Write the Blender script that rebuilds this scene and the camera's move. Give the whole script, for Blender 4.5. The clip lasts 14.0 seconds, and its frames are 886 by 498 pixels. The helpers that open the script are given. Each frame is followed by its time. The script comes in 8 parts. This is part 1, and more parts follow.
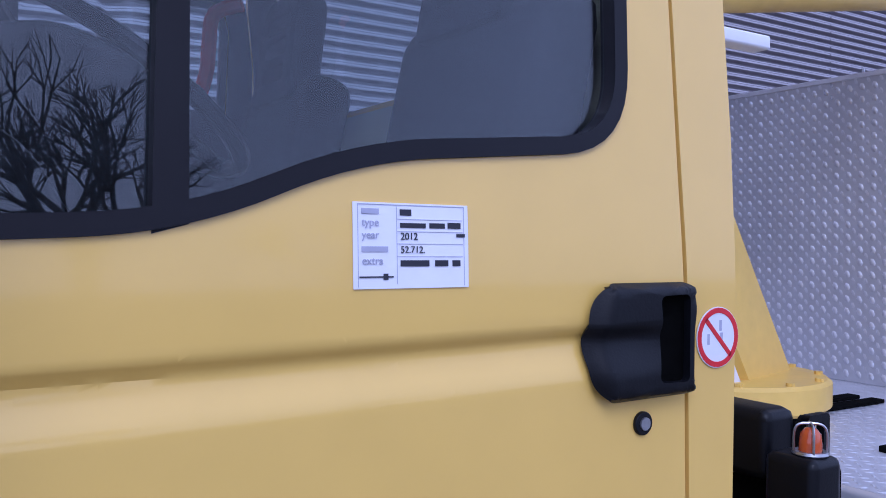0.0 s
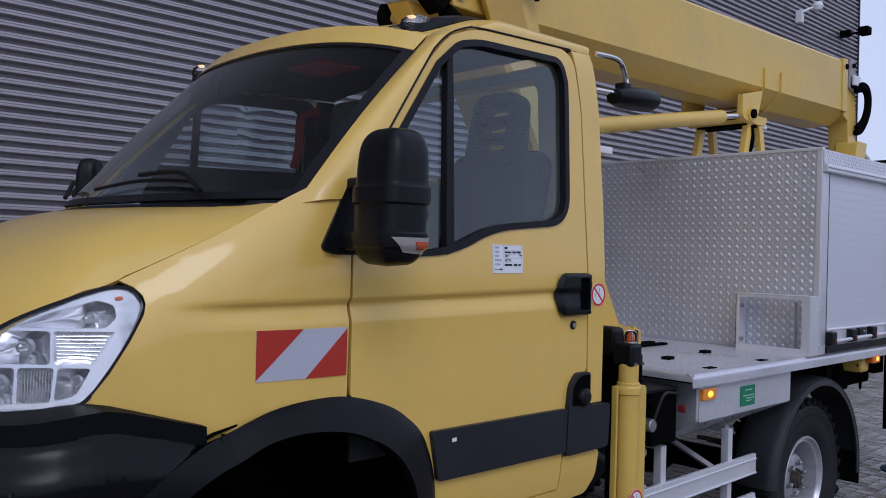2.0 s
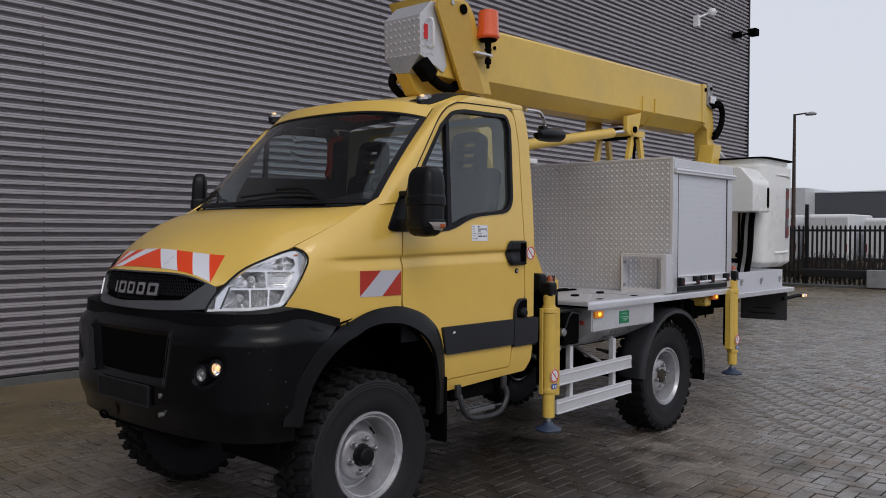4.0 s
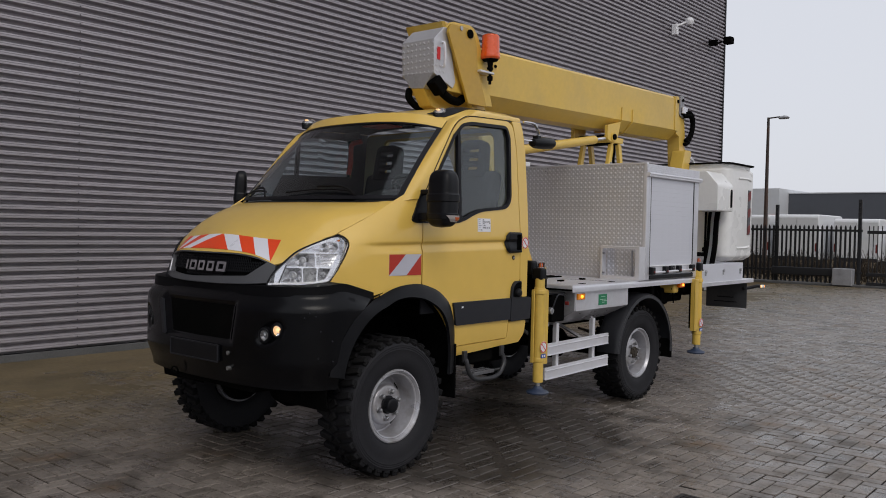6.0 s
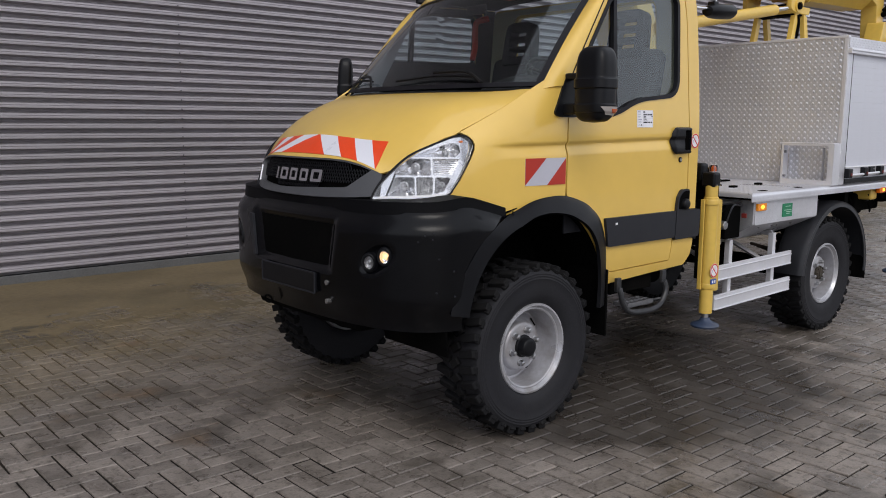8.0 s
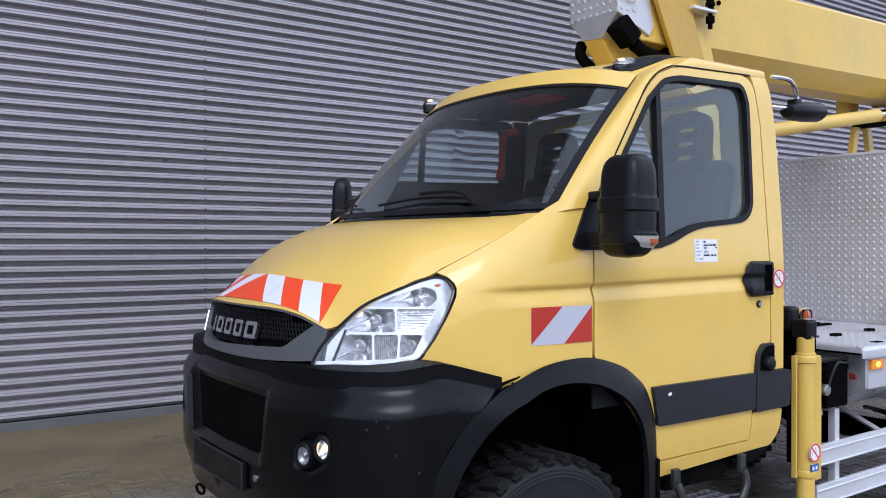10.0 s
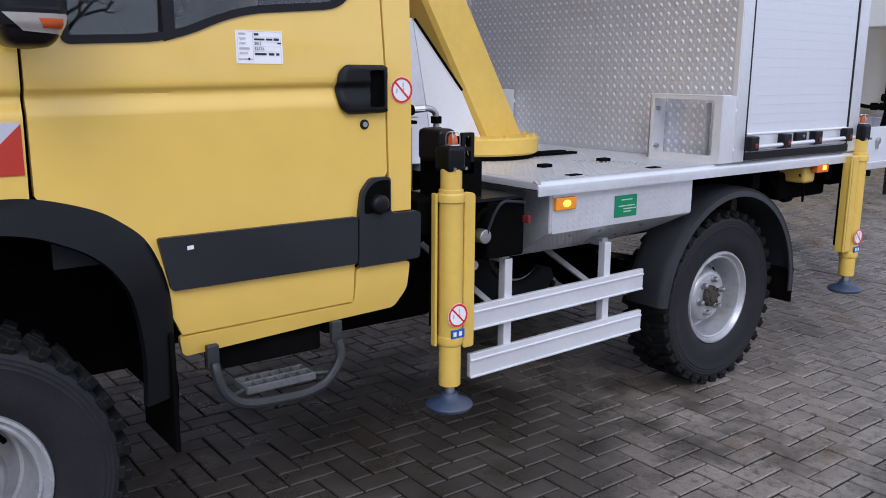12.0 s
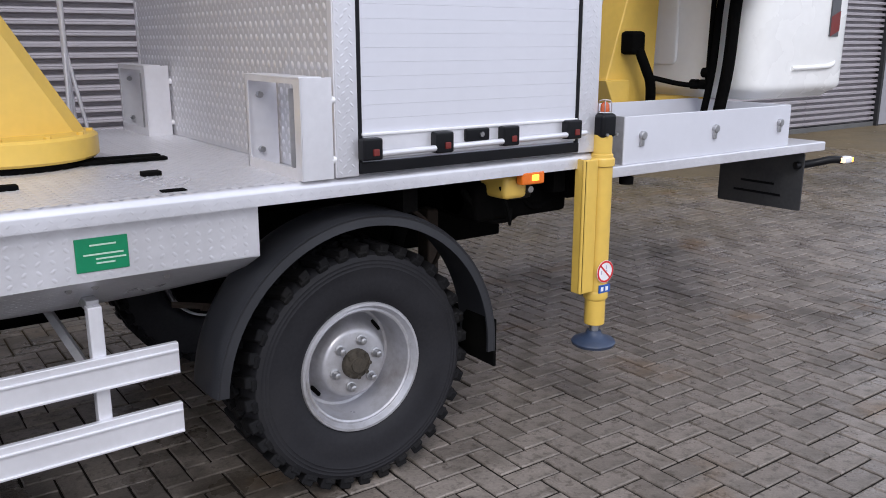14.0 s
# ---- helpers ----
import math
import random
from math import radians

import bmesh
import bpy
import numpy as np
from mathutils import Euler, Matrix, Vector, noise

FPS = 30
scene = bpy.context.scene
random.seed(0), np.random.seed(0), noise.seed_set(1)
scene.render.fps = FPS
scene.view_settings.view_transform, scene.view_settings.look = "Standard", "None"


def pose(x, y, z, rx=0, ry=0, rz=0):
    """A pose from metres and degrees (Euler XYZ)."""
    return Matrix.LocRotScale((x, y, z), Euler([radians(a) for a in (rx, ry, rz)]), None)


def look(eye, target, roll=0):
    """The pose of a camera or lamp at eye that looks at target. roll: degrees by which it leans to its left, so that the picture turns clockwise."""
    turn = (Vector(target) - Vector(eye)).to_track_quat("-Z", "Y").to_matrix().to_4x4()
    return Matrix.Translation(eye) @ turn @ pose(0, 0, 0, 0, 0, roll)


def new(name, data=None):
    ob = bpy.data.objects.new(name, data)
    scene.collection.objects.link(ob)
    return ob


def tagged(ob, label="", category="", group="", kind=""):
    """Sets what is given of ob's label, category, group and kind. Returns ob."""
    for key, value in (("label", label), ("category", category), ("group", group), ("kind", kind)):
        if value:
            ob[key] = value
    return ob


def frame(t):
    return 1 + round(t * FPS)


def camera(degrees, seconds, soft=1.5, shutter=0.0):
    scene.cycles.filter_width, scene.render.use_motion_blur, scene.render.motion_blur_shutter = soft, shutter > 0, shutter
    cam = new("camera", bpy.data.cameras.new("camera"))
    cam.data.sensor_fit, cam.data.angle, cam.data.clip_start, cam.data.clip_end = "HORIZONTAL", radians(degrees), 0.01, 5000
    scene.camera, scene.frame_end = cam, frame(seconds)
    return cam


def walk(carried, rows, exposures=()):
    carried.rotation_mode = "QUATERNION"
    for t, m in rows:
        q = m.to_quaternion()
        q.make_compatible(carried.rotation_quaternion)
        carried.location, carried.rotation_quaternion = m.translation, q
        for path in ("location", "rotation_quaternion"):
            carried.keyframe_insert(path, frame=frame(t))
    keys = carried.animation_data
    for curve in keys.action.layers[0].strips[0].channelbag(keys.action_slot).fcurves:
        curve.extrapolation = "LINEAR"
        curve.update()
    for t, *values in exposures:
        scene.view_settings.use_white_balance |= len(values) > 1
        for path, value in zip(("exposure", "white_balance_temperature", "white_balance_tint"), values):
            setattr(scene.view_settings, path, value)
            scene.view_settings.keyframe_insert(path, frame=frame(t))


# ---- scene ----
cam = camera(55.5, 14.0, soft=0.95)
PATH = [
    (0, (0.436, -1.762, 1.638), (1.496, -0.066, 1.626), 0.6),
    (0.5, (0.098, -2.033, 1.633), (1.262, -0.406, 1.632), 0.4),
    (1, (-0.319, -2.268, 1.623), (0.981, -0.748, 1.642), 0.1),
    (1.5, (-0.749, -2.615, 1.614), (0.553, -1.098, 1.642), 0.7),
    (2, (-1.225, -2.883, 1.657), (0.143, -1.424, 1.662), 1.5),
    (2.5, (-1.693, -3.231, 1.636), (-0.307, -1.789, 1.657), 0.8),
    (3, (-2.172, -3.565, 1.634), (-0.755, -2.153, 1.633), 0.3),
    (3.5, (-2.622, -3.856, 1.64), (-1.162, -2.49, 1.599), 0.5),
    (4, (-3.032, -4.185, 1.631), (-1.547, -2.846, 1.594), 0.3),
    (4.2, (-3.198, -4.344, 1.626), (-1.707, -3.012, 1.586), 0.5),
    (6.5, (-3.953, -4.699, 1.607), (-2.432, -3.402, 1.543), 1.3),
    (7, (-3.796, -4.412, 1.6), (-2.299, -3.093, 1.451), 1.3),
    (7.2, (-3.684, -4.289, 1.594), (-2.219, -2.942, 1.396), 1.3),
    (9.3, (-2.404, -3.358, 1.643), (-1.303, -1.718, 1.331), -0.1),
    (9.5, (-2.342, -3.327, 1.641), (-1.238, -1.674, 1.428), -0.2),
    (10, (-2.05, -3.229, 1.653), (-0.908, -1.587, 1.647), 0.0),
    (10.5, (-1.678, -3.23, 1.673), (-0.476, -1.632, 1.654), -0.4),
    (11, (-1.26, -3.274, 1.594), (-0.036, -1.692, 1.582), -0.5),
    (11.5, (-0.76, -3.253, 1.56), (0.474, -1.702, 1.291), 0.4),
    (12, (-0.219, -3.34, 1.563), (0.967, -1.782, 1.154), 0.4),
    (12.5, (0.301, -3.366, 1.534), (1.43, -1.765, 1.13), -0.2),
    (13, (0.86, -3.338, 1.543), (1.993, -1.754, 1.087), -0.3),
    (13.5, (1.445, -3.367, 1.571), (2.559, -1.774, 1.099), -0.5),
    (14, (2.027, -3.329, 1.577), (3.155, -1.748, 1.097), 0.0),
]
EXPOSURES = [
    (0.0, 0.46, 4760, 31),
    (0.5, 0.43, 4780, 29),
    (1.0, 0.20, 5000, 22),
    (1.5, 0.00, 5150, 20),
    (2.0, -0.15, 5570, 17),
    (2.5, -0.17, 5580, 14),
    (3.0, -0.12, 6050, 13),
    (4.2, -0.07, 6600, 10),
    (7.2, 0.08, 6800, 10),
    (9.3, 0.94, 5900, 10),
    (10.0, 0.84, 5700, 11),
    (10.5, 0.33, 6000, 12),
    (11.0, 0.08, 6100, 13),
    (11.5, 0.08, 6000, 13),
    (12.0, 0.64, 5900, 12),
    (12.5, 0.86, 5750, 12),
    (14.0, 0.80, 6300, 12),
]
walk(cam, [(t, look(eye, target, roll)) for t, eye, target, roll in PATH], EXPOSURES)


# ---- world, sun, exposure ----
world = bpy.data.worlds.new("overcast_sky")
scene.world = world
world.use_nodes = True
wn = world.node_tree.nodes
wl = world.node_tree.links
wn.clear()
sky = wn.new("ShaderNodeTexSky")
sky.sky_type, sky.sun_disc = "NISHITA", False
sky.sun_elevation, sky.sun_rotation = radians(38), radians(200)
sky.air_density, sky.dust_density = 1.0, 4.0
scaled = wn.new("ShaderNodeVectorMath")
scaled.operation = "SCALE"
scaled.inputs["Scale"].default_value = 0.10
wl.new(sky.outputs["Color"], scaled.inputs[0])
cloud = wn.new("ShaderNodeMix")
cloud.data_type = "RGBA"
cloud.inputs["Factor"].default_value = 0.88
wl.new(scaled.outputs["Vector"], cloud.inputs["A"])
cloud.inputs["B"].default_value = (0.76, 0.80, 0.90, 1)
back = wn.new("ShaderNodeBackground")
back.inputs["Strength"].default_value = 1.0
wl.new(cloud.outputs["Result"], back.inputs["Color"])
wout = wn.new("ShaderNodeOutputWorld")
wl.new(back.outputs["Background"], wout.inputs["Surface"])

sun_data = bpy.data.lights.new("sun", "SUN")
sun_data.energy, sun_data.angle, sun_data.color = 0.7, radians(25), (1.0, 0.97, 0.93)
sun = new("sun", sun_data)
sun.matrix_world = look((-8, -12, 14), (0, 0, 0))


# ---- materials ----
def material(name, colour, rough=0.5, metal=0.0, vary=0.12, scale=6.0, fine=60.0, bump=0.0, dirt=None, dirt_amount=0.0,
             coat=0.0, random_piece=0.0, rough_vary=0.1, spec=0.5, stretch=(1, 1, 1)):
    """A surface with colour and gloss varied at two scales, and fine relief."""
    m = bpy.data.materials.new(name)
    m.use_nodes = True
    n, l = m.node_tree.nodes, m.node_tree.links
    b = n["Principled BSDF"]
    b.inputs["Metallic"].default_value = metal
    b.inputs["Coat Weight"].default_value = coat
    b.inputs["Coat Roughness"].default_value = 0.08
    b.inputs["Specular IOR Level"].default_value = spec
    co = n.new("ShaderNodeTexCoord")
    mp = n.new("ShaderNodeMapping")
    mp.inputs["Scale"].default_value = stretch
    l.new(co.outputs["Object"], mp.inputs["Vector"])
    big = n.new("ShaderNodeTexNoise")
    big.inputs["Scale"].default_value, big.inputs["Detail"].default_value = scale, 5
    small = n.new("ShaderNodeTexNoise")
    small.inputs["Scale"].default_value, small.inputs["Detail"].default_value = fine, 4
    l.new(mp.outputs["Vector"], big.inputs["Vector"])
    l.new(mp.outputs["Vector"], small.inputs["Vector"])
    add = n.new("ShaderNodeMath")
    add.operation = "ADD"
    l.new(big.outputs["Fac"], add.inputs[0])
    l.new(small.outputs["Fac"], add.inputs[1])
    rng = n.new("ShaderNodeMapRange")
    rng.inputs["From Min"].default_value, rng.inputs["From Max"].default_value = 0.6, 1.4
    rng.inputs["To Min"].default_value, rng.inputs["To Max"].default_value = 1 - vary, 1 + vary
    l.new(add.outputs[0], rng.inputs["Value"])
    val = rng.outputs["Result"]
    if random_piece:
        info = n.new("ShaderNodeObjectInfo")
        geo = n.new("ShaderNodeNewGeometry")
        both = n.new("ShaderNodeMath")
        both.operation = "ADD"
        l.new(info.outputs["Random"], both.inputs[0])
        l.new(geo.outputs["Random Per Island"], both.inputs[1])
        frac = n.new("ShaderNodeMath")
        frac.operation = "FRACT"
        l.new(both.outputs[0], frac.inputs[0])
        r2 = n.new("ShaderNodeMapRange")
        r2.inputs["To Min"].default_value, r2.inputs["To Max"].default_value = 1 - random_piece, 1 + random_piece
        l.new(frac.outputs[0], r2.inputs["Value"])
        mul = n.new("ShaderNodeMath")
        mul.operation = "MULTIPLY"
        l.new(val, mul.inputs[0])
        l.new(r2.outputs["Result"], mul.inputs[1])
        val = mul.outputs[0]
    tint = n.new("ShaderNodeVectorMath")
    tint.operation = "SCALE"
    tint.inputs[0].default_value = colour
    l.new(val, tint.inputs["Scale"])
    out = tint.outputs["Vector"]
    if dirt:
        spots = n.new("ShaderNodeTexNoise")
        spots.inputs["Scale"].default_value, spots.inputs["Detail"].default_value = scale * 0.45, 8
        spots.inputs["Roughness"].default_value = 0.65
        l.new(mp.outputs["Vector"], spots.inputs["Vector"])
        ramp = n.new("ShaderNodeMapRange")
        ramp.inputs["From Min"].default_value, ramp.inputs["From Max"].default_value = 0.48, 0.68
        ramp.inputs["To Max"].default_value = dirt_amount
        l.new(spots.outputs["Fac"], ramp.inputs["Value"])
        mix = n.new("ShaderNodeMix")
        mix.data_type = "RGBA"
        l.new(ramp.outputs["Result"], mix.inputs["Factor"])
        l.new(out, mix.inputs["A"])
        mix.inputs["B"].default_value = (*dirt, 1)
        out = mix.outputs["Result"]
    l.new(out, b.inputs["Base Color"])
    rr = n.new("ShaderNodeMapRange")
    rr.inputs["From Min"].default_value, rr.inputs["From Max"].default_value = 0.3, 0.7
    rr.inputs["To Min"].default_value, rr.inputs["To Max"].default_value = max(0.02, rough - rough_vary), min(1, rough + rough_vary)
    l.new(big.outputs["Fac"], rr.inputs["Value"])
    l.new(rr.outputs["Result"], b.inputs["Roughness"])
    if bump:
        bp = n.new("ShaderNodeBump")
        bp.inputs["Strength"].default_value, bp.inputs["Distance"].default_value = 0.6, bump
        l.new(small.outputs["Fac"], bp.inputs["Height"])
        l.new(bp.outputs["Normal"], b.inputs["Normal"])
    return m


def glass(name, colour, rough=0.0, ior=1.45):
    m = bpy.data.materials.new(name)
    m.use_nodes = True
    b = m.node_tree.nodes["Principled BSDF"]
    b.inputs["Base Color"].default_value = (*colour, 1)
    b.inputs["Transmission Weight"].default_value = 1.0
    b.inputs["Roughness"].default_value = rough
    b.inputs["IOR"].default_value = ior
    return m


def glow(name, colour, strength):
    m = bpy.data.materials.new(name)
    m.use_nodes = True
    b = m.node_tree.nodes["Principled BSDF"]
    b.inputs["Base Color"].default_value = (*colour, 1)
    b.inputs["Emission Color"].default_value = (*colour, 1)
    b.inputs["Emission Strength"].default_value = strength
    return m


YELLOW = material("yellow_paint", (0.765, 0.503, 0.103), 0.38, vary=0.04, scale=1.5, fine=9, coat=0.7, rough_vary=0.06)
OCHRE_STEEL = material("ochre_steel_paint", (0.52, 0.31, 0.035), 0.38, vary=0.08, scale=3, fine=25, coat=0.1)
YELLOW_STEEL = material("yellow_steel_paint", (0.70, 0.465, 0.088), 0.40, vary=0.07, scale=2.5, fine=25, dirt=(0.36, 0.26, 0.10), dirt_amount=0.2, coat=0.1)
BLACK_PLASTIC = material("black_plastic", (0.005, 0.0053, 0.007), 0.4, vary=0.2, fine=300, bump=0.0004, spec=0.22)
STRIP_PLASTIC = material("grey_black_plastic", (0.016, 0.017, 0.022), 0.45, vary=0.15, fine=200, bump=0.0004, spec=0.35)
GUARD_PLASTIC = material("mudguard_plastic", (0.020, 0.021, 0.025), 0.42, vary=0.25, scale=5, fine=150, bump=0.0004, spec=0.45)
FLARE_PLASTIC = material("flare_plastic", (0.0042, 0.0045, 0.006), 0.38, vary=0.25, fine=200, bump=0.0004, spec=0.18)
LIP_BLACK = material("bumper_lip_black", (0.003, 0.0031, 0.004), 0.55, vary=0.3, scale=3, fine=120, bump=0.0003, spec=0.10)
BUMPER_BLACK = material("bumper_black", (0.0022, 0.0024, 0.0034), 0.23, vary=0.3, scale=3, fine=120, bump=0.00025, spec=0.22)
# tyre tread: darker copy of RUBBER, the arch's shade put into its colour
SHADED_TREAD = material("shaded_tread", (0.009, 0.009, 0.010), 0.75, vary=0.35, scale=9, fine=90, bump=0.0012, dirt=(0.022, 0.020, 0.018), dirt_amount=0.35, spec=0.12)
RUBBER = material("rubber", (0.017, 0.017, 0.020), 0.66, vary=0.25, scale=8, fine=80, bump=0.0008, dirt=(0.030, 0.029, 0.030), dirt_amount=0.3, spec=0.2)
SEAL = material("window_rubber", (0.006, 0.0055, 0.008), 0.45, vary=0.1, spec=0.25)
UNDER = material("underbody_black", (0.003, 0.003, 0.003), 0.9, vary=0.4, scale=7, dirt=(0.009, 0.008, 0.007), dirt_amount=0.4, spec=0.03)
ALU = material("bare_aluminium", (0.74, 0.74, 0.78), 0.42, 0.45, vary=0.05, scale=3, fine=40, bump=0.0002, dirt=(0.52, 0.51, 0.52), dirt_amount=0.25)
ALU_PLATE = material("tread_plate_aluminium", (0.70, 0.70, 0.74), 0.36, 0.55, vary=0.08, scale=2.0, fine=25, dirt=(0.48, 0.47, 0.49), dirt_amount=0.35)
TREAD = material("tread_plate_panel", (0.57, 0.57, 0.60), 0.42, 0.45, vary=0.07, scale=2.0, fine=25, dirt=(0.45, 0.44, 0.45), dirt_amount=0.3)
ALU_DULL = material("dull_aluminium", (0.42, 0.42, 0.44), 0.5, 0.5, vary=0.15, scale=4, fine=50, dirt=(0.16, 0.15, 0.14), dirt_amount=0.5)
ALU_PAINT = material("silver_shutter", (0.66, 0.67, 0.73), 0.42, 0.2, vary=0.025, scale=2, fine=20)
RIM_PAINT = material("silver_rim_paint", (0.47, 0.47, 0.50), 0.36, 0.5, vary=0.1, scale=8, fine=40, dirt=(0.16, 0.13, 0.10), dirt_amount=0.6)
STEEL = material("worn_steel", (0.42, 0.42, 0.43), 0.35, 0.9, vary=0.2, fine=90)
SPRING = material("rusty_spring", (0.030, 0.020, 0.014), 0.8, 0.2, vary=0.4, scale=20)
HUB_DIRT = material("rusty_hub", (0.048, 0.040, 0.030), 0.8, 0.2, vary=0.5, scale=30, fine=120, bump=0.001)
LAMP_SILVER = material("lamp_bezel", (0.70, 0.70, 0.72), 0.15, 1.0, vary=0.05, scale=9, fine=30, rough_vary=0.05)
LAMP_RIBBED = material("lamp_ribbed_glass", (0.34, 0.34, 0.35), 0.3, 0.5, vary=0.2, scale=40, fine=120)
LAMP_PANEL = material("lamp_panel", (0.66, 0.66, 0.67), 0.24, 0.8, vary=0.06, scale=20, fine=90)
FLAP_RUBBER = material("grey_flap_rubber", (0.045, 0.046, 0.049), 0.7, vary=0.2, scale=5, fine=60, dirt=(0.09, 0.085, 0.08), dirt_amount=0.4, spec=0.25)
LAMP_CHROME = material("lamp_reflector", (0.92, 0.92, 0.94), 0.22, 1.0, vary=0.03, rough_vary=0.03)
CHROME = material("chrome", (0.78, 0.78, 0.80), 0.07, 1.0, vary=0.03)
WHITE_GRP = material("white_fibreglass", (0.82, 0.82, 0.81), 0.3, vary=0.04, scale=2, fine=20, coat=0.3, dirt=(0.6, 0.6, 0.58), dirt_amount=0.12)
WHITE_PLATE = material("white_plate", (0.72, 0.72, 0.74), 0.4, vary=0.04)
GREY_PLASTIC = material("grille_grey", (0.075, 0.077, 0.085), 0.42, vary=0.1, fine=200, bump=0.0003)
PANEL_WHITE = material("dull_reflective_white", (0.50, 0.50, 0.57), 0.4, vary=0.05, fine=200)
RED = material("reflective_red", (0.44, 0.030, 0.016), 0.35, vary=0.06, fine=200)
RED_ORANGE = material("red_orange_tape", (0.80, 0.065, 0.012), 0.4, vary=0.06)
WHITE_TAPE = material("reflective_white", (0.72, 0.72, 0.78), 0.35, vary=0.04, fine=200)
STICKER = material("white_sticker", (0.78, 0.78, 0.80), 0.45, vary=0.03)
STICKER_RED = material("sticker_red", (0.62, 0.02, 0.025), 0.4)
INK = material("ink", (0.02, 0.02, 0.03), 0.6)
BLUE = material("blue_paint", (0.032, 0.050, 0.095), 0.5, vary=0.2, dirt=(0.12, 0.12, 0.12), dirt_amount=0.4)
STICKER_BLUE = material("sticker_blue", (0.02, 0.09, 0.38), 0.4)
GREEN = material("sticker_green", (0.0, 0.20, 0.085), 0.45, vary=0.08)
PALE_GREEN = material("sticker_print", (0.45, 0.62, 0.5), 0.45)
DARK_ORANGE = material("dark_orange_lens", (0.52, 0.085, 0.012), 0.2, coat=0.6)
ORANGE_LENS = material("orange_lens", (0.75, 0.16, 0.01), 0.2, coat=0.6)
AMBER_LENS = material("amber_lens", (0.90, 0.30, 0.015), 0.25, coat=0.5)
BEACON = material("beacon_orange", (0.80, 0.10, 0.015), 0.28, coat=0.5, vary=0.06)
LIT_AMBER = glow("lit_amber", (1.0, 0.30, 0.02), 3.2)
LIT_WHITE = glow("lit_bulb", (1.0, 0.62, 0.30), 1.1)
DARK_CLOTH = material("dark_cloth", (0.020, 0.021, 0.026), 0.9, vary=0.2, fine=150, bump=0.0008, spec=0.2)
DASH = material("dashboard", (0.014, 0.0145, 0.017), 0.75, vary=0.1, spec=0.25)
PALE_TRIM = material("pale_cab_trim", (0.50, 0.47, 0.33), 0.7, vary=0.08)
DARK_RED = material("dull_red_plastic", (0.16, 0.015, 0.012), 0.5)
VIVID_RED = material("red_strap", (0.80, 0.045, 0.02), 0.6)
PAPER = material("paper", (0.80, 0.80, 0.84), 0.7, vary=0.03)
SCREEN_GLASS = glass("windscreen_glass", (0.72, 0.79, 0.79), ior=1.38)
WINDOW = glass("window_glass", (0.72, 0.80, 0.83), ior=1.48)
LENS = glass("clear_lens", (0.97, 0.98, 1.0))
CLADDING = material("grey_steel_cladding", (0.375, 0.350, 0.376), 0.42, 0.2, vary=0.08, scale=0.7, fine=12, stretch=(0.35, 1, 2.0), dirt=(0.20, 0.195, 0.19), dirt_amount=0.3)
FLASHING = material("dark_flashing", (0.03, 0.03, 0.033), 0.5, 0.3)
DOOR_GREY = material("grey_door_paint", (0.30, 0.30, 0.33), 0.5, vary=0.05, scale=1, fine=10)
PLINTH = material("grey_plinth", (0.10, 0.10, 0.10), 0.8, vary=0.3, scale=3)
PAVER = material("concrete_paver", (0.212, 0.183, 0.160), 0.38, vary=0.30, scale=4, fine=85, bump=0.0025, random_piece=0.17, dirt=(0.045, 0.038, 0.028), dirt_amount=0.75, rough_vary=0.25)
# algae on the paving along the foot of the wall
_n, _l = PAVER.node_tree.nodes, PAVER.node_tree.links
_geo = _n.new("ShaderNodeNewGeometry")
_sep = _n.new("ShaderNodeSeparateXYZ")
_l.new(_geo.outputs["Position"], _sep.inputs["Vector"])
_far = _n.new("ShaderNodeMapRange")
_far.inputs["From Min"].default_value, _far.inputs["From Max"].default_value = 0.2, 3.0
_far.inputs["To Max"].default_value = 2.0
_l.new(_sep.outputs["Y"], _far.inputs["Value"])
_moss = _n.new("ShaderNodeTexNoise")
_moss.inputs["Scale"].default_value, _moss.inputs["Detail"].default_value = 1.3, 6
_l.new(_geo.outputs["Position"], _moss.inputs["Vector"])
_mul = _n.new("ShaderNodeMath")
_mul.operation = "MULTIPLY"
_l.new(_far.outputs["Result"], _mul.inputs[0])
_l.new(_moss.outputs["Fac"], _mul.inputs[1])
_mix = _n.new("ShaderNodeMix")
_mix.data_type = "RGBA"
_mix.inputs["B"].default_value = (0.135, 0.098, 0.046, 1)
_patch = _n.new("ShaderNodeTexNoise")
_patch.inputs["Scale"].default_value, _patch.inputs["Detail"].default_value, _patch.inputs["Roughness"].default_value = 0.75, 8, 0.65
_l.new(_geo.outputs["Position"], _patch.inputs["Vector"])
_pcut = _n.new("ShaderNodeMapRange")
_pcut.inputs["From Min"].default_value, _pcut.inputs["From Max"].default_value = 0.40, 0.62
_l.new(_patch.outputs["Fac"], _pcut.inputs["Value"])
_film = _n.new("ShaderNodeMix")
_film.data_type = "RGBA"
_film.inputs["A"].default_value = (0.165, 0.122, 0.060, 1)
_film.inputs["B"].default_value = (0.070, 0.056, 0.030, 1)
_l.new(_pcut.outputs["Result"], _film.inputs["Factor"])
_l.new(_film.outputs["Result"], _mix.inputs["B"])
_old = _n["Principled BSDF"].inputs["Base Color"].links[0].from_socket
_l.new(_mul.outputs[0], _mix.inputs["Factor"])
_l.new(_old, _mix.inputs["A"])
_l.new(_mix.outputs["Result"], _n["Principled BSDF"].inputs["Base Color"])
_stain = _n.new("ShaderNodeTexNoise")
_stain.inputs["Scale"].default_value, _stain.inputs["Detail"].default_value, _stain.inputs["Roughness"].default_value = 0.9, 9, 0.7
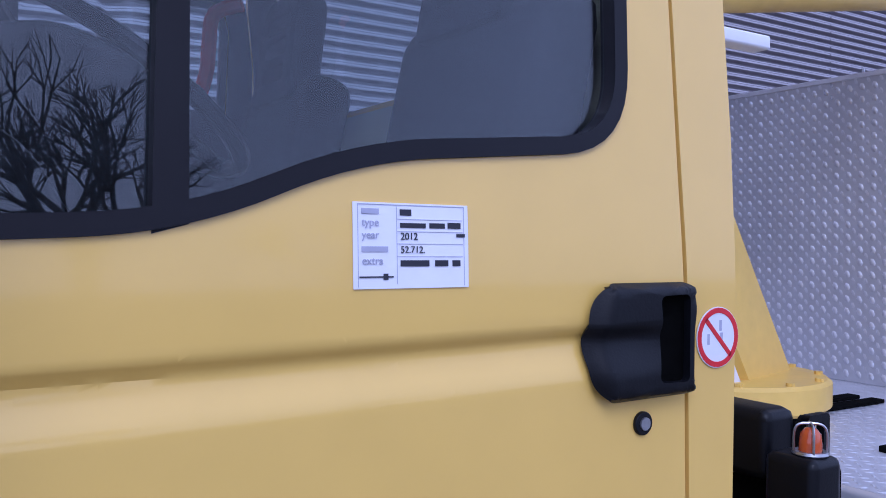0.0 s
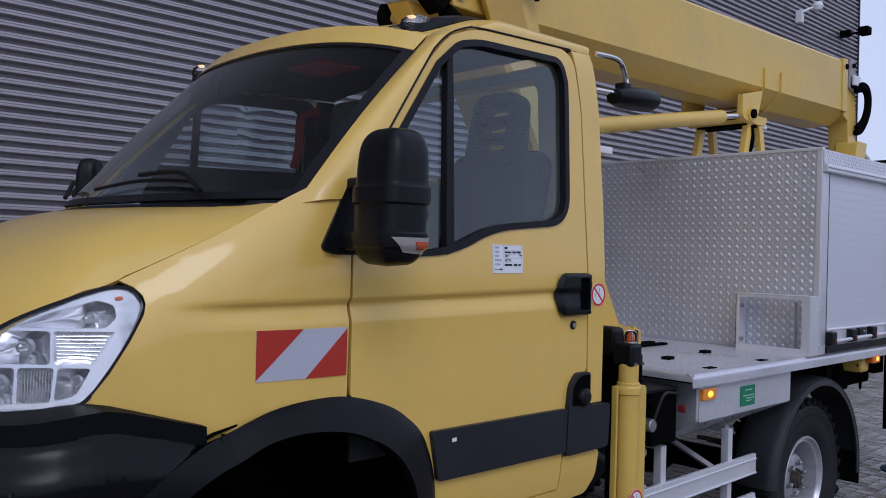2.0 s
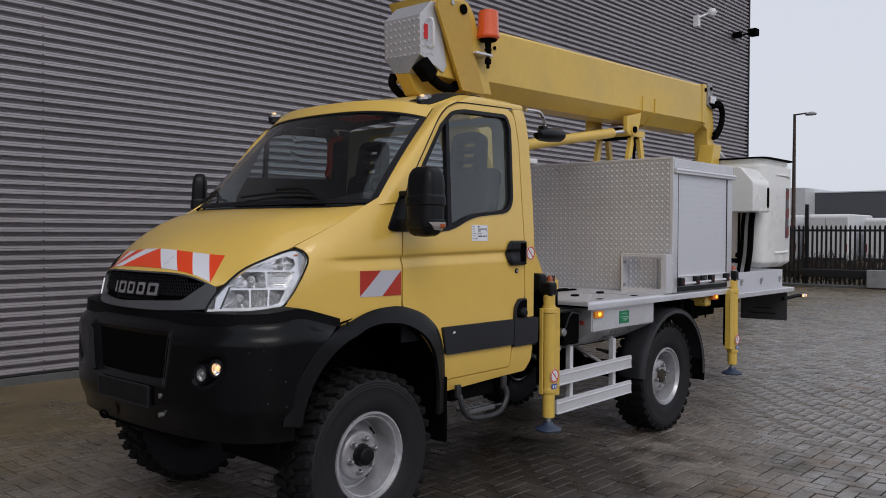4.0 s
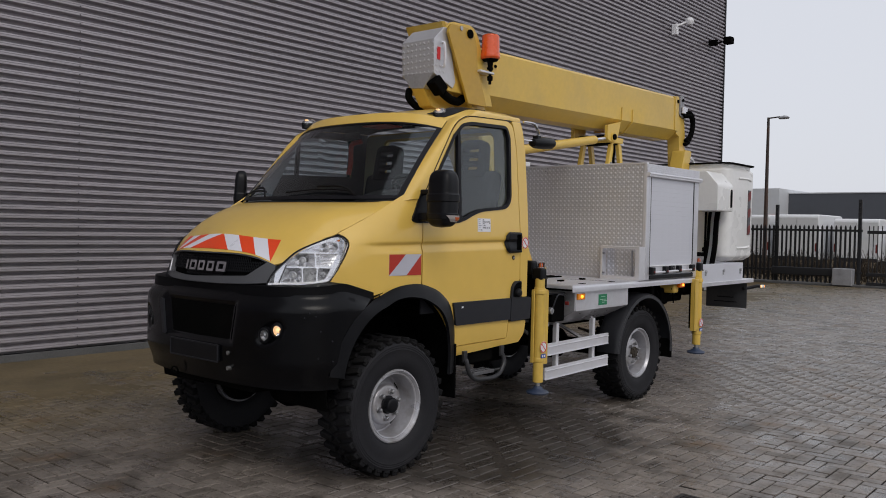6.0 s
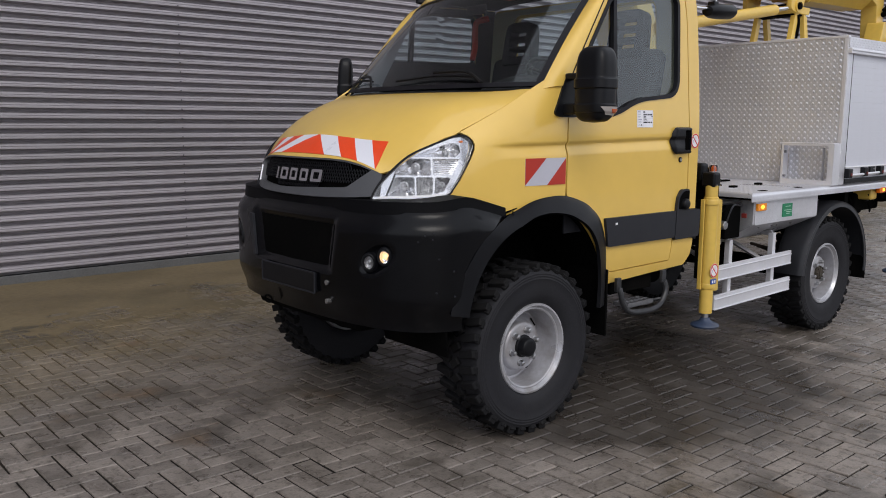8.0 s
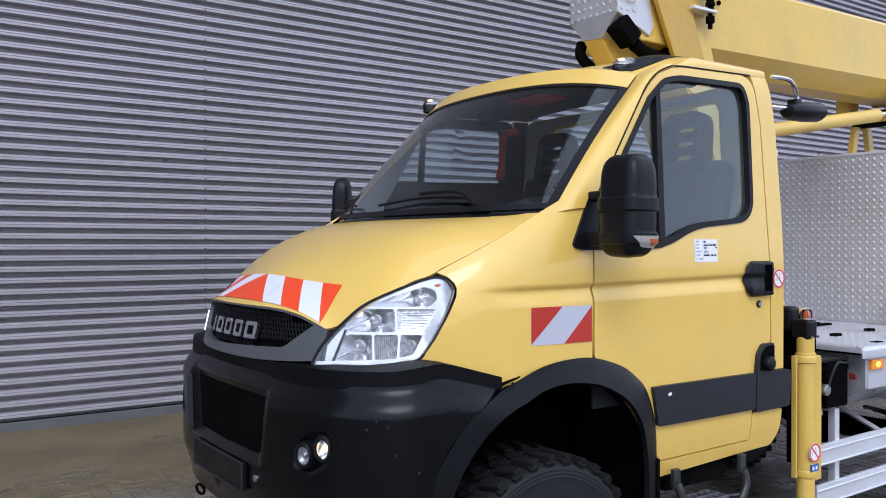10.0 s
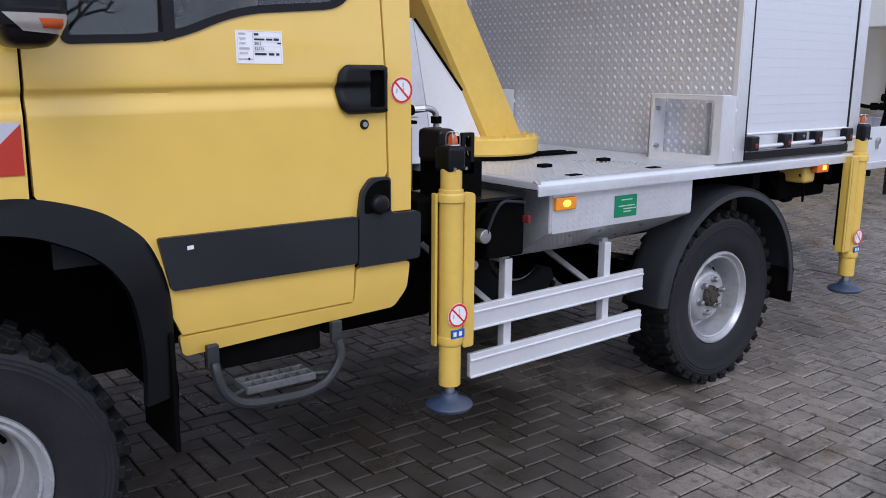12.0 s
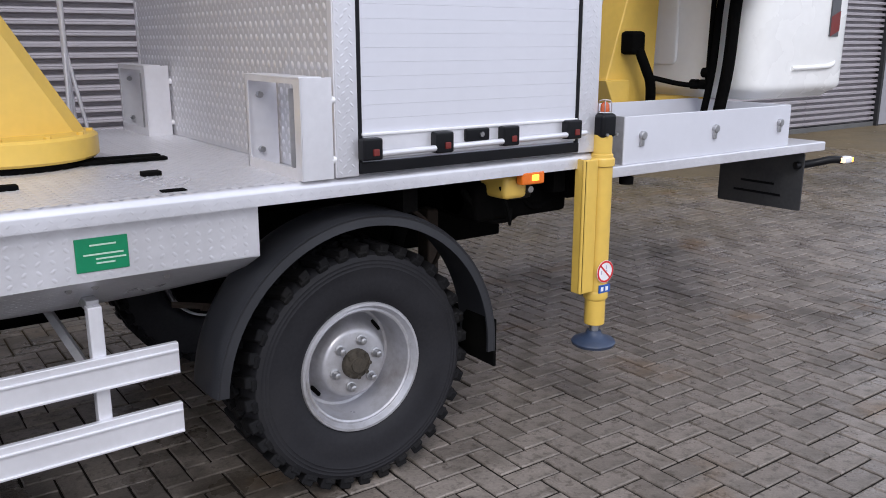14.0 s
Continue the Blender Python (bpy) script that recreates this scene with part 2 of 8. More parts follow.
_l.new(_geo.outputs["Position"], _stain.inputs["Vector"])
_cut = _n.new("ShaderNodeMapRange")
_cut.inputs["From Min"].default_value, _cut.inputs["From Max"].default_value, _cut.inputs["To Max"].default_value = 0.52, 0.66, 0.62
_l.new(_stain.outputs["Fac"], _cut.inputs["Value"])
_damp = _n.new("ShaderNodeMix")
_damp.data_type = "RGBA"
_damp.inputs["B"].default_value = (0.055, 0.044, 0.034, 1)
_l.new(_cut.outputs["Result"], _damp.inputs["Factor"])
_l.new(_mix.outputs["Result"], _damp.inputs["A"])
_rust = _n.new("ShaderNodeTexNoise")
_rust.inputs["Scale"].default_value, _rust.inputs["Detail"].default_value = 1.7, 7
_l.new(_geo.outputs["Position"], _rust.inputs["Vector"])
_rcut = _n.new("ShaderNodeMapRange")
_rcut.inputs["From Min"].default_value, _rcut.inputs["From Max"].default_value, _rcut.inputs["To Max"].default_value = 0.60, 0.72, 0.65
_l.new(_rust.outputs["Fac"], _rcut.inputs["Value"])
_sand = _n.new("ShaderNodeMix")
_sand.data_type = "RGBA"
_sand.inputs["B"].default_value = (0.16, 0.095, 0.045, 1)
_l.new(_rcut.outputs["Result"], _sand.inputs["Factor"])
_l.new(_damp.outputs["Result"], _sand.inputs["A"])
# a noise-edged oval round (1.15, -0.60), mixed towards a near-black brown
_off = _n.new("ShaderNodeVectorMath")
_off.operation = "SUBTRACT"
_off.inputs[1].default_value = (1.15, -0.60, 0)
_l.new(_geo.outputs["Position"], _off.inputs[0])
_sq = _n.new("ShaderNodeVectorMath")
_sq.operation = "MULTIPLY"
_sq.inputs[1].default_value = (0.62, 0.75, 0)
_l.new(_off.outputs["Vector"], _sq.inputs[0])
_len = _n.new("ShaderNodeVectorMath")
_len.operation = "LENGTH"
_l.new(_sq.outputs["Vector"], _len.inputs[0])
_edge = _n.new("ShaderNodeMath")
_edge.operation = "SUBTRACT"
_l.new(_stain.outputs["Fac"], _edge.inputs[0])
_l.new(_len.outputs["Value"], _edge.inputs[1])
_round_dark = _n.new("ShaderNodeMapRange")
_round_dark.inputs["From Min"].default_value, _round_dark.inputs["From Max"].default_value, _round_dark.inputs["To Max"].default_value = -0.62, -0.30, 0.80
_l.new(_edge.outputs[0], _round_dark.inputs["Value"])
_darker = _n.new("ShaderNodeMix")
_darker.data_type = "RGBA"
_darker.inputs["B"].default_value = (0.030, 0.025, 0.021, 1)
_l.new(_round_dark.outputs["Result"], _darker.inputs["Factor"])
_l.new(_sand.outputs["Result"], _darker.inputs["A"])
_spot = _n.new("ShaderNodeTexNoise")
_spot.inputs["Scale"].default_value, _spot.inputs["Detail"].default_value, _spot.inputs["Roughness"].default_value = 24.0, 6, 0.7
_l.new(_geo.outputs["Position"], _spot.inputs["Vector"])
_scut = _n.new("ShaderNodeMapRange")
_scut.inputs["From Min"].default_value, _scut.inputs["From Max"].default_value, _scut.inputs["To Max"].default_value = 0.52, 0.62, 0.6
_l.new(_spot.outputs["Fac"], _scut.inputs["Value"])
_pit = _n.new("ShaderNodeMix")
_pit.data_type = "RGBA"
_pit.inputs["B"].default_value = (0.050, 0.042, 0.032, 1)
_l.new(_scut.outputs["Result"], _pit.inputs["Factor"])
_l.new(_darker.outputs["Result"], _pit.inputs["A"])
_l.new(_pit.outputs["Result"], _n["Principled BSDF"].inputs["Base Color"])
JOINT = material("wet_joint_sand", (0.011, 0.009, 0.007), 0.85, vary=0.35, scale=3, fine=120, bump=0.002, spec=0.2)
_n, _l = JOINT.node_tree.nodes, JOINT.node_tree.links
_geo = _n.new("ShaderNodeNewGeometry")
_sep = _n.new("ShaderNodeSeparateXYZ")
_l.new(_geo.outputs["Position"], _sep.inputs["Vector"])
_far = _n.new("ShaderNodeMapRange")
_far.inputs["From Min"].default_value, _far.inputs["From Max"].default_value, _far.inputs["To Max"].default_value = 0.2, 2.8, 1.0
_l.new(_sep.outputs["Y"], _far.inputs["Value"])
_mix = _n.new("ShaderNodeMix")
_mix.data_type = "RGBA"
_mix.inputs["B"].default_value = (0.092, 0.066, 0.031, 1)
_l.new(_far.outputs["Result"], _mix.inputs["Factor"])
_l.new(_n["Principled BSDF"].inputs["Base Color"].links[0].from_socket, _mix.inputs["A"])
_l.new(_mix.outputs["Result"], _n["Principled BSDF"].inputs["Base Color"])
IRON = material("cast_iron", (0.045, 0.04, 0.038), 0.55, 0.6, vary=0.3, fine=80, bump=0.001)
FENCE_BLACK = material("black_fence_paint", (0.012, 0.012, 0.014), 0.5, vary=0.1)
FAR_GREY = material("far_grey_cladding", (0.085, 0.092, 0.110), 0.6, vary=0.06, scale=0.3, fine=3)
FAR_PALE = material("far_pale_cladding", (0.58, 0.60, 0.63), 0.6, vary=0.05, scale=0.3, fine=3)
VAN_WHITE = material("van_white", (0.72, 0.73, 0.75), 0.35, vary=0.04, coat=0.3)
RUSTY_POST = material("lamp_post_paint", (0.05, 0.035, 0.03), 0.6, vary=0.3, scale=3, dirt=(0.16, 0.06, 0.03), dirt_amount=0.5)
TWIG = material("hedge_twigs", (0.055, 0.04, 0.028), 0.9, vary=0.4, random_piece=0.4)


# ---- mesh helpers ----
def thing(name, at, label, category, group="", kind=""):
    ob = new(name)
    ob.location = at
    ob.empty_display_size = 0.1
    return tagged(ob, label, category, group, kind)


def even_normals(me, limit):
    """Normals weighted by area, so that flat faces stay flat beside their bevels."""
    at = [[] for _ in me.vertices]
    for p in me.polygons:
        for v in p.vertices:
            at[v].append((p.normal.copy(), p.area))
    out = []
    for p in me.polygons:
        for v in p.vertices:
            n = Vector((0, 0, 0))
            for m, a in at[v]:
                if m.dot(p.normal) > limit:
                    n += m * a
            out.append(n.normalized() if n.length > 1e-12 else p.normal)
    me.normals_split_custom_set(out)


def finish(bm, name, mat, angle=35, lining=None):
    bmesh.ops.remove_doubles(bm, verts=bm.verts, dist=1e-5)
    bmesh.ops.recalc_face_normals(bm, faces=bm.faces)
    me = bpy.data.meshes.new(name)
    bm.to_mesh(me)
    bm.free()
    for p in me.polygons:
        p.use_smooth = True
    me.set_sharp_from_angle(angle=radians(angle))
    if 6 <= len(me.polygons) <= 260:
        even_normals(me, math.cos(radians(angle if angle < 35 else 50)))
    me.materials.append(mat)
    if lining is not None:
        me.materials.append(lining)
    return me


def part(name, bm, mat, parent, label="", angle=35, kind="", lining=None):
    """One mesh object in world coordinates under a thing or a part."""
    ob = new(name, finish(bm, name, mat, angle, lining))
    if parent is not None:
        ob.parent = parent
        at = parent.location if parent.parent is None else parent.parent.location
        ob.matrix_parent_inverse = Matrix.Translation(-Vector(at)) if parent.parent is None else Matrix()
    if label or kind:
        tagged(ob, label, kind=kind)
    return ob


def solo(name, bm, mat, label, category, group="", kind="", angle=35):
    return tagged(new(name, finish(bm, name, mat, angle)), label, category, group, kind)


def box(x0, x1, y0, y1, z0, z1, bevel=0.0, bm=None, m=None, seg=2):
    own = bmesh.new()
    bmesh.ops.create_cube(own, size=1, matrix=Matrix.LocRotScale(((x0 + x1) / 2, (y0 + y1) / 2, (z0 + z1) / 2), None, (abs(x1 - x0), abs(y1 - y0), abs(z1 - z0))))
    if bevel:
        bmesh.ops.bevel(own, geom=own.edges[:], offset=bevel, segments=seg, profile=0.5, affect="EDGES")
    return join(bm, own, m)


def join(bm, own, m=None):
    if m is not None:
        bmesh.ops.transform(own, matrix=m, verts=own.verts)
    if bm is None:
        return own
    table = {v: bm.verts.new(v.co) for v in own.verts}
    for f in own.faces:
        try:
            bm.faces.new([table[v] for v in f.verts])
        except ValueError:
            pass
    own.free()
    return bm


def rod(a, b, r0, r1=None, seg=16, bm=None, caps=True, bevel=0.0):
    """A round bar from a to b."""
    a, b = Vector(a), Vector(b)
    r1 = r0 if r1 is None else r1
    q = (b - a).to_track_quat("Z", "Y").to_matrix().to_4x4()
    own = bmesh.new()
    n = (b - a).length
    rings = [(0, r0), (n, r1)]
    if bevel:
        rings = [(0, r0 - bevel), (bevel, r0), (n - bevel, r1), (n, r1 - bevel)]
    prev = None
    for z, r in rings:
        ring = [own.verts.new((r * math.cos(2 * math.pi * i / seg), r * math.sin(2 * math.pi * i / seg), z)) for i in range(seg)]
        if prev:
            for i in range(seg):
                own.faces.new((prev[i], prev[(i + 1) % seg], ring[(i + 1) % seg], ring[i]))
        elif caps:
            own.faces.new(ring[::-1])
        prev = ring
    if caps:
        own.faces.new(prev)
    return join(bm, own, Matrix.Translation(a) @ q)


def lathe(profile, m, seg=48, bm=None, closed=False):
    """A profile of (radius, along) turned round the local z axis."""
    own = bmesh.new()
    rings = []
    for r, z in profile:
        if r < 1e-6:
            rings.append([own.verts.new((0, 0, z))])
        else:
            rings.append([own.verts.new((r * math.cos(2 * math.pi * i / seg), r * math.sin(2 * math.pi * i / seg), z)) for i in range(seg)])
    pairs = list(zip(rings, rings[1:])) + ([(rings[-1], rings[0])] if closed else [])
    for p, q in pairs:
        for i in range(seg):
            j = (i + 1) % seg
            if len(p) == 1 and len(q) > 1:
                own.faces.new((p[0], q[j], q[i]))
            elif len(q) == 1 and len(p) > 1:
                own.faces.new((p[i], p[j], q[0]))
            elif len(p) > 1:
                own.faces.new((p[i], p[j], q[j], q[i]))
    return join(bm, own, m)


def smooth_path(points, n=8, closed=False):
    """A Catmull-Rom line through the points."""
    p = [Vector(q) for q in points]
    k = len(p)
    out = []
    for i in range(k if closed else k - 1):
        a, b, c, d = (p[(i - 1) % k], p[i], p[(i + 1) % k], p[(i + 2) % k]) if closed else (p[max(i - 1, 0)], p[i], p[i + 1], p[min(i + 2, k - 1)])
        for j in range(n):
            t = j / n
            out.append(0.5 * ((2 * b) + (c - a) * t + (2 * a - 5 * b + 4 * c - d) * t * t + (3 * b - a - 3 * c + d) * t ** 3))
    if not closed:
        out.append(p[-1])
    return out


def tube(points, r, seg=10, bm=None, n=6, smooth=True):
    """A hose or bent bar along a line."""
    pts = smooth_path(points, n) if smooth else [Vector(p) for p in points]
    own = bmesh.new()
    prev = None
    side = None
    for i, p in enumerate(pts):
        d = (pts[min(i + 1, len(pts) - 1)] - pts[max(i - 1, 0)]).normalized()
        if side is None:
            side = d.orthogonal().normalized()
        side = (side - d * side.dot(d)).normalized()
        up = d.cross(side)
        ring = [own.verts.new(p + r * (math.cos(2 * math.pi * j / seg) * side + math.sin(2 * math.pi * j / seg) * up)) for j in range(seg)]
        if prev:
            for j in range(seg):
                own.faces.new((prev[j], prev[(j + 1) % seg], ring[(j + 1) % seg], ring[j]))
        else:
            own.faces.new(ring[::-1])
        prev = ring
    own.faces.new(prev)
    return join(bm, own)


def rounded(points, default=0.0, n=6):
    """A closed outline with its corners rounded; a point is (u, v) or (u, v, radius)."""
    out = []
    k = len(points)
    for i, q in enumerate(points):
        r = q[2] if len(q) > 2 else default
        p = Vector(q[:2])
        if r <= 0:
            out.append(tuple(p))
            continue
        a, b = Vector(points[i - 1][:2]) - p, Vector(points[(i + 1) % k][:2]) - p
        cut = min(r, a.length * 0.49, b.length * 0.49)
        s, e = p + a.normalized() * cut, p + b.normalized() * cut
        for j in range(n + 1):
            t = j / n
            out.append(tuple((1 - t) ** 2 * s + 2 * t * (1 - t) * p + t * t * e))
    return out


def flat(outline, holes=(), step=0.0, levels=()):
    """A flat sheet in (u, v) with holes, cut into a grid."""
    bm = bmesh.new()
    edges = []
    for loop in (outline, *holes):
        vs = [bm.verts.new((p[0], p[1], 0)) for p in loop]
        edges += [bm.edges.new((vs[i], vs[(i + 1) % len(vs)])) for i in range(len(vs))]
    bmesh.ops.triangle_fill(bm, edges=edges, use_beauty=True, use_dissolve=False)
    if step:
        for axis in (0, 1):
            lo = min(p[axis] for p in outline)
            hi = max(p[axis] for p in outline)
            k = max(1, int((hi - lo) / step))
            for i in range(1, k):
                co = Vector((0, 0, 0))
                co[axis] = lo + (hi - lo) * i / k
                no = Vector((0, 0, 0))
                no[axis] = 1
                bmesh.ops.bisect_plane(bm, geom=bm.verts[:] + bm.edges[:] + bm.faces[:], plane_co=co, plane_no=no, dist=1e-5)
    for level in levels:
        bmesh.ops.bisect_plane(bm, geom=bm.verts[:] + bm.edges[:] + bm.faces[:], plane_co=(0, level, 0), plane_no=(0, 1, 0), dist=1e-5)
    return bm


def sheet(outline, fn, holes=(), step=0.05, thick=0.003, out=(0, -1, 0), levels=(), lined=False):
    """A sheet of the outline, laid on the surface fn(u, v), thickened inwards; out says which way is outside."""
    bm = flat(outline, holes, step, levels)
    for v in bm.verts:
        v.co = Vector(fn(v.co.x, v.co.y))
    bm.normal_update()
    way = Vector(out)
    if sum((f.normal.dot(way) * f.calc_area() for f in bm.faces)) < 0:
        bmesh.ops.reverse_faces(bm, faces=bm.faces[:])
        bm.normal_update()
    if thick:
        top = bm.faces[:]
        norm = {v: v.normal.copy() for v in bm.verts}
        rim = [e for e in bm.edges if len(e.link_faces) == 1]
        low = {v: bm.verts.new(v.co - norm[v] * thick) for v in list(norm)}
        for f in top:
            bm.faces.new([low[v] for v in reversed(f.verts)]).material_index = 1 if lined else 0
        for e in rim:
            a, b = e.verts
            try:
                bm.faces.new((a, b, low[b], low[a]))
            except ValueError:
                pass
    return bm


def grid(fn, nu, nv, thick=0.0, out=(0, 0, 1), lined=False):
    """A surface fn(u, v) for u, v in 0..1."""
    return sheet_grid([[Vector(fn(i / nu, j / nv)) for j in range(nv + 1)] for i in range(nu + 1)], thick, out, lined)


def sheet_grid(rows, thick, out, lined=False):
    bm = bmesh.new()
    vs = [[bm.verts.new(p) for p in r] for r in rows]
    for i in range(len(vs) - 1):
        for j in range(len(vs[0]) - 1):
            bm.faces.new((vs[i][j], vs[i + 1][j], vs[i + 1][j + 1], vs[i][j + 1]))
    bm.normal_update()
    way = Vector(out)
    if sum(f.normal.dot(way) * f.calc_area() for f in bm.faces) < 0:
        bmesh.ops.reverse_faces(bm, faces=bm.faces[:])
        bm.normal_update()
    if thick:
        top = bm.faces[:]
        rim = [e for e in bm.edges if len(e.link_faces) == 1]
        low = {v: bm.verts.new(v.co - v.normal * thick) for v in bm.verts[:]}
        for f in top:
            bm.faces.new([low[v] for v in reversed(f.verts)]).material_index = 1 if lined else 0
        for e in rim:
            a, b = e.verts
            bm.faces.new((a, b, low[b], low[a]))
    return bm


def prism(outline, axis, lo, hi, bevel=0.0, bm=None, m=None, holes=()):
    """An outline pushed along an axis; the outline's pairs are the other two axes in order."""
    own = flat(outline, holes)
    faces = own.faces[:]
    made = bmesh.ops.extrude_face_region(own, geom=faces)
    for v in [g for g in made["geom"] if isinstance(g, bmesh.types.BMVert)]:
        v.co.z = 1.0
    for v in own.verts:
        u, w, s = v.co.x, v.co.y, lo + (hi - lo) * v.co.z
        v.co = Vector((s, u, w)) if axis == "x" else Vector((u, s, w)) if axis == "y" else Vector((u, w, s))
    bmesh.ops.recalc_face_normals(own, faces=own.faces)
    bmesh.ops.dissolve_limit(own, angle_limit=0.01, verts=own.verts[:], edges=own.edges[:])
    if bevel:
        sharp = [e for e in own.edges if len(e.link_faces) == 2 and e.calc_face_angle(0) > 0.5]
        bmesh.ops.bevel(own, geom=sharp, offset=bevel, segments=2, profile=0.5, affect="EDGES")
    return join(bm, own, m)


def lerp_table(table, x):
    """A value from rows of (x, value), joined smoothly."""
    if x <= table[0][0]:
        return table[0][1]
    for (a, p), (b, q) in zip(table, table[1:]):
        if x <= b:
            t = (x - a) / (b - a)
            return p + (q - p) * t
    return table[-1][1]


def soft(table, x, w=0.03):
    return sum(lerp_table(table, x + w * k) for k in (-2, -1, 0, 1, 2)) / 5


def ease(x):
    x = min(1.0, max(0.0, x))
    return x * x * (3 - 2 * x)


def text(name, words, size, m, mat, parent, label=""):
    """Flat letters in the built-in font."""
    cu = bpy.data.curves.new(name, "FONT")
    cu.body, cu.size, cu.extrude = words, size, 0.0004
    tmp = new(name, cu)
    bpy.context.view_layer.update()
    me = bpy.data.meshes.new_from_object(tmp.evaluated_get(bpy.context.evaluated_depsgraph_get()))
    bpy.data.objects.remove(tmp)
    bm = bmesh.new()
    bm.from_mesh(me)
    bpy.data.meshes.remove(me)
    bmesh.ops.transform(bm, matrix=m, verts=bm.verts)
    return part(name, bm, mat, parent, label)


# ---- ground ----
ground = solo("ground", box(-400, 500, -400, 400, -0.30, -0.0075), JOINT, "dark damp sand and paving under the yard", "ground", kind="structure")

# ---- building ----
WALL_Y, WALL_X0, WALL_X1, WALL_TOP, PITCH = 5.1, -44.0, 19.7, 28.0, 0.1


def cladding():
    """Ribbed sheet steel laid with the ribs level: a crest, a slope above it and an undercut below it."""
    bm = bmesh.new()
    z, rows = 0.085, []
    while z < WALL_TOP:
        rows += [(WALL_Y + dy, z + dz) for dz, dy in ((0.0, 0.084), (0.026, 0.076), (0.0375, 0.003), (0.041, 0.0), (0.054, 0.0), (0.058, 0.0065), (0.064, 0.0070), (0.068, 0.0025), (0.0825, 0.0045), (0.086, 0.012), (0.0985, 0.084))]
        z += PITCH
    xs = [WALL_X0, -19.2, -14.2, -9.2, -4.2, 0.8, 5.8, 10.8, 15.8, WALL_X1]
    for k, (a, b) in enumerate(zip(xs, xs[1:])):
        off = 0.0012 * (k % 2)
        left = [bm.verts.new((a, y + off, zz)) for y, zz in rows]
        right = [bm.verts.new((b, y + off, zz)) for y, zz in rows]
        for i in range(len(rows) - 1):
            bm.faces.new((left[i], right[i], right[i + 1], left[i + 1]))
    return bm


wall = solo("wall_north", box(WALL_X0, WALL_X1 - 0.02, WALL_Y + 0.090, WALL_Y + 0.30, 0, WALL_TOP), FLASHING, "tall warehouse wall in grey horizontally ribbed steel cladding", "wall", kind="structure")
part("cladding", cladding(), CLADDING, wall, "grey ribbed steel sheets with level ribs", angle=8)
screws = bmesh.new()
for k in range(70):
    for x in (-9.2, -4.2, 0.8, 5.8, 10.8, 15.8):
        rod((x + 0.03, WALL_Y + 0.002, 0.085 + k * PITCH + 0.047), (x + 0.03, WALL_Y - 0.004, 0.085 + k * PITCH + 0.047), 0.008, seg=6, bm=screws)
part("screws", screws, FLASHING, wall, "dark screw heads along the sheet joints", kind="stuff")
part("plinth", box(WALL_X0, WALL_X1, WALL_Y - 0.012, WALL_Y + 0.03, 0, 0.085, 0.004), PLINTH, wall)
part("corner_trim", box(WALL_X1 - 0.02, WALL_X1 + 0.03, WALL_Y - 0.02, WALL_Y + 0.30, 0, WALL_TOP + 0.05, 0.004), FLASHING, wall)
part("gable_side", box(WALL_X1 - 0.05, WALL_X1, WALL_Y + 0.30, 40, 0, WALL_TOP), FLASHING, wall)
part("roof_edge", box(WALL_X0, WALL_X1 + 0.03, WALL_Y - 0.04, WALL_Y + 0.30, WALL_TOP, WALL_TOP + 0.15), FLASHING, wall)

door_slab = solo("door_1", box(18.22, 19.45, WALL_Y - 0.05, WALL_Y + 0.06, 0.02, 2.75, 0.006), DOOR_GREY, "flat pale grey steel door in the cladding", "door", kind="structure")
for x0, x1, z0, z1 in ((18.14, 18.215, 0, 2.83), (19.455, 19.53, 0, 2.83), (18.215, 19.455, 2.755, 2.83)):
    part("door_frame", box(x0, x1, WALL_Y - 0.07, WALL_Y + 0.06, z0, z1, 0.004), FLASHING, door_slab)
part("door_handle", rod((18.34, WALL_Y - 0.09, 1.05), (18.48, WALL_Y - 0.09, 1.05), 0.012, seg=8), STEEL, door_slab)

# ---- truck: shape of the cab's skin ----
HALF = [(-0.70, 0.60), (-0.62, 0.68), (-0.50, 0.768), (-0.445, 0.800), (-0.33, 0.842), (-0.20, 0.880), (-0.04, 0.910), (0.10, 0.921), (0.30, 0.925), (1.5, 0.925)]
LEAN = [(0.60, -0.06), (0.72, -0.035), (0.80, -0.015), (0.92, -0.004), (1.05, 0.0), (1.60, 0.0), (1.75, -0.010), (2.00, -0.024), (2.25, -0.038), (2.40, -0.052), (2.46, -0.075), (2.52, -0.12)]
SHOULDER = [(-0.72, 1.335), (-0.665, 1.372), (-0.60, 1.450), (-0.527, 1.500), (-0.439, 1.537), (-0.376, 1.556), (-0.33, 1.578), (-0.10, 1.70), (0.05, 1.785), (0.25, 1.95), (0.40, 2.4)]


def half_width(x, z):
    w = soft(HALF, x) + soft(LEAN, z, 0.025)
    fade = ease((x + 0.30) / 0.25) * ease((1.36 - x) / 0.12)
    d = z - 1.495 - 0.02 * (x - 0.8)
    groove = (1 - ease(abs(d - 0.010) / 0.022)) if d > 0.010 else (1 - ease(abs(d - 0.010) / 0.055))
    w -= 0.014 * groove * fade
    if x < 0.40:
        top = soft(SHOULDER, x)
        t = max(0.0, (z - (top - 0.26)) / 0.26)
        w -= (0.070 - 0.015 * ease((x + 0.33) / 0.35)) * min(t, 1.1) ** 3.0 * ease((0.38 - x) / 0.2)
    return w


def near_side(x, z):
    return (x, -half_width(x, z), z)


def far_side(x, z):
    return (x, half_width(x, z), z)


def proud(fn, d):
    def g(x, z):
        p = fn(x, z)
        return (p[0], p[1] + (-d if p[1] < 0 else d), p[2])
    return g


truck = thing("aerial_platform_truck", (1.7, 0, 0), "yellow four-wheel-drive truck with folded aerial work platform, parked", "truck")

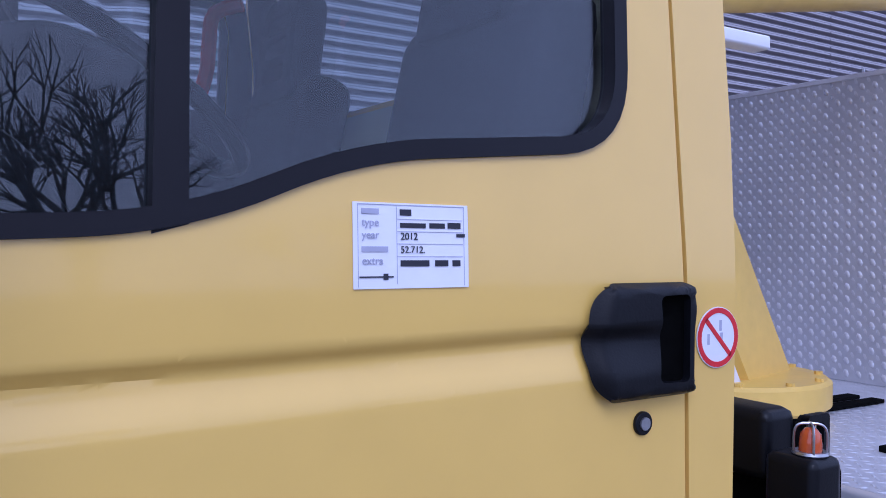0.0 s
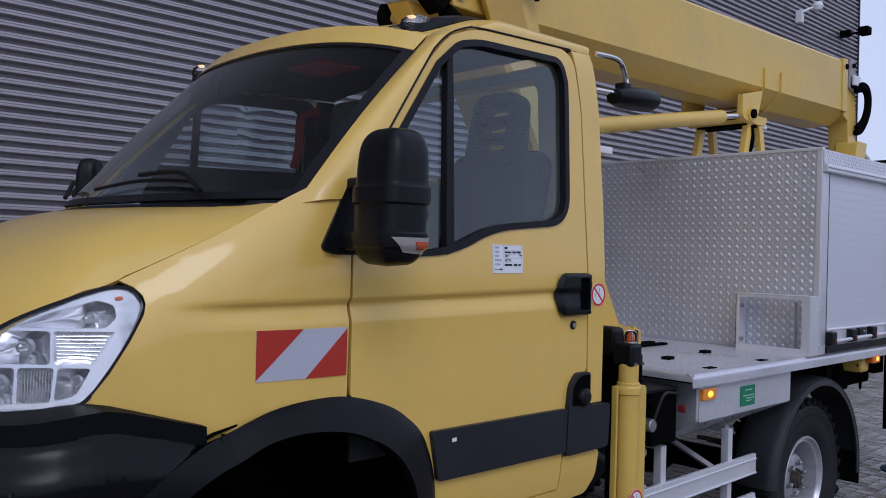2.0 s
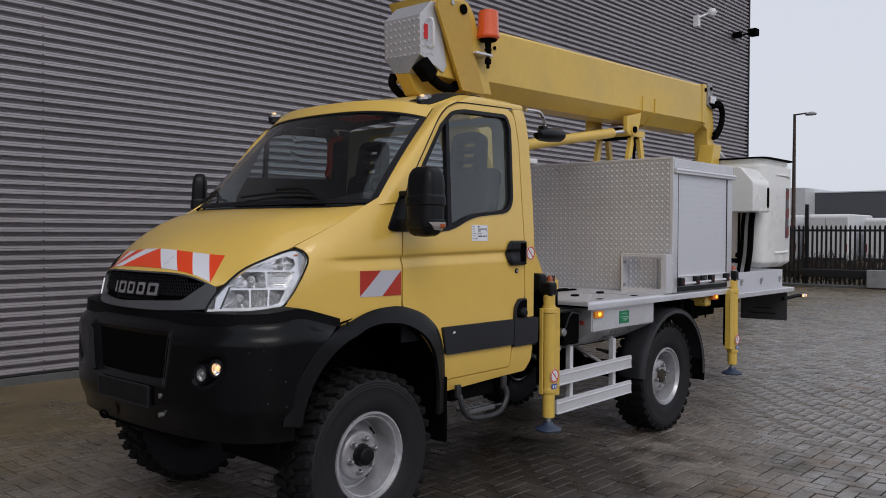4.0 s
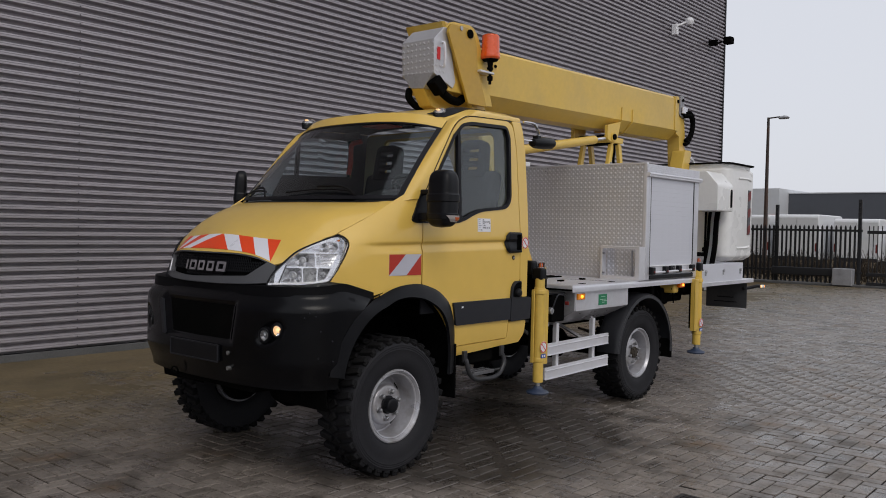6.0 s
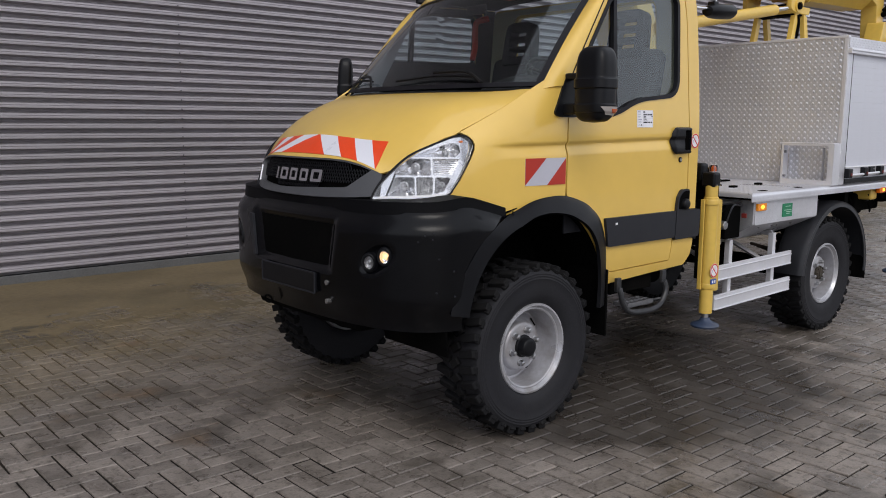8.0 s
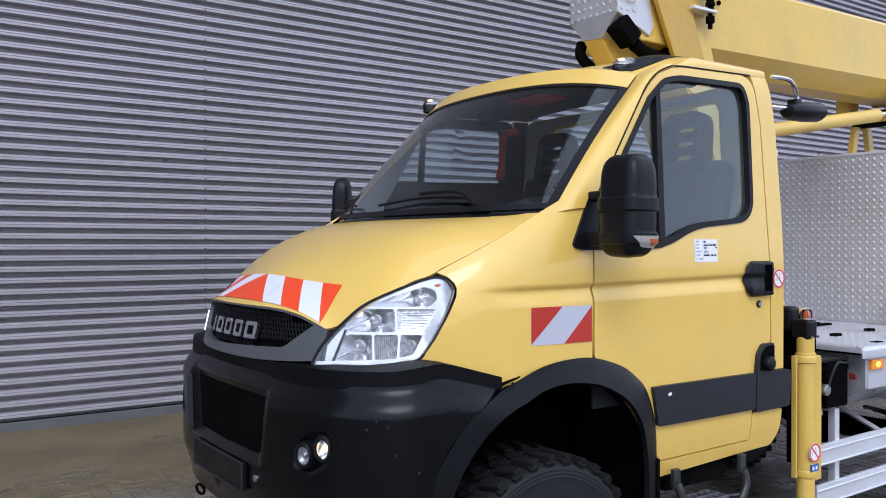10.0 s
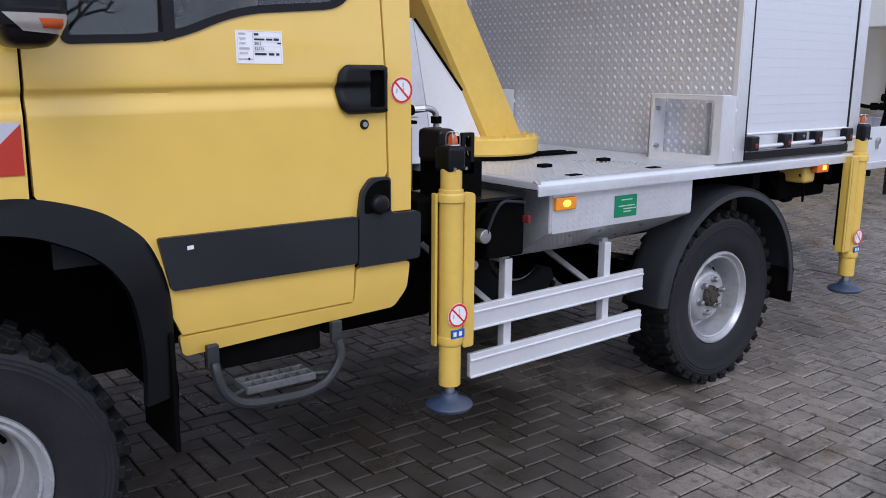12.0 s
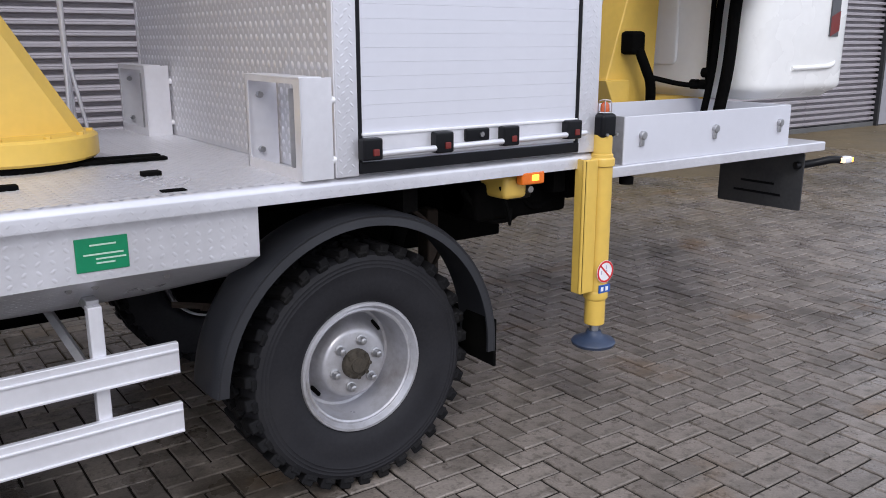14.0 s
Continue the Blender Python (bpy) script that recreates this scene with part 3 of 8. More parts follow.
ARCH = (0.03, 0.61)


def arch_point(r, deg):
    return (ARCH[0] + r * math.cos(radians(deg)), ARCH[1] + r * math.sin(radians(deg)))


FENDER = [arch_point(0.572, a) for a in range(150, 69, -6)] + [(0.245, 1.23), (0.247, 1.40), (0.250, 1.66), (0.27, 1.80), (0.245, 1.848), (0.13, 1.828), (0.05, 1.785), (-0.10, 1.700), (-0.25, 1.620), (-0.33, 1.578), (-0.362, 1.561), (-0.336, 1.546), (-0.320, 1.526), (-0.316, 1.505), (-0.322, 1.478), (-0.354, 1.414), (-0.400, 1.332), (-0.444, 1.268), (-0.456, 1.255), (-0.46, 1.235)]
DOOR = [(0.258, 1.235), (0.258, 1.66), (0.285, 1.80), (0.300, 1.865), (0.407, 2.03), (0.565, 2.265), (0.66, 2.365, 0.05), (0.80, 2.415, 0.06), (1.31, 2.435, 0.08), (1.345, 2.2), (1.365, 1.6), (1.375, 1.23), (1.30, 1.10, 0.0), (1.245, 1.08), (1.243, 0.785), (0.64, 0.775), (0.60, 0.86)] + [arch_point(0.60, a) for a in range(24, 66, 6)]
WINDOW_OUT = rounded([(0.362, 1.637, 0.02), (0.66, 1.652, 0.12), (0.85, 1.735, 0.12), (1.255, 1.772, 0.11), (1.262, 2.30, 0.0), (1.235, 2.385, 0.09), (0.80, 2.372, 0.05), (0.700, 2.348, 0.03), (0.600, 2.262), (0.442, 2.03), (0.354, 1.885, 0.02)], n=8)


def inset(outline, d):
    """The outline shrunk by d."""
    pts = [Vector(p) for p in outline]
    k = len(pts)
    area = sum(pts[i].x * pts[(i + 1) % k].y - pts[(i + 1) % k].x * pts[i].y for i in range(k))
    s = 1 if area > 0 else -1
    out = []
    for i in range(k):
        t = (pts[(i + 1) % k] - pts[i - 1]).normalized()
        out.append((pts[i].x - s * t.y * d, pts[i].y + s * t.x * d))
    return out


GROOVE = [1.40 + 0.0085 * i for i in range(17)]


def cab_side(fn, near):
    """Fender, door with its window, and the corner pillar on one side."""
    out = (0, -1, 0) if near else (0, 1, 0)
    part("fender", sheet(FENDER, fn, step=0.035, thick=0.012, out=out, levels=GROOVE, lined=True), YELLOW, truck, lining=UNDER)
    hole = inset(WINDOW_OUT, -0.004)
    door = part("door", sheet(rounded(DOOR), fn, holes=(hole,), step=0.035, thick=0.03, out=out, levels=GROOVE, lined=True), YELLOW, truck, "yellow cab door", lining=DARK_CLOTH)
    ring_in = inset(WINDOW_OUT, 0.017)
    part("window_seal", sheet(inset(WINDOW_OUT, -0.006), proud(fn, 0.006), holes=(ring_in,), step=0.08, thick=0.03, out=out), SEAL, door)
    pane = part("window_pane", sheet(inset(WINDOW_OUT, 0.012), proud(fn, -0.016), step=0.12, thick=0.004, out=out), WINDOW, door)
    pane.visible_shadow = False
    part("window_divider", sheet([(0.628, 1.645), (0.664, 1.655), (0.672, 2.31), (0.645, 2.27)], proud(fn, 0.002), step=0.1, thick=0.03, out=out), SEAL, door)
    gap = [Vector(proud(fn, 0.003)(x, z)) for x, z in ((0.262, 1.80), (0.296, 1.868), (0.403, 2.033), (0.561, 2.268), (0.600, 2.318), (0.655, 2.366), (0.720, 2.398), (0.80, 2.418), (1.00, 2.427), (1.31, 2.438))]
    part("door_gap", tube(gap, 0.0034, 6, n=4), SEAL, truck)
    pillar = [(1.320, 2.435), (1.352, 2.2), (1.373, 1.6), (1.383, 1.23), (1.383, 1.09), (1.475, 1.09), (1.478, 1.8), (1.462, 2.2), (1.435, 2.44)]
    part("corner_pillar", sheet(pillar, fn, step=0.035, thick=0.02, out=out, levels=GROOVE, lined=True), YELLOW, truck, lining=DARK_CLOTH)
    sill = [(0.63, 0.768), (1.248, 0.778), (1.252, 0.905), (1.475, 0.905), (1.468, 0.80), (1.42, 0.735), (1.15, 0.725), (0.645, 0.70)]
    part("sill_panel", sheet(rounded(sill, 0.02), fn, step=0.03, thick=0.02, out=out), YELLOW, truck)
    strip = [(0.605, 0.925), (0.57, 1.088), (1.245, 1.088), (1.245, 0.925)]
    part("door_strip", sheet(rounded(strip, 0.012), proud(fn, 0.018), step=0.05, thick=0.03, out=out), STRIP_PLASTIC, door, "dark grey plastic rubbing strip")
    cup = [(1.25, 0.91), (1.25, 1.085), (1.262, 1.17), (1.30, 1.215), (1.378, 1.215), (1.378, 1.088), (1.505, 1.085), (1.505, 0.915)]
    part("corner_strip", sheet(rounded(cup, 0.018), proud(fn, 0.020), step=0.05, thick=0.03, out=out), STRIP_PLASTIC, truck)
    return door


door_near = cab_side(near_side, True)
door_far = cab_side(far_side, False)

# bonnet, wings' tops and windscreen
CROWN = [(-0.90, 1.352), (-0.83, 1.414), (-0.75, 1.488), (-0.65, 1.557), (-0.50, 1.645), (-0.33, 1.728), (-0.20, 1.766), (-0.10, 1.778), (0.06, 1.795), (0.30, 1.85)]
EDGE_Y = [(-0.70, 0.575), (-0.60, 0.66), (-0.50, 0.725), (-0.345, 0.787), (-0.10, 0.80), (0.06, 0.775), (0.3, 0.77)]


def bonnet_edge(x):
    k = ease((x + 0.44) / 0.08)
    return soft(EDGE_Y, x, 0.02) * (1 - k) + (half_width(x, soft(SHOULDER, x) - 0.004) - 0.003) * k


def bonnet(x, y):
    edge = bonnet_edge(x)
    c = soft(CROWN, x, 0.03)
    t = min(1.0, abs(y) / edge)
    low = soft(SHOULDER, x) - 0.004
    a = 0.28 + 0.48 * ease((-0.34 - x) / 0.28)
    return (x, y, c - (c - low) * (a * t * t + (1 - a) * t ** 7))


def nose_x(y):
    return -0.815 + 0.125 * (abs(y) / 0.6) ** 2.2


half = [(nose_x(y), -y) for y in (0.0, 0.1, 0.2, 0.3, 0.4, 0.5, 0.57)]
half += [(x, -(bonnet_edge(x) - (0.001 if x < -0.38 else 0.0045))) for x in (-0.665, -0.62, -0.56, -0.48, -0.41, -0.345, -0.25, -0.15, -0.05, 0.04)]
base = [(0.052 - 0.215 * (1 - (y / 0.83) ** 2.2), -y) for y in (0.79, 0.73, 0.66, 0.55, 0.40, 0.25, 0.10)]
right = half + base
HOOD = right + [(x, -y) for x, y in reversed(right) if y < 0]
part("bonnet", sheet(HOOD, bonnet, step=0.026, thick=0.012, out=(0, 0, 1), lined=True), YELLOW, truck, "rounded yellow bonnet", lining=UNDER)


def screen(u, v):
    """u across from near to far, v from the base up."""
    s = 2 * u - 1
    bow = 1 - abs(s) ** 2.2
    bx, tx = 0.104 - 0.245 * bow, 0.655 - 0.195 * bow
    bz, tz = 1.795 - 0.010 * bow, 2.375 + 0.066 * (1 - s ** 4)
    by, ty = 0.865 * s, 0.778 * s
    puff = 0.012 * math.sin(math.pi * v)
    return (bx + (tx - bx) * v - puff, by + (ty - by) * v, bz + (tz - bz) * v + puff * 0.6)


pane = part("windscreen", grid(screen, 48, 16, 0.005, (-1, 0, 1)), SCREEN_GLASS, truck, "large raked windscreen")
pane.visible_shadow = False


def screen_edge(u0, u1, v0, v1, lift=0.004):
    def f(u, v):
        p = Vector(screen(u0 + (u1 - u0) * u, v0 + (v1 - v0) * v))
        return p + Vector((-0.7, 0, 0.7)) * lift
    return f


for name, u0, u1, v0, v1 in (("screen_border", 0, 1, 0.0, 0.035), ("screen_border", 0, 1, 0.868, 0.888), ("screen_border", 0, 0.018, 0.03, 0.98), ("screen_border", 0.982, 1.0, 0.03, 0.98)):
    part(name, grid(screen_edge(u0, u1, v0, v1), 48 if u1 - u0 > 0.5 else 2, 2 if u1 - u0 > 0.5 else 12, 0.003, (-1, 0, 1)), SEAL, truck)

part("roof_header", grid(screen_edge(0, 1, 0.885, 1.0, 0.007), 48, 4, 0.02, (-1, 0, 1), True), YELLOW, truck, lining=DARK_CLOTH)
for s in (-1, 1):
    def pillar_a(u, v, s=s):
        e = Vector(screen(0 if s < 0 else 1, v * 1.06 - 0.03))
        z = 1.80 + (2.425 - 1.80) * v
        x = lerp_table([(1.80, 0.262), (1.865, 0.292), (2.03, 0.399), (2.265, 0.557), (2.365, 0.652), (2.425, 0.78)], z)
        b = Vector((x, s * half_width(max(x, 0.41), z), z))
        p = e.lerp(b, u)
        return p + Vector((-0.5, s * 0.7, 0.3)) * 0.022 * math.sin(math.pi * u)
    part("windscreen_pillar", grid(pillar_a, 8, 20, 0.02, (-0.5, s, 0), True), YELLOW, truck, lining=DARK_CLOTH)


def roof(u, v):
    """u from the windscreen back, v across."""
    s = 2 * v - 1
    e = Vector(screen(v, 1.0))
    w = 0.778 + (0.835 - 0.778) * ease(u * 4)
    x = e.x + (1.435 - e.x) * u
    zc = 2.437 + 0.100 * math.sin(min(1, u * 1.3) * math.pi / 2) - 0.05 * ease((u - 0.9) * 10)
    edge = 2.375 + 0.102 * ease(u * 2.6)
    z = edge + (zc - edge) * (1 - abs(s) ** (4 + 2 * ease(u * 2.6)))
    return (x, s * w, z)


part("roof", grid(roof, 28, 48, 0.02, (0, 0, 1), True), YELLOW, truck, "yellow cab roof", lining=DARK_CLOTH)
for s in (-1, 1):
    def rail(u, v, s=s):
        x = 0.655 + (1.435 - 0.655) * u
        a = Vector(roof((x - 0.655) / (1.435 - 0.655), 0 if s < 0 else 1))
        top = lerp_table([(0.655, 2.36), (0.80, 2.418), (1.435, 2.442)], x)
        b = Vector((x, s * half_width(x, top), top))
        return a.lerp(b, v) + Vector((0, s * 0.6, 0.4)) * 0.012 * math.sin(math.pi * v)
    part("roof_rail", grid(rail, 20, 5, 0.015, (0, s, 0.5), True), YELLOW, truck, lining=DARK_CLOTH)

# back wall of the cab with its window
REAR = rounded([(-0.85, 1.05), (0.85, 1.05), (0.87, 1.9), (0.83, 2.43, 0.05), (-0.83, 2.43, 0.05), (-0.87, 1.9)])
REAR_HOLE = rounded([(-0.62, 1.99), (0.62, 1.99), (0.60, 2.36), (-0.60, 2.36)], 0.05)
part("cab_back", prism(REAR, "x", 1.425, 1.46, holes=(REAR_HOLE,)), YELLOW, truck)
pane = part("rear_window", prism(inset(REAR_HOLE, -0.01), "x", 1.44, 1.445), WINDOW, truck)
pane.visible_shadow = False
part("cab_floor", box(0.62, 1.42, -0.84, 0.84, 0.80, 1.02), DASH, truck)
part("firewall", box(0.0, 0.06, -0.78, 0.78, 1.22, 1.72), DASH, truck)


# ---- wheels ----
def wheel(x, s):
    """One wheel; s is -1 on the near side."""
    c = Vector((x, s * (0.83 if x < 1 else 0.765), 0.449))
    m = Matrix.Translation(c) @ Matrix.Rotation(radians(90 if s < 0 else -90), 4, "X")
    dz = 0.0 if x > 1 else -0.016
    w = part("wheel", lathe([(0.09, -0.10), (0.16, -0.11), (0.205, -0.12), (0.215, -0.125), (0.218, -0.02), (0.212, 0.03), (0.205, 0.065), (0.222, 0.088), (0.236, 0.098), (0.241, 0.108), (0.237, 0.117), (0.228, 0.118), (0.221, 0.106), (0.216, 0.097), (0.209, 0.100), (0.203, 0.096), (0.197, 0.064), (0.193, -0.010), (0.188, -0.028), (0.178, -0.030), (0.166, -0.018), (0.150, 0.002), (0.138, 0.026 + dz), (0.130, 0.048 + dz), (0.122, 0.056 + dz), (0.112, 0.059 + dz), (0.07, 0.060 + dz), (0.0, 0.060 + dz)], m, 64), RIM_PAINT, truck, "silver steel wheel with a black off-road tyre")
    prof = [(0.222, 0.085), (0.238, 0.108), (0.262, 0.124), (0.292, 0.1315), (0.330, 0.1345), (0.366, 0.1345), (0.3700, 0.1362), (0.3735, 0.1343), (0.3800, 0.1340), (0.3835, 0.1358), (0.3870, 0.1338), (0.3930, 0.1333), (0.3965, 0.1350), (0.4000, 0.1325), (0.412, 0.128), (0.419, 0.114), (0.423, 0.09), (0.427, 0.0), (0.423, -0.09), (0.419, -0.114), (0.412, -0.128), (0.39, -0.133), (0.35, -0.1345), (0.30, -0.132), (0.262, -0.124), (0.238, -0.108), (0.222, -0.085)]
    part("brake_drum", lathe([(0.0, -0.150), (0.185, -0.150), (0.200, -0.140), (0.202, -0.05)], m, 32), UNDER, w)
    tyre = part("tyre", lathe(prof, m, 72), RUBBER, w)

    lugs = bmesh.new()
    for i in range(34):
        for side in (1, -1):
            a = 2 * math.pi * (i + (0.5 if side > 0 else 0)) / 34
            t = m @ Matrix.Rotation(a, 4, "Z") @ Matrix.Translation((0.436, 0, side * 0.085)) @ Matrix.Rotation(radians(14 * side), 4, "X")
            own = box(-0.026, 0.014, -0.020, 0.020, -0.052, 0.047, 0.004, seg=1)
            join(lugs, own, t)
            own = box(-0.030, 0.014, -0.020, 0.020, -0.012, 0.011, 0.004, seg=1)
            join(lugs, own, m @ Matrix.Rotation(a, 4, "Z") @ Matrix.Translation((0.418, 0, side * 0.122)) @ Matrix.Rotation(radians(-24 * side), 4, "Y"))
        t = m @ Matrix.Rotation(2 * math.pi * (i + 0.25) / 34, 4, "Z") @ Matrix.Translation((0.437, 0, 0)) @ Matrix.Rotation(radians(35), 4, "X")
        join(lugs, box(-0.01, 0.012, -0.020, 0.020, -0.03, 0.03, 0.004, seg=1), t)
    part("tread", lugs, SHADED_TREAD, w, kind="stuff")
    if x > 1:
        hub = part("hub", lathe([(0.056, 0.056), (0.055, 0.074), (0.048, 0.082), (0.030, 0.084), (0.028, 0.090), (0.0, 0.091)], m, 24), HUB_DIRT, w, "rusty brown hub")
        for i in range(8):
            a = radians(45 * i)
            part("hub_bolt", lathe([(0.008, 0.078), (0.008, 0.088), (0, 0.089)], m @ Matrix.Translation((0.046 * math.cos(a), 0.046 * math.sin(a), 0)), 6), HUB_DIRT, hub)
    else:
        part("hub", lathe([(0.062, 0.056), (0.060, 0.066), (0.052, 0.070), (0.050, 0.104), (0.044, 0.112), (0.030, 0.114), (0.0, 0.114)], m @ Matrix.Translation((0, 0, dz)), 28), BLACK_PLASTIC, w, "black plastic hub cap")
    for i in range(6):
        a = radians(60 * i + 15)
        nut = lathe([(0.020, 0.057), (0.020, 0.064), (0.0155, 0.066), (0.0150, 0.082), (0.012, 0.088), (0.006, 0.091), (0, 0.091)], m @ Matrix.Translation((0.088 * math.cos(a), 0.088 * math.sin(a), dz)), 8)
        part("wheel_nut", nut, STEEL, w, angle=25)
    for i in range(4):
        a = radians(90 * i + 38)
        slot = prism(rounded([(-0.026, -0.008), (0.026, -0.008), (0.026, 0.008), (-0.026, 0.008)], 0.008), "z", -0.004, 0.004)
        bmesh.ops.transform(slot, matrix=m @ Matrix.Rotation(a, 4, "Z") @ Matrix.Translation((0.163, 0, -0.010)) @ Matrix.Rotation(radians(57), 4, "Y") @ Matrix.Rotation(radians(90), 4, "Z"), verts=slot.verts)
        part("vent_slot", slot, UNDER, w)
    return w


for wx in (0.0, 3.425):
    for ws in (-1, 1):
        wheel(wx, ws)
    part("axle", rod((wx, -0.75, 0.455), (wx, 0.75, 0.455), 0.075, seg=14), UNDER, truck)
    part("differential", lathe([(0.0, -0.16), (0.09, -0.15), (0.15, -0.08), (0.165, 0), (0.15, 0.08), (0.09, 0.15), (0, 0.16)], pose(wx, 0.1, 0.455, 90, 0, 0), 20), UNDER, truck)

# edges of the wheel arch's plastic flare
FLARE_OUT = smooth_path([(0.600, 0.60, 0), (0.606, 0.76, 0), (0.600, 0.93, 0), (0.550, 1.072, 0), (0.473, 1.146, 0), (0.390, 1.191, 0), (0.250, 1.229, 0), (0.122, 1.232, 0), (-0.005, 1.215, 0), (-0.125, 1.175, 0), (-0.138, 1.171, 0)], 5)
FLARE_IN = smooth_path([(0.500, 0.60, 0), (0.505, 0.76, 0), (0.480, 0.925, 0), (0.436, 1.010, 0), (0.384, 1.062, 0), (0.320, 1.100, 0), (0.220, 1.138, 0), (0.084, 1.154, 0), (-0.030, 1.142, 0), (-0.110, 1.110, 0), (-0.123, 1.104, 0)], 5)

FLARE_Y = [0.925] * len(FLARE_OUT)
for a in range(108, 172, 3):
    FLARE_OUT.append(Vector((*arch_point(0.585 + 0.02 * ease((a - 106) / 30), a), 0)))
    FLARE_IN.append(Vector((*arch_point(0.518, a), 0)))
    FLARE_Y.append(0.925 + 0.044 * ease((a - 106) / 22) - 0.03 * ease((a - 140) / 32))

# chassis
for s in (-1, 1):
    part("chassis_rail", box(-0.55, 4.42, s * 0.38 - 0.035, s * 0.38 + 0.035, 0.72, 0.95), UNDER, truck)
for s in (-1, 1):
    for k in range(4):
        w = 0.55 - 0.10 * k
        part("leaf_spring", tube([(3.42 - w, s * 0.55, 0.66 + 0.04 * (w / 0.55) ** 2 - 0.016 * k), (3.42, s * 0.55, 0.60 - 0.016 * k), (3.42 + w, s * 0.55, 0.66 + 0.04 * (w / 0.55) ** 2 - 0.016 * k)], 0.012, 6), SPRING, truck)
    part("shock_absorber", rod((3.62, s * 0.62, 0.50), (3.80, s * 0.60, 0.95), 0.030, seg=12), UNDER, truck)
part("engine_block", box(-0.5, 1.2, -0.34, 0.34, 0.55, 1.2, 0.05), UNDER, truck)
# next three: unseen masses, added to block light from the far side
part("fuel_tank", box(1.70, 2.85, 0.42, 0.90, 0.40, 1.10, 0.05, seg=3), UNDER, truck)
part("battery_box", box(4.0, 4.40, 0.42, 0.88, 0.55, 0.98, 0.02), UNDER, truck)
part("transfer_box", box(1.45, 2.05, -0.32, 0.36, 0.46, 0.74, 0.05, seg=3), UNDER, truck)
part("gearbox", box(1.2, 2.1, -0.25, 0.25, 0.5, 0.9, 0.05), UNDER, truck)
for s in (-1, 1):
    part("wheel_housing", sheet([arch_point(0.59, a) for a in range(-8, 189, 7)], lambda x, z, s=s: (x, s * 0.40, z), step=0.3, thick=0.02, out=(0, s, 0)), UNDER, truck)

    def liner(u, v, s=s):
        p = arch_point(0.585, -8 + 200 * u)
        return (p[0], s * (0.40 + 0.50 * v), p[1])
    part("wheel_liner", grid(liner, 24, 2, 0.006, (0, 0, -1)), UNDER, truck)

    def flare(u, v, s=s):
        k = min(len(FLARE_OUT) - 1, round(u * (len(FLARE_OUT) - 1)))
        p = FLARE_IN[k].lerp(FLARE_OUT[k], v)
        y = FLARE_Y[k] + (0.052 - 1.02 * max(0, FLARE_Y[k] - 0.925)) * (1 - v) ** 0.7
        return (p.x, s * y, p.y)
    part("wheel_arch_flare", grid(flare, len(FLARE_OUT) - 1, 7, 0.02, (0, s, 0.3)), FLARE_PLASTIC, truck, "dark grey plastic wheel arch flare")

# ---- bumper ----
PLAN = [(-0.50, 0.962), (-0.577, 0.945), (-0.66, 0.896), (-0.742, 0.811), (-0.805, 0.68), (-0.852, 0.48), (-0.875, 0.25), (-0.883, 0.0)]
BUMP_Y = [(-0.58, 0.945), (-0.50, 0.962), (-0.35, 0.972), (-0.20, 0.975), (-0.08, 0.975)]
BUMP_TOP = [(-0.90, 1.236), (-0.62, 1.240), (-0.50, 1.254), (-0.44, 1.260), (-0.40, 1.253), (-0.30, 1.225), (-0.12, 1.174), (-0.08, 1.165)]
plan = smooth_path([(*p, 0) for p in PLAN] + [(x, -y, 0) for x, y in reversed(PLAN[:-1])], 6)


def bumper_pull(v):
    return 0.045 * (1 - ease(v / 0.30)) + 0.050 * ease((v - 0.80) / 0.20) ** 1.6


def bumper_dent(y, z):
    """How far the skin is pressed in: the centre opening, and the dishes of the lamps."""
    rim = min((0.425 - abs(y) - 0.20 * max(0, 1.09 - z)) / 0.060, (z - 0.860) / 0.040, (1.155 - z) / 0.060)
    d = 0.034 * ease(rim)
    a, b = (abs(y) - 0.672), (z - 0.965)
    u, w = a * 0.80 + b * 0.60, -a * 0.60 + b * 0.80
    return d + 0.034 * (1 - ease((math.hypot(u / 0.118, w / 0.072) - 0.45) / 0.55))


def bumper(u, v):
    f = u * (len(plan) - 1)
    i = min(len(plan) - 2, int(f))
    p = plan[i].lerp(plan[i + 1], f - i)
    z = 0.62 + (soft(BUMP_TOP, p.x, 0.01) - 0.048 - 0.62) * v
    k = 1 - (bumper_pull(v) + bumper_dent(p.y, z)) / max(0.3, math.hypot(p.x + 0.1, p.y))
    return (-0.1 + (p.x + 0.1) * k, p.y * k, z)


bumper_ob = part("bumper", grid(bumper, 200, 56, 0.02, (-1, 0, 0)), BUMPER_BLACK, truck, "deep matt black front bumper")
lip_path = [Vector((p.x, p.y, soft(BUMP_TOP, p.x, 0.01))) for p in plan]
for s in (-1, 1):
    side = [Vector((x, s * soft(BUMP_Y, x, 0.02), soft(BUMP_TOP, x, 0.01))) for x in (-0.47, -0.44, -0.40, -0.35, -0.30, -0.26, -0.22, -0.185)]
    lip_path = lip_path + side if (lip_path[-1].y < 0) == (s < 0) else side[::-1] + lip_path


def bumper_lip(u, v):
    p = lip_path[min(len(lip_path) - 1, round(u * (len(lip_path) - 1)))]
    d = Vector((min(p.x + 0.45, 0), p.y, 0)).normalized()
    if v > 0.8:
        q = p - d * (0.064 + 0.14 * (v - 0.8) / 0.2)
        return (q.x, q.y, p.z + 0.004)
    q = p - d * (0.058 + 0.006 * ease(v / 0.8))
    return (q.x, q.y, p.z - 0.062 * (1 - v / 0.8))


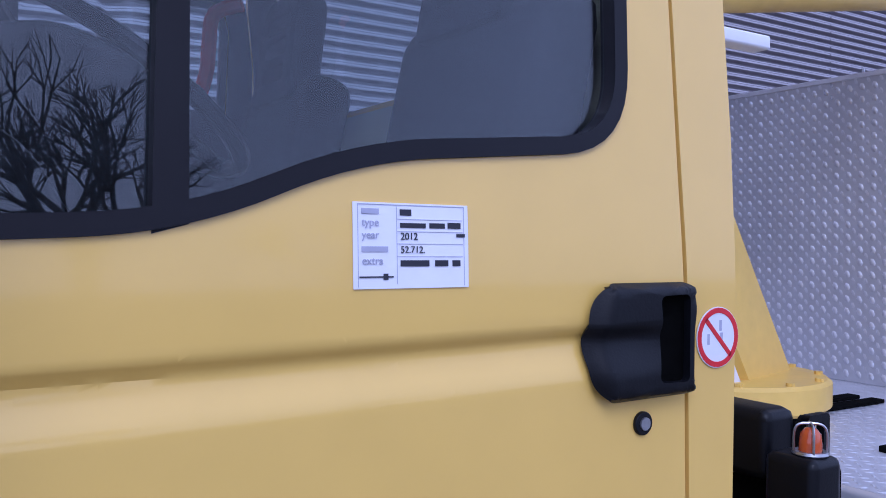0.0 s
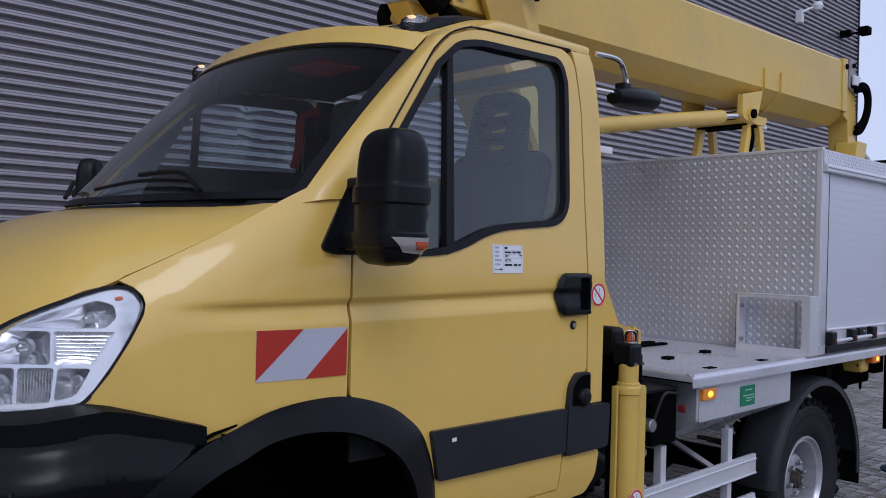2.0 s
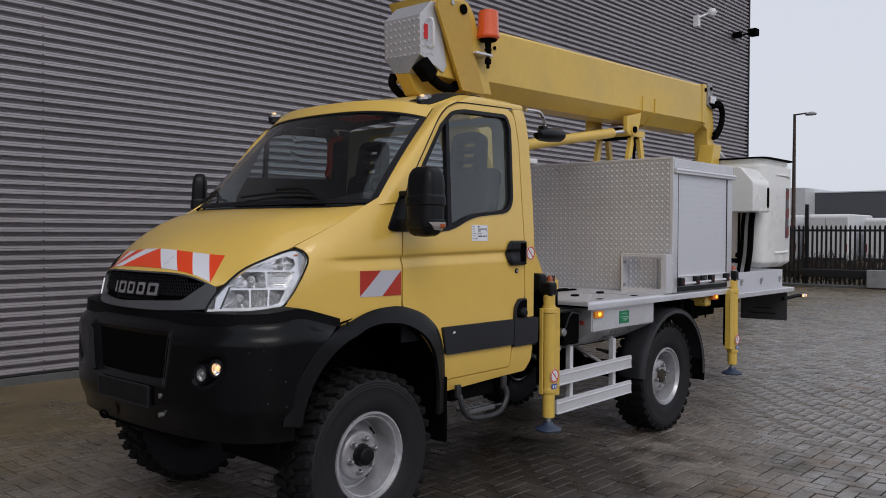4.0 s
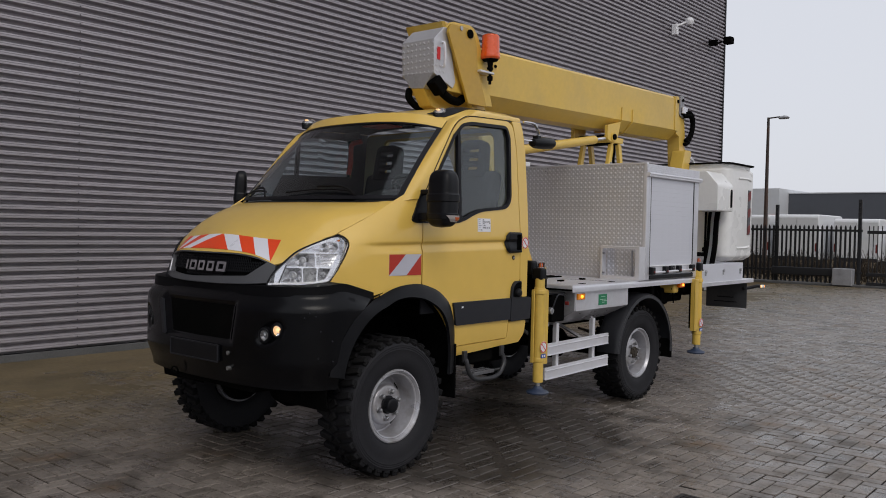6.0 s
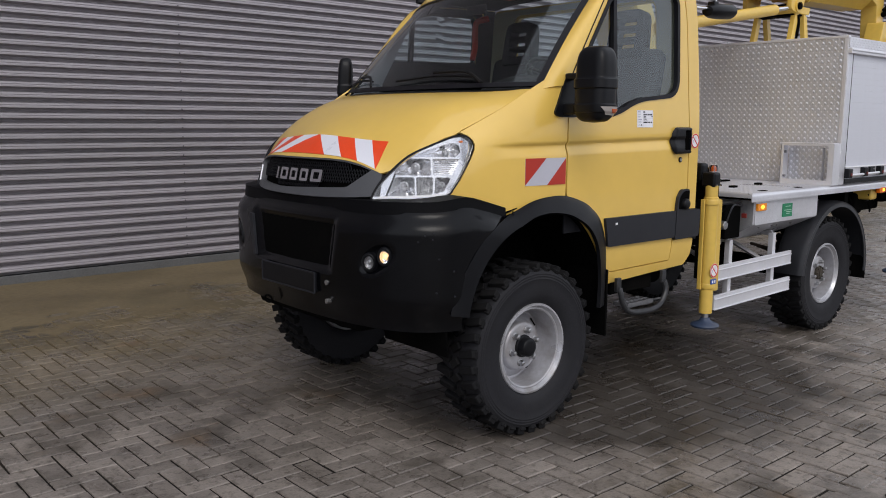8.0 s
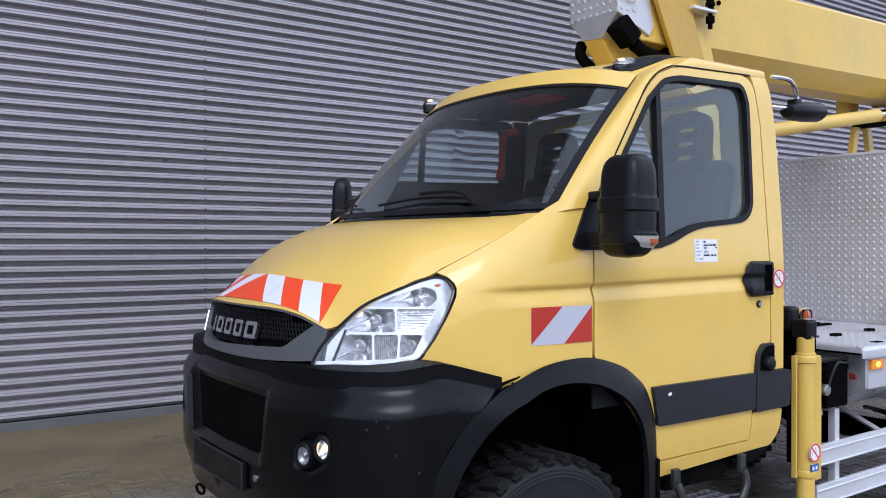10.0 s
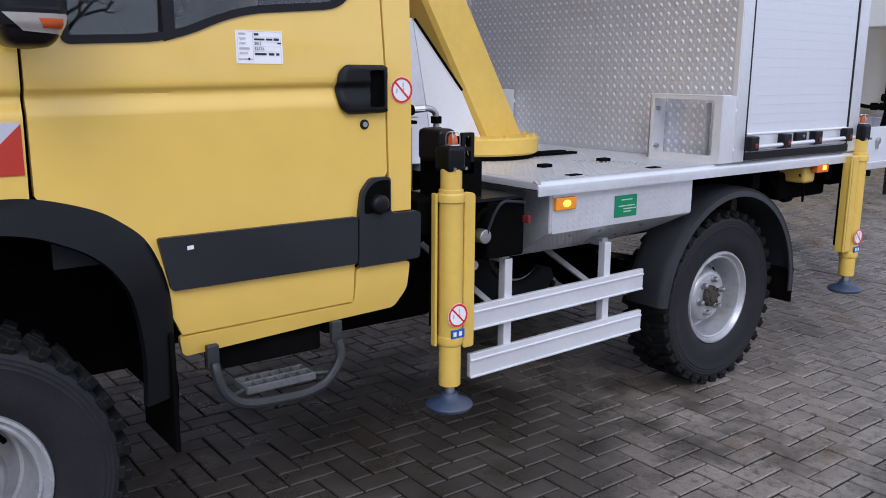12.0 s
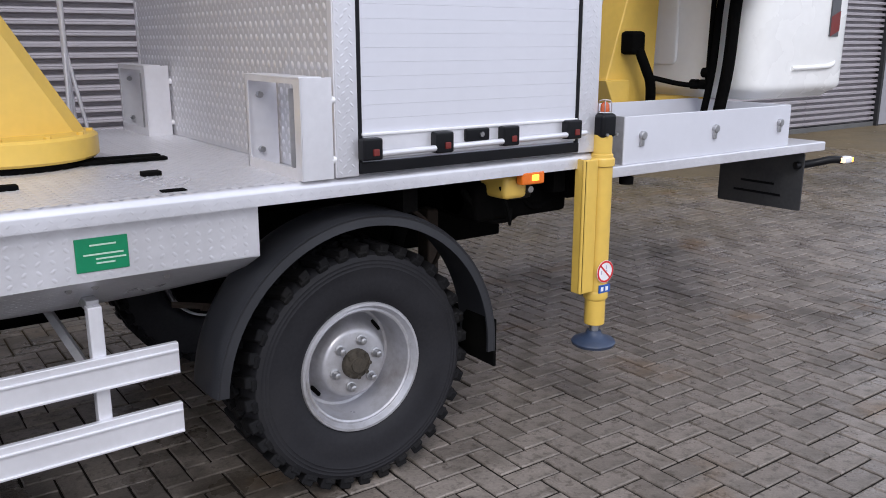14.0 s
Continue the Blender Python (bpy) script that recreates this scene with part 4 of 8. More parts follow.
part("bumper_lip", grid(bumper_lip, len(lip_path) - 1, 5, 0.012, (-1, 0, 0.3)), LIP_BLACK, bumper_ob)
for s in (-1, 1):
    def bumper_side(x, z, s=s):
        v = (z - 0.62) / (soft(BUMP_TOP, x, 0.01) - 0.048 - 0.62)
        r = math.hypot(x - ARCH[0], z - ARCH[1]) - 0.522 if z > 0.61 else 1
        roll = 0.024 * max(0.0, 1 - r / 0.085)
        return (x, s * (soft(BUMP_Y, x, 0.02) - bumper_pull(min(1, max(0, v))) - roll), z)
    wing = [(-0.505, 1.206), (-0.46, 1.210), (-0.42, 1.207), (-0.30, 1.177), (-0.18, 1.143), (-0.10, 1.121)] + [arch_point(0.522, a) for a in range(106, 182, 5)] + [(-0.505, 0.62)]
    part("bumper_wing", sheet(wing, bumper_side, step=0.022, thick=0.03, out=(0, s, 0)), BUMPER_BLACK, bumper_ob)

# centre opening, number plate, lamps and fittings of the bumper
def front(y, z):
    return (lerp_table([(0.0, -0.883), (0.25, -0.875), (0.48, -0.852), (0.68, -0.805)], abs(y)) - 0.004, y, z)


part("air_opening", sheet(rounded([(0.34, 0.892), (-0.34, 0.892), (-0.372, 1.108), (0.372, 1.108)], 0.02), lambda y, z: (front(y, z)[0] + 0.033, y, z), step=0.05, thick=0.003, out=(-1, 0, 0)), UNDER, bumper_ob)
part("opening_vane", sheet(rounded([(0.405, 1.10), (0.445, 1.10), (0.40, 0.87), (0.365, 0.87)], 0.01), lambda y, z: (front(y, z)[0] - 0.006, y, z), step=0.03, thick=0.02, out=(-1, 0, 0)), STRIP_PLASTIC, bumper_ob)
plate = part("number_plate", box(-0.890, -0.86, -0.262, 0.262, 0.752, 0.852, 0.004), BLACK_PLASTIC, bumper_ob, "empty black number plate holder")
part("plate_rim", prism(rounded([(-0.268, 0.746), (0.268, 0.746), (0.268, 0.858), (-0.268, 0.858)], 0.010), "x", -0.894, -0.885, 0.002, holes=(rounded([(-0.260, 0.754), (0.260, 0.754), (0.260, 0.850), (-0.260, 0.850)], 0.008),)), STRIP_PLASTIC, bumper_ob)
for y, z in ((-0.345, 0.815), (-0.345, 0.72)):
    part("bolt", rod((-0.85, y, z), (-0.875, y, z), 0.013, seg=8), STEEL, bumper_ob)
part("towing_eye", lathe([(0.022 + 0.006 * math.cos(a), 0.006 * math.sin(a)) for a in np.linspace(0, 2 * math.pi, 9)[:-1]], pose(-0.875, 0.235, 0.640, 0, 75, 25), 18, closed=True), UNDER, bumper_ob)
part("under_guard", box(-0.79, -0.50, -0.50, 0.50, 0.57, 0.64, 0.03), UNDER, bumper_ob)
for s in (-1, 1):
    for (x, y, lit) in ((-0.790, 0.712, True), (-0.820, 0.628, False)):
        d = Vector((-0.90, 0.42 * s, 0)).normalized()
        q = d.to_track_quat("Z", "Y").to_matrix().to_4x4()
        m = Matrix.Translation(Vector((x, s * y, 0.980 if lit else 0.946)) - d * 0.006) @ q @ Matrix.Diagonal((0.55, 0.66, 0.52, 1))
        lamp = part("fog_lamp", lathe([(0.085, -0.06), (0.070, 0.004), (0.062, 0.012), (0.052, 0.010), (0.046, -0.01), (0.030, -0.03), (0, -0.035)], m, 28), BLACK_PLASTIC, bumper_ob)
        part("lamp_bowl", lathe([(0.046, 0.0), (0.040, -0.018), (0.022, -0.030), (0, -0.033)], m, 24), CHROME if lit else STEEL, lamp)
        part("lamp_bulb", lathe([(0.0, 0.0), (0.015, -0.006), (0.019, -0.018), (0.012, -0.030), (0, -0.032)], m, 12), LIT_WHITE if lit else STEEL, lamp)
        lens = part("lamp_lens", lathe([(0.047, -0.001), (0.04, 0.005), (0.02, 0.009), (0, 0.010), (0, 0.008), (0.02, 0.007), (0.04, 0.003), (0.046, -0.003)], m, 24, closed=True), LENS, lamp)
        lens.visible_shadow = False
    for x, y, z in ((-0.678, 0.880, 1.09), (-0.645, 0.905, 1.10), (-0.65, 0.902, 1.07), (-0.70, 0.855, 1.06), (-0.625, 0.917, 0.98), (-0.635, 0.911, 0.82), (-0.555, 0.950, 0.80), (-0.56, 0.949, 0.92)):
        d = Vector((x + 0.1, s * y * 1.4, 0)).normalized()
        a = Vector((x, s * y, z))
        part("rivet", rod(a - d * 0.012, a + d * 0.006, 0.0045, seg=8), STRIP_PLASTIC, bumper_ob)

# ---- grille ----
def nose(y, z, lift=0.0):
    top = bonnet(nose_x(y) + 0.004, y)[2]
    return (nose_x(y) - 0.035 * (top - z) / 0.15 - lift, y, z)


ys = [i / 20 * 1.16 - 0.58 for i in range(21)]
upper = [(y, bonnet(nose_x(y) + 0.004, y)[2] - 0.004) for y in ys]
lower = [(y, 1.235 + 0.02 * (abs(y) / 0.58) ** 3) for y in reversed(ys)]
def lip_z(y):
    return bonnet(nose_x(y) + 0.004, y)[2] - 0.011


GRILLE_HOLE = rounded([(0.455, 1.285, 0.02), (0.10, 1.268, 0.1), (-0.41, 1.290, 0.02), (-0.525, lip_z(0.525)), (-0.46, lip_z(0.46)), (-0.38, lip_z(0.38)), (-0.28, lip_z(0.28)), (-0.15, lip_z(0.15)), (0.0, lip_z(0)), (0.15, lip_z(0.15)), (0.28, lip_z(0.28)), (0.38, lip_z(0.38)), (0.468, lip_z(0.468))])
grille = part("grille", sheet(upper + lower, lambda y, z: nose(y, z), holes=(GRILLE_HOLE,), step=0.05, thick=0.03, out=(-1, 0, 0)), GREY_PLASTIC, truck, "dark grey plastic grille surround")
part("grille_back", sheet(inset(GRILLE_HOLE, -0.012), lambda y, z: nose(y, z, -0.035), step=0.1, thick=0.004, out=(-1, 0, 0)), UNDER, grille)
mesh = bmesh.new()
for i in range(64):
    y0 = -0.53 + i * 0.016
    for s in (-1, 1):
        for k in range(5):
            z0 = 1.275 + k * 0.034
            a, b = (y0, z0), (y0 + s * 0.016, z0 + 0.034)
            if -0.53 < b[0] < 0.45 and y0 < 0.44 and a[1] > 1.25 + 0.75 * max(0, -0.40 - a[0]) and b[1] < lip_z(b[0]) and a[1] > 1.27 + 0.02 * (a[0] / 0.4) ** 2:
                rod(nose(a[0], a[1], -0.02), nose(b[0], b[1], -0.02), 0.0026, seg=4, bm=mesh, caps=False)
part("grille_mesh", mesh, BLACK_PLASTIC, grille, kind="stuff")
for k, w in enumerate((0.020, 0.078, 0.070, 0.070, 0.084)):
    y = (0.165, 0.090, -0.006, -0.102, -0.204)[k]
    part("badge_block", sheet(rounded([(y - w / 2, 1.308), (y + w / 2, 1.308), (y + w / 2, 1.370), (y - w / 2, 1.370)], 0.010), lambda a, b: nose(a, b, 0.008), holes=() if k == 0 else (rounded([(y - w / 4, 1.322), (y + w / 4, 1.322), (y + w / 4, 1.356), (y - w / 4, 1.356)], 0.006),), step=0.03, thick=0.012, out=(-1, 0, 0)), CHROME, grille)
part("chrome_end", sheet(rounded([(0.472, 1.275), (0.498, 1.275), (0.502, 1.365), (0.478, 1.37)], 0.006), lambda a, b: nose(a, b, 0.008), step=0.04, thick=0.02, out=(-1, 0, 0)), CHROME, grille)

# ---- headlamps ----
LAMP_Y = [(-0.75, 0.545), (-0.70, 0.605), (-0.62, 0.685), (-0.50, 0.772), (-0.445, 0.803), (-0.33, 0.845)]
LAMP = smooth_path([(-0.747, 1.231, 0), (-0.66, 1.235, 0), (-0.59, 1.240, 0), (-0.490, 1.252, 0), (-0.448, 1.268, 0), (-0.395, 1.338, 0), (-0.345, 1.420, 0), (-0.314, 1.483, 0), (-0.312, 1.508, 0), (-0.334, 1.536, 0), (-0.376, 1.546, 0), (-0.439, 1.530, 0), (-0.527, 1.492, 0), (-0.603, 1.448, 0), (-0.660, 1.388, 0), (-0.718, 1.308, 0)], 4, closed=True)
LAMP = [(p.x, p.y) for p in LAMP]


def lamp_skin(s, deep=0.0):
    def f(x, z):
        y = soft(LAMP_Y, x, 0.02) - 0.045 * ((z - 1.24) / 0.3) - deep * 0.8
        return (x + deep * 0.75, s * y, z)
    return f


# outlines of the lamp's chambers: points, depth, material
CHAMBERS = (
    ([(-0.598, 1.442), (-0.408, 1.441), (-0.382, 1.468), (-0.388, 1.500), (-0.425, 1.512), (-0.520, 1.480)], 0.055, LAMP_CHROME),
    ([(-0.668, 1.354), (-0.522, 1.353), (-0.520, 1.435), (-0.610, 1.436), (-0.648, 1.402)], 0.060, LAMP_CHROME),
    ([(-0.690, 1.257), (-0.594, 1.253), (-0.589, 1.346), (-0.660, 1.346)], 0.060, LAMP_CHROME),
    ([(-0.588, 1.254), (-0.524, 1.262), (-0.514, 1.346), (-0.584, 1.346)], 0.020, LAMP_RIBBED),
    ([(-0.518, 1.264), (-0.474, 1.278), (-0.440, 1.344), (-0.508, 1.346)], 0.055, LAMP_CHROME),
    ([(-0.516, 1.353), (-0.436, 1.351), (-0.384, 1.433), (-0.515, 1.435)], 0.012, LAMP_PANEL),
)


def cup(outline, place, deep):
    """A hollow under an outline, rounded towards its floor."""
    c = sum((Vector(p) for p in outline), Vector((0, 0))) / len(outline)
    bm = bmesh.new()
    rings = []
    for k in range(7):
        q = 1 - k / 6.5
        rings.append([bm.verts.new(place(0.016 + deep * (1 - q ** 2.4))(*(c + (Vector(p) - c) * q))) for p in outline])
    for p, q in zip(rings, rings[1:]):
        for i in range(len(outline)):
            bm.faces.new((p[i - 1], p[i], q[i], q[i - 1]))
    bm.faces.new(rings[-1])
    return bm


for s in (-1, 1):
    out = (-0.5, s, 0)
    rims = [rounded(o, 0.010, 4) for o, _, _ in CHAMBERS]
    head = part("headlamp", sheet(inset(LAMP, 0.001), lamp_skin(s, 0.016), holes=[inset(r, 0.0005) for r in rims], step=0.03, thick=0.002, out=out), LAMP_SILVER, truck, "large swept-back clear headlamp")
    for (o, deep, mat), r in zip(CHAMBERS, rims):
        part("reflector_bowl", cup(r, lambda d, s=s: lamp_skin(s, d), deep), mat, head, angle=50)
    part("lamp_back", sheet(inset(LAMP, 0.001), lamp_skin(s, 0.085), step=0.06, thick=0.004, out=out), UNDER, head)
    lens = part("headlamp_lens", sheet(inset(LAMP, 0.004), lamp_skin(s, -0.003), step=0.03, thick=0.004, out=out), LENS, head)
    lens.visible_shadow = False
    part("headlamp_rim", sheet(inset(LAMP, -0.004), lamp_skin(s, -0.001), holes=(inset(LAMP, 0.005),), step=0.05, thick=0.030, out=out), SEAL, head)
    d = Vector((-0.72, 0.68 * s, 0.05)).normalized()
    for x, z, r in ((-0.455, 1.462, 0.013), (-0.585, 1.392, 0.015), (-0.635, 1.300, 0.016), (-0.486, 1.308, 0.010)):
        m = Matrix.Translation(lamp_skin(s, 0.050)(x, z)) @ d.to_track_quat("Z", "Y").to_matrix().to_4x4()
        part("lamp_bulb", lathe([(0, 0.024), (r * 0.6, 0.022), (r, 0.012), (r, -0.006), (r * 1.5, -0.008), (r * 1.5, -0.014), (0, -0.014)], m, 14), STEEL, head)
    for k in range(12):
        x = -0.580 + k * 0.0056
        part("reflector_rib", rod(lamp_skin(s, 0.020)(x, 1.262 + 0.0008 * k), lamp_skin(s, 0.020)(x + 0.004, 1.337), 0.0020, seg=6), LAMP_RIBBED, head)
    for k in range(8):
        z = 1.362 + k * 0.0085
        part("reflector_rib", rod(lamp_skin(s, 0.020)(-0.510, z), lamp_skin(s, 0.020)(-0.440 + 0.0055 * k, z - 0.006 + 0.0008 * k), 0.0016, seg=6), LAMP_SILVER, head)
    part("lamp_slit", sheet([(-0.699, 1.252), (-0.693, 1.252), (-0.655, 1.362), (-0.661, 1.362)], lamp_skin(s, 0.012), step=0.03, thick=0.004, out=out), SEAL, head)
    part("lamp_trim", sheet([(-0.735, 1.240), (-0.48, 1.256), (-0.45, 1.274), (-0.48, 1.266), (-0.72, 1.252)], lamp_skin(s, 0.008), step=0.04, thick=0.008, out=out), WHITE_PLATE, head)
    c = Vector(lamp_skin(s, 0.012)(-0.375, 1.516))
    part("indicator_bulb", lathe([(0, 0.012), (0.008, 0.008), (0.010, 0), (0.008, -0.008), (0, -0.012)], Matrix.Translation(c) @ Matrix.Diagonal((1.1, 0.3, 0.5, 1)), 12), ORANGE_LENS, head)

# ---- red and white marker tape on the bonnet ----
def tape_point(y, up):
    x = nose_x(y) + 0.020 - 0.05 * y * y + 0.120 * up
    p = bonnet(x, y)
    return (p[0] - 0.0015, p[1], p[2] + 0.0025)


bands = [(0.225, 0.0, 0.225, 0.0, RED_ORANGE), (0.225, 0.36, 0.01, 0.175, WHITE_TAPE), (0.36, 0.47, 0.175, 0.315, RED_ORANGE), (0.47, 0.58, 0.315, 0.44, WHITE_TAPE), (0.58, 0.582, 0.44, 0.545, RED_ORANGE)]
for s in (-1, 1):
    for k, (b0, b1, t0, t1, mat) in enumerate(bands):
        if k == 0:
            corners = ((0.0, 0.225), (0.0, 0.01))
        else:
            corners = ((b0, b1), (t0, t1))

        def strip(u, v, s=s, c=corners):
            lo = c[0][0] + (c[0][1] - c[0][0]) * u
            hi = c[1][0] + (c[1][1] - c[1][0]) * u
            return tape_point(s * 0.93 * (lo + (hi - lo) * v), v)
        part("marker_tape", grid(strip, 6, 6, 0.0012, (-0.5, 0, 1)), mat, truck, "red and white reflective marker tape")

# red and white panel on the wing
for s, fn in ((-1, near_side), (1, far_side)):
    x0, x1, z0, z1 = -0.047, 0.240, 1.293, 1.431
    out = (0, s, 0)
    board = part("marker_panel", sheet([(x0, z0), (x1, z0), (x1, z1), (x0, z1)], proud(fn, 0.0020), step=0.03, thick=0.0018, out=out), PANEL_WHITE, truck, "red and white reflective panel")
    part("red_corner", sheet([(x0, z0 + 0.004), (x0 + 0.140, z1), (x0, z1)], proud(fn, 0.0032), step=0.03, thick=0.0012, out=out), RED, board)
    part("red_corner", sheet([(x0 + 0.150, z0), (x1, z0), (x1, z1 - 0.004)], proud(fn, 0.0032), step=0.03, thick=0.0012, out=out), RED, board)

# ---- door handle, lock, paper and sticker ----
HANDLE = rounded([(1.212, 1.428, 0.02), (1.186, 1.452, 0.03), (1.176, 1.51, 0.05), (1.184, 1.562, 0.03), (1.206, 1.588, 0.02), (1.366, 1.588, 0.018), (1.366, 1.432, 0.018)], n=8)
for s, fn, door in ((-1, near_side, door_near), (1, far_side, door_far)):
    out = (0, s, 0)

    def dome(x, z, fn=fn):
        e = min((x - 1.172 - 1.4 * (z - 1.508) ** 2 * 2.2) / 0.030, (z - 1.424) / 0.016, (1.592 - z) / 0.016, (1.372 - x) / 0.010)
        return proud(fn, 0.003 + 0.024 * ease(e) ** 0.7)(x, z)
    hollow = rounded([(1.292, 1.452, 0.012), (1.350, 1.450, 0.010), (1.350, 1.572, 0.010), (1.292, 1.570, 0.012), (1.300, 1.51, 0.03)])
    handle = part("door_handle", sheet(HANDLE, dome, holes=(hollow,), step=0.007, thick=0.012, out=out), BLACK_PLASTIC, door, "black plastic pull handle")
    part("handle_recess", sheet(inset(hollow, -0.014), proud(fn, 0.006), step=0.03, thick=0.008, out=out), UNDER, handle)
    c = Vector(fn(1.285, 1.394))
    lock = part("lock", rod(c + Vector((0, -0.01 * s, 0)), c + Vector((0, 0.006 * s, 0)), 0.0165, seg=20, bevel=0.002), BLACK_PLASTIC, door)
    part("lock_barrel", rod(c, c + Vector((0, 0.0085 * s, 0)), 0.009, seg=14), STEEL, lock)
    cup = part("filler_recess", sheet(rounded([(1.270, 1.095), (1.272, 1.165, 0.04), (1.315, 1.205, 0.04), (1.372, 1.205), (1.372, 1.095)], 0.01), proud(fn, 0.022), step=0.05, thick=0.004, out=out), UNDER, truck)
    c = Vector(fn(1.325, 1.125))
    part("filler_cap", lathe([(0.034, -0.01), (0.034, 0.02), (0.026, 0.028), (0.014, 0.03), (0, 0.03)], Matrix.Translation(c + Vector((0, s * 0.018, 0))) @ Matrix.Rotation(radians(90 if s < 0 else -90), 4, "X"), 18), BLACK_PLASTIC, cup)

for x, z in ((0.655, 1.045),):
    part("strip_label", sheet([(x, z), (x + 0.020, z + 0.002), (x + 0.019, z + 0.014), (x, z + 0.012)], proud(near_side, 0.0205), step=0, thick=0.001), STICKER, door_near)
sheet_paper = part("sale_sheet", sheet([(0.843, 1.587), (0.995, 1.587), (0.995, 1.684), (0.843, 1.684)], proud(near_side, 0.002), step=0.03, thick=0.0015), PAPER, door_near, "white paper form with handwriting")


def on_paper(x, z):
    return Matrix(((1, 0, 0, x), (0, 0, -1, -half_width(x, z) - 0.0030), (0, 1, 0, z), (0, 0, 0, 1)))


PALE_INK = material("pale_print", (0.42, 0.42, 0.52), 0.7)
for words, z in (("type", 1.6575), ("year", 1.6435), ("extra", 1.6145)):
    text("printed_word", words, 0.0125, on_paper(0.853, z), PALE_INK, sheet_paper)
text("written_number", "2012", 0.0115, on_paper(0.902, 1.6425), INK, sheet_paper)
text("written_number", "52.712.", 0.0110, on_paper(0.902, 1.6275), INK, sheet_paper)
for x0, x1, z0, z1, mat in ((0.853, 0.875, 1.671, 1.677, PALE_INK), (0.853, 0.886, 1.6285, 1.6345, PALE_INK), (0.902, 0.917, 1.670, 1.677, INK), (0.902, 0.936, 1.656, 1.6615, INK), (0.941, 0.962, 1.656, 1.662, INK), (0.966, 0.984, 1.656, 1.663, INK), (0.978, 0.990, 1.646, 1.650, INK), (0.902, 0.940, 1.612, 1.619, INK), (0.948, 0.966, 1.612, 1.619, INK), (0.972, 0.983, 1.612, 1.619, INK), (0.850, 0.893, 1.5995, 1.6012, INK), (0.880, 0.886, 1.597, 1.604, INK)):
    part("written_bar", sheet([(x0, z0), (x1, z0), (x1, z1), (x0, z1)], proud(near_side, 0.0030), step=0, thick=0.0006), mat, sheet_paper)
for x0, x1, z0, z1 in ((0.8485, 0.8492, 1.589, 1.682), (0.9885, 0.9892, 1.589, 1.682), (0.8485, 0.9892, 1.6815, 1.6822), (0.8975, 0.8982, 1.592, 1.680), (0.8975, 0.987, 1.6655, 1.6660), (0.8975, 0.987, 1.6515, 1.6520), (0.8975, 0.987, 1.6375, 1.6380), (0.8975, 0.987, 1.6230, 1.6235)):
    part("form_line", sheet([(x0, z0), (x1, z0), (x1, z1), (x0, z1)], proud(near_side, 0.0028), step=0, thick=0.0005), PALE_INK, sheet_paper)


def ban_sticker(c, right, up, r, parent):
    """A round white sticker with a red ring and bar; c lies on the surface."""
    c, right, up = Vector(c), Vector(right).normalized(), Vector(up).normalized()
    n = right.cross(up)
    m = Matrix(((right.x, up.x, n.x, c.x), (right.y, up.y, n.y, c.y), (right.z, up.z, n.z, c.z), (0, 0, 0, 1)))
    st = part("ban_sticker", lathe([(r, 0), (r, 0.0015), (0, 0.0015)], m, 32), STICKER, parent, "round white sticker with red ban ring")
    part("ban_ring", lathe([(r * 0.97, 0.0012), (r * 0.97, 0.0024), (r * 0.80, 0.0024), (r * 0.80, 0.0012)], m, 32), STICKER_RED, st)
    part("ban_bar", box(-r * 0.85, r * 0.85, -r * 0.075, r * 0.075, 0.0012, 0.0024, m=m @ Matrix.Rotation(radians(-45), 4, "Z")), STICKER_RED, st)
    for x, y, w, h in ((-0.45, -0.05, 0.10, 0.22), (0.12, 0.38, 0.10, 0.22), (0.16, 0.02, 0.12, 0.16)):
        part("pictogram_bar", box((x - w * 0.6) * r, (x + w * 0.6) * r, (y - h * 0.8) * r, (y + h * 0.8) * r, 0.0011, 0.0018, m=m), PALE_INK, st)
    return st


c = near_side(1.436, 1.505)
ban_sticker((c[0], c[1] - 0.001, c[2]), (1, 0, 0), (0, 0, 1), 0.045, truck)

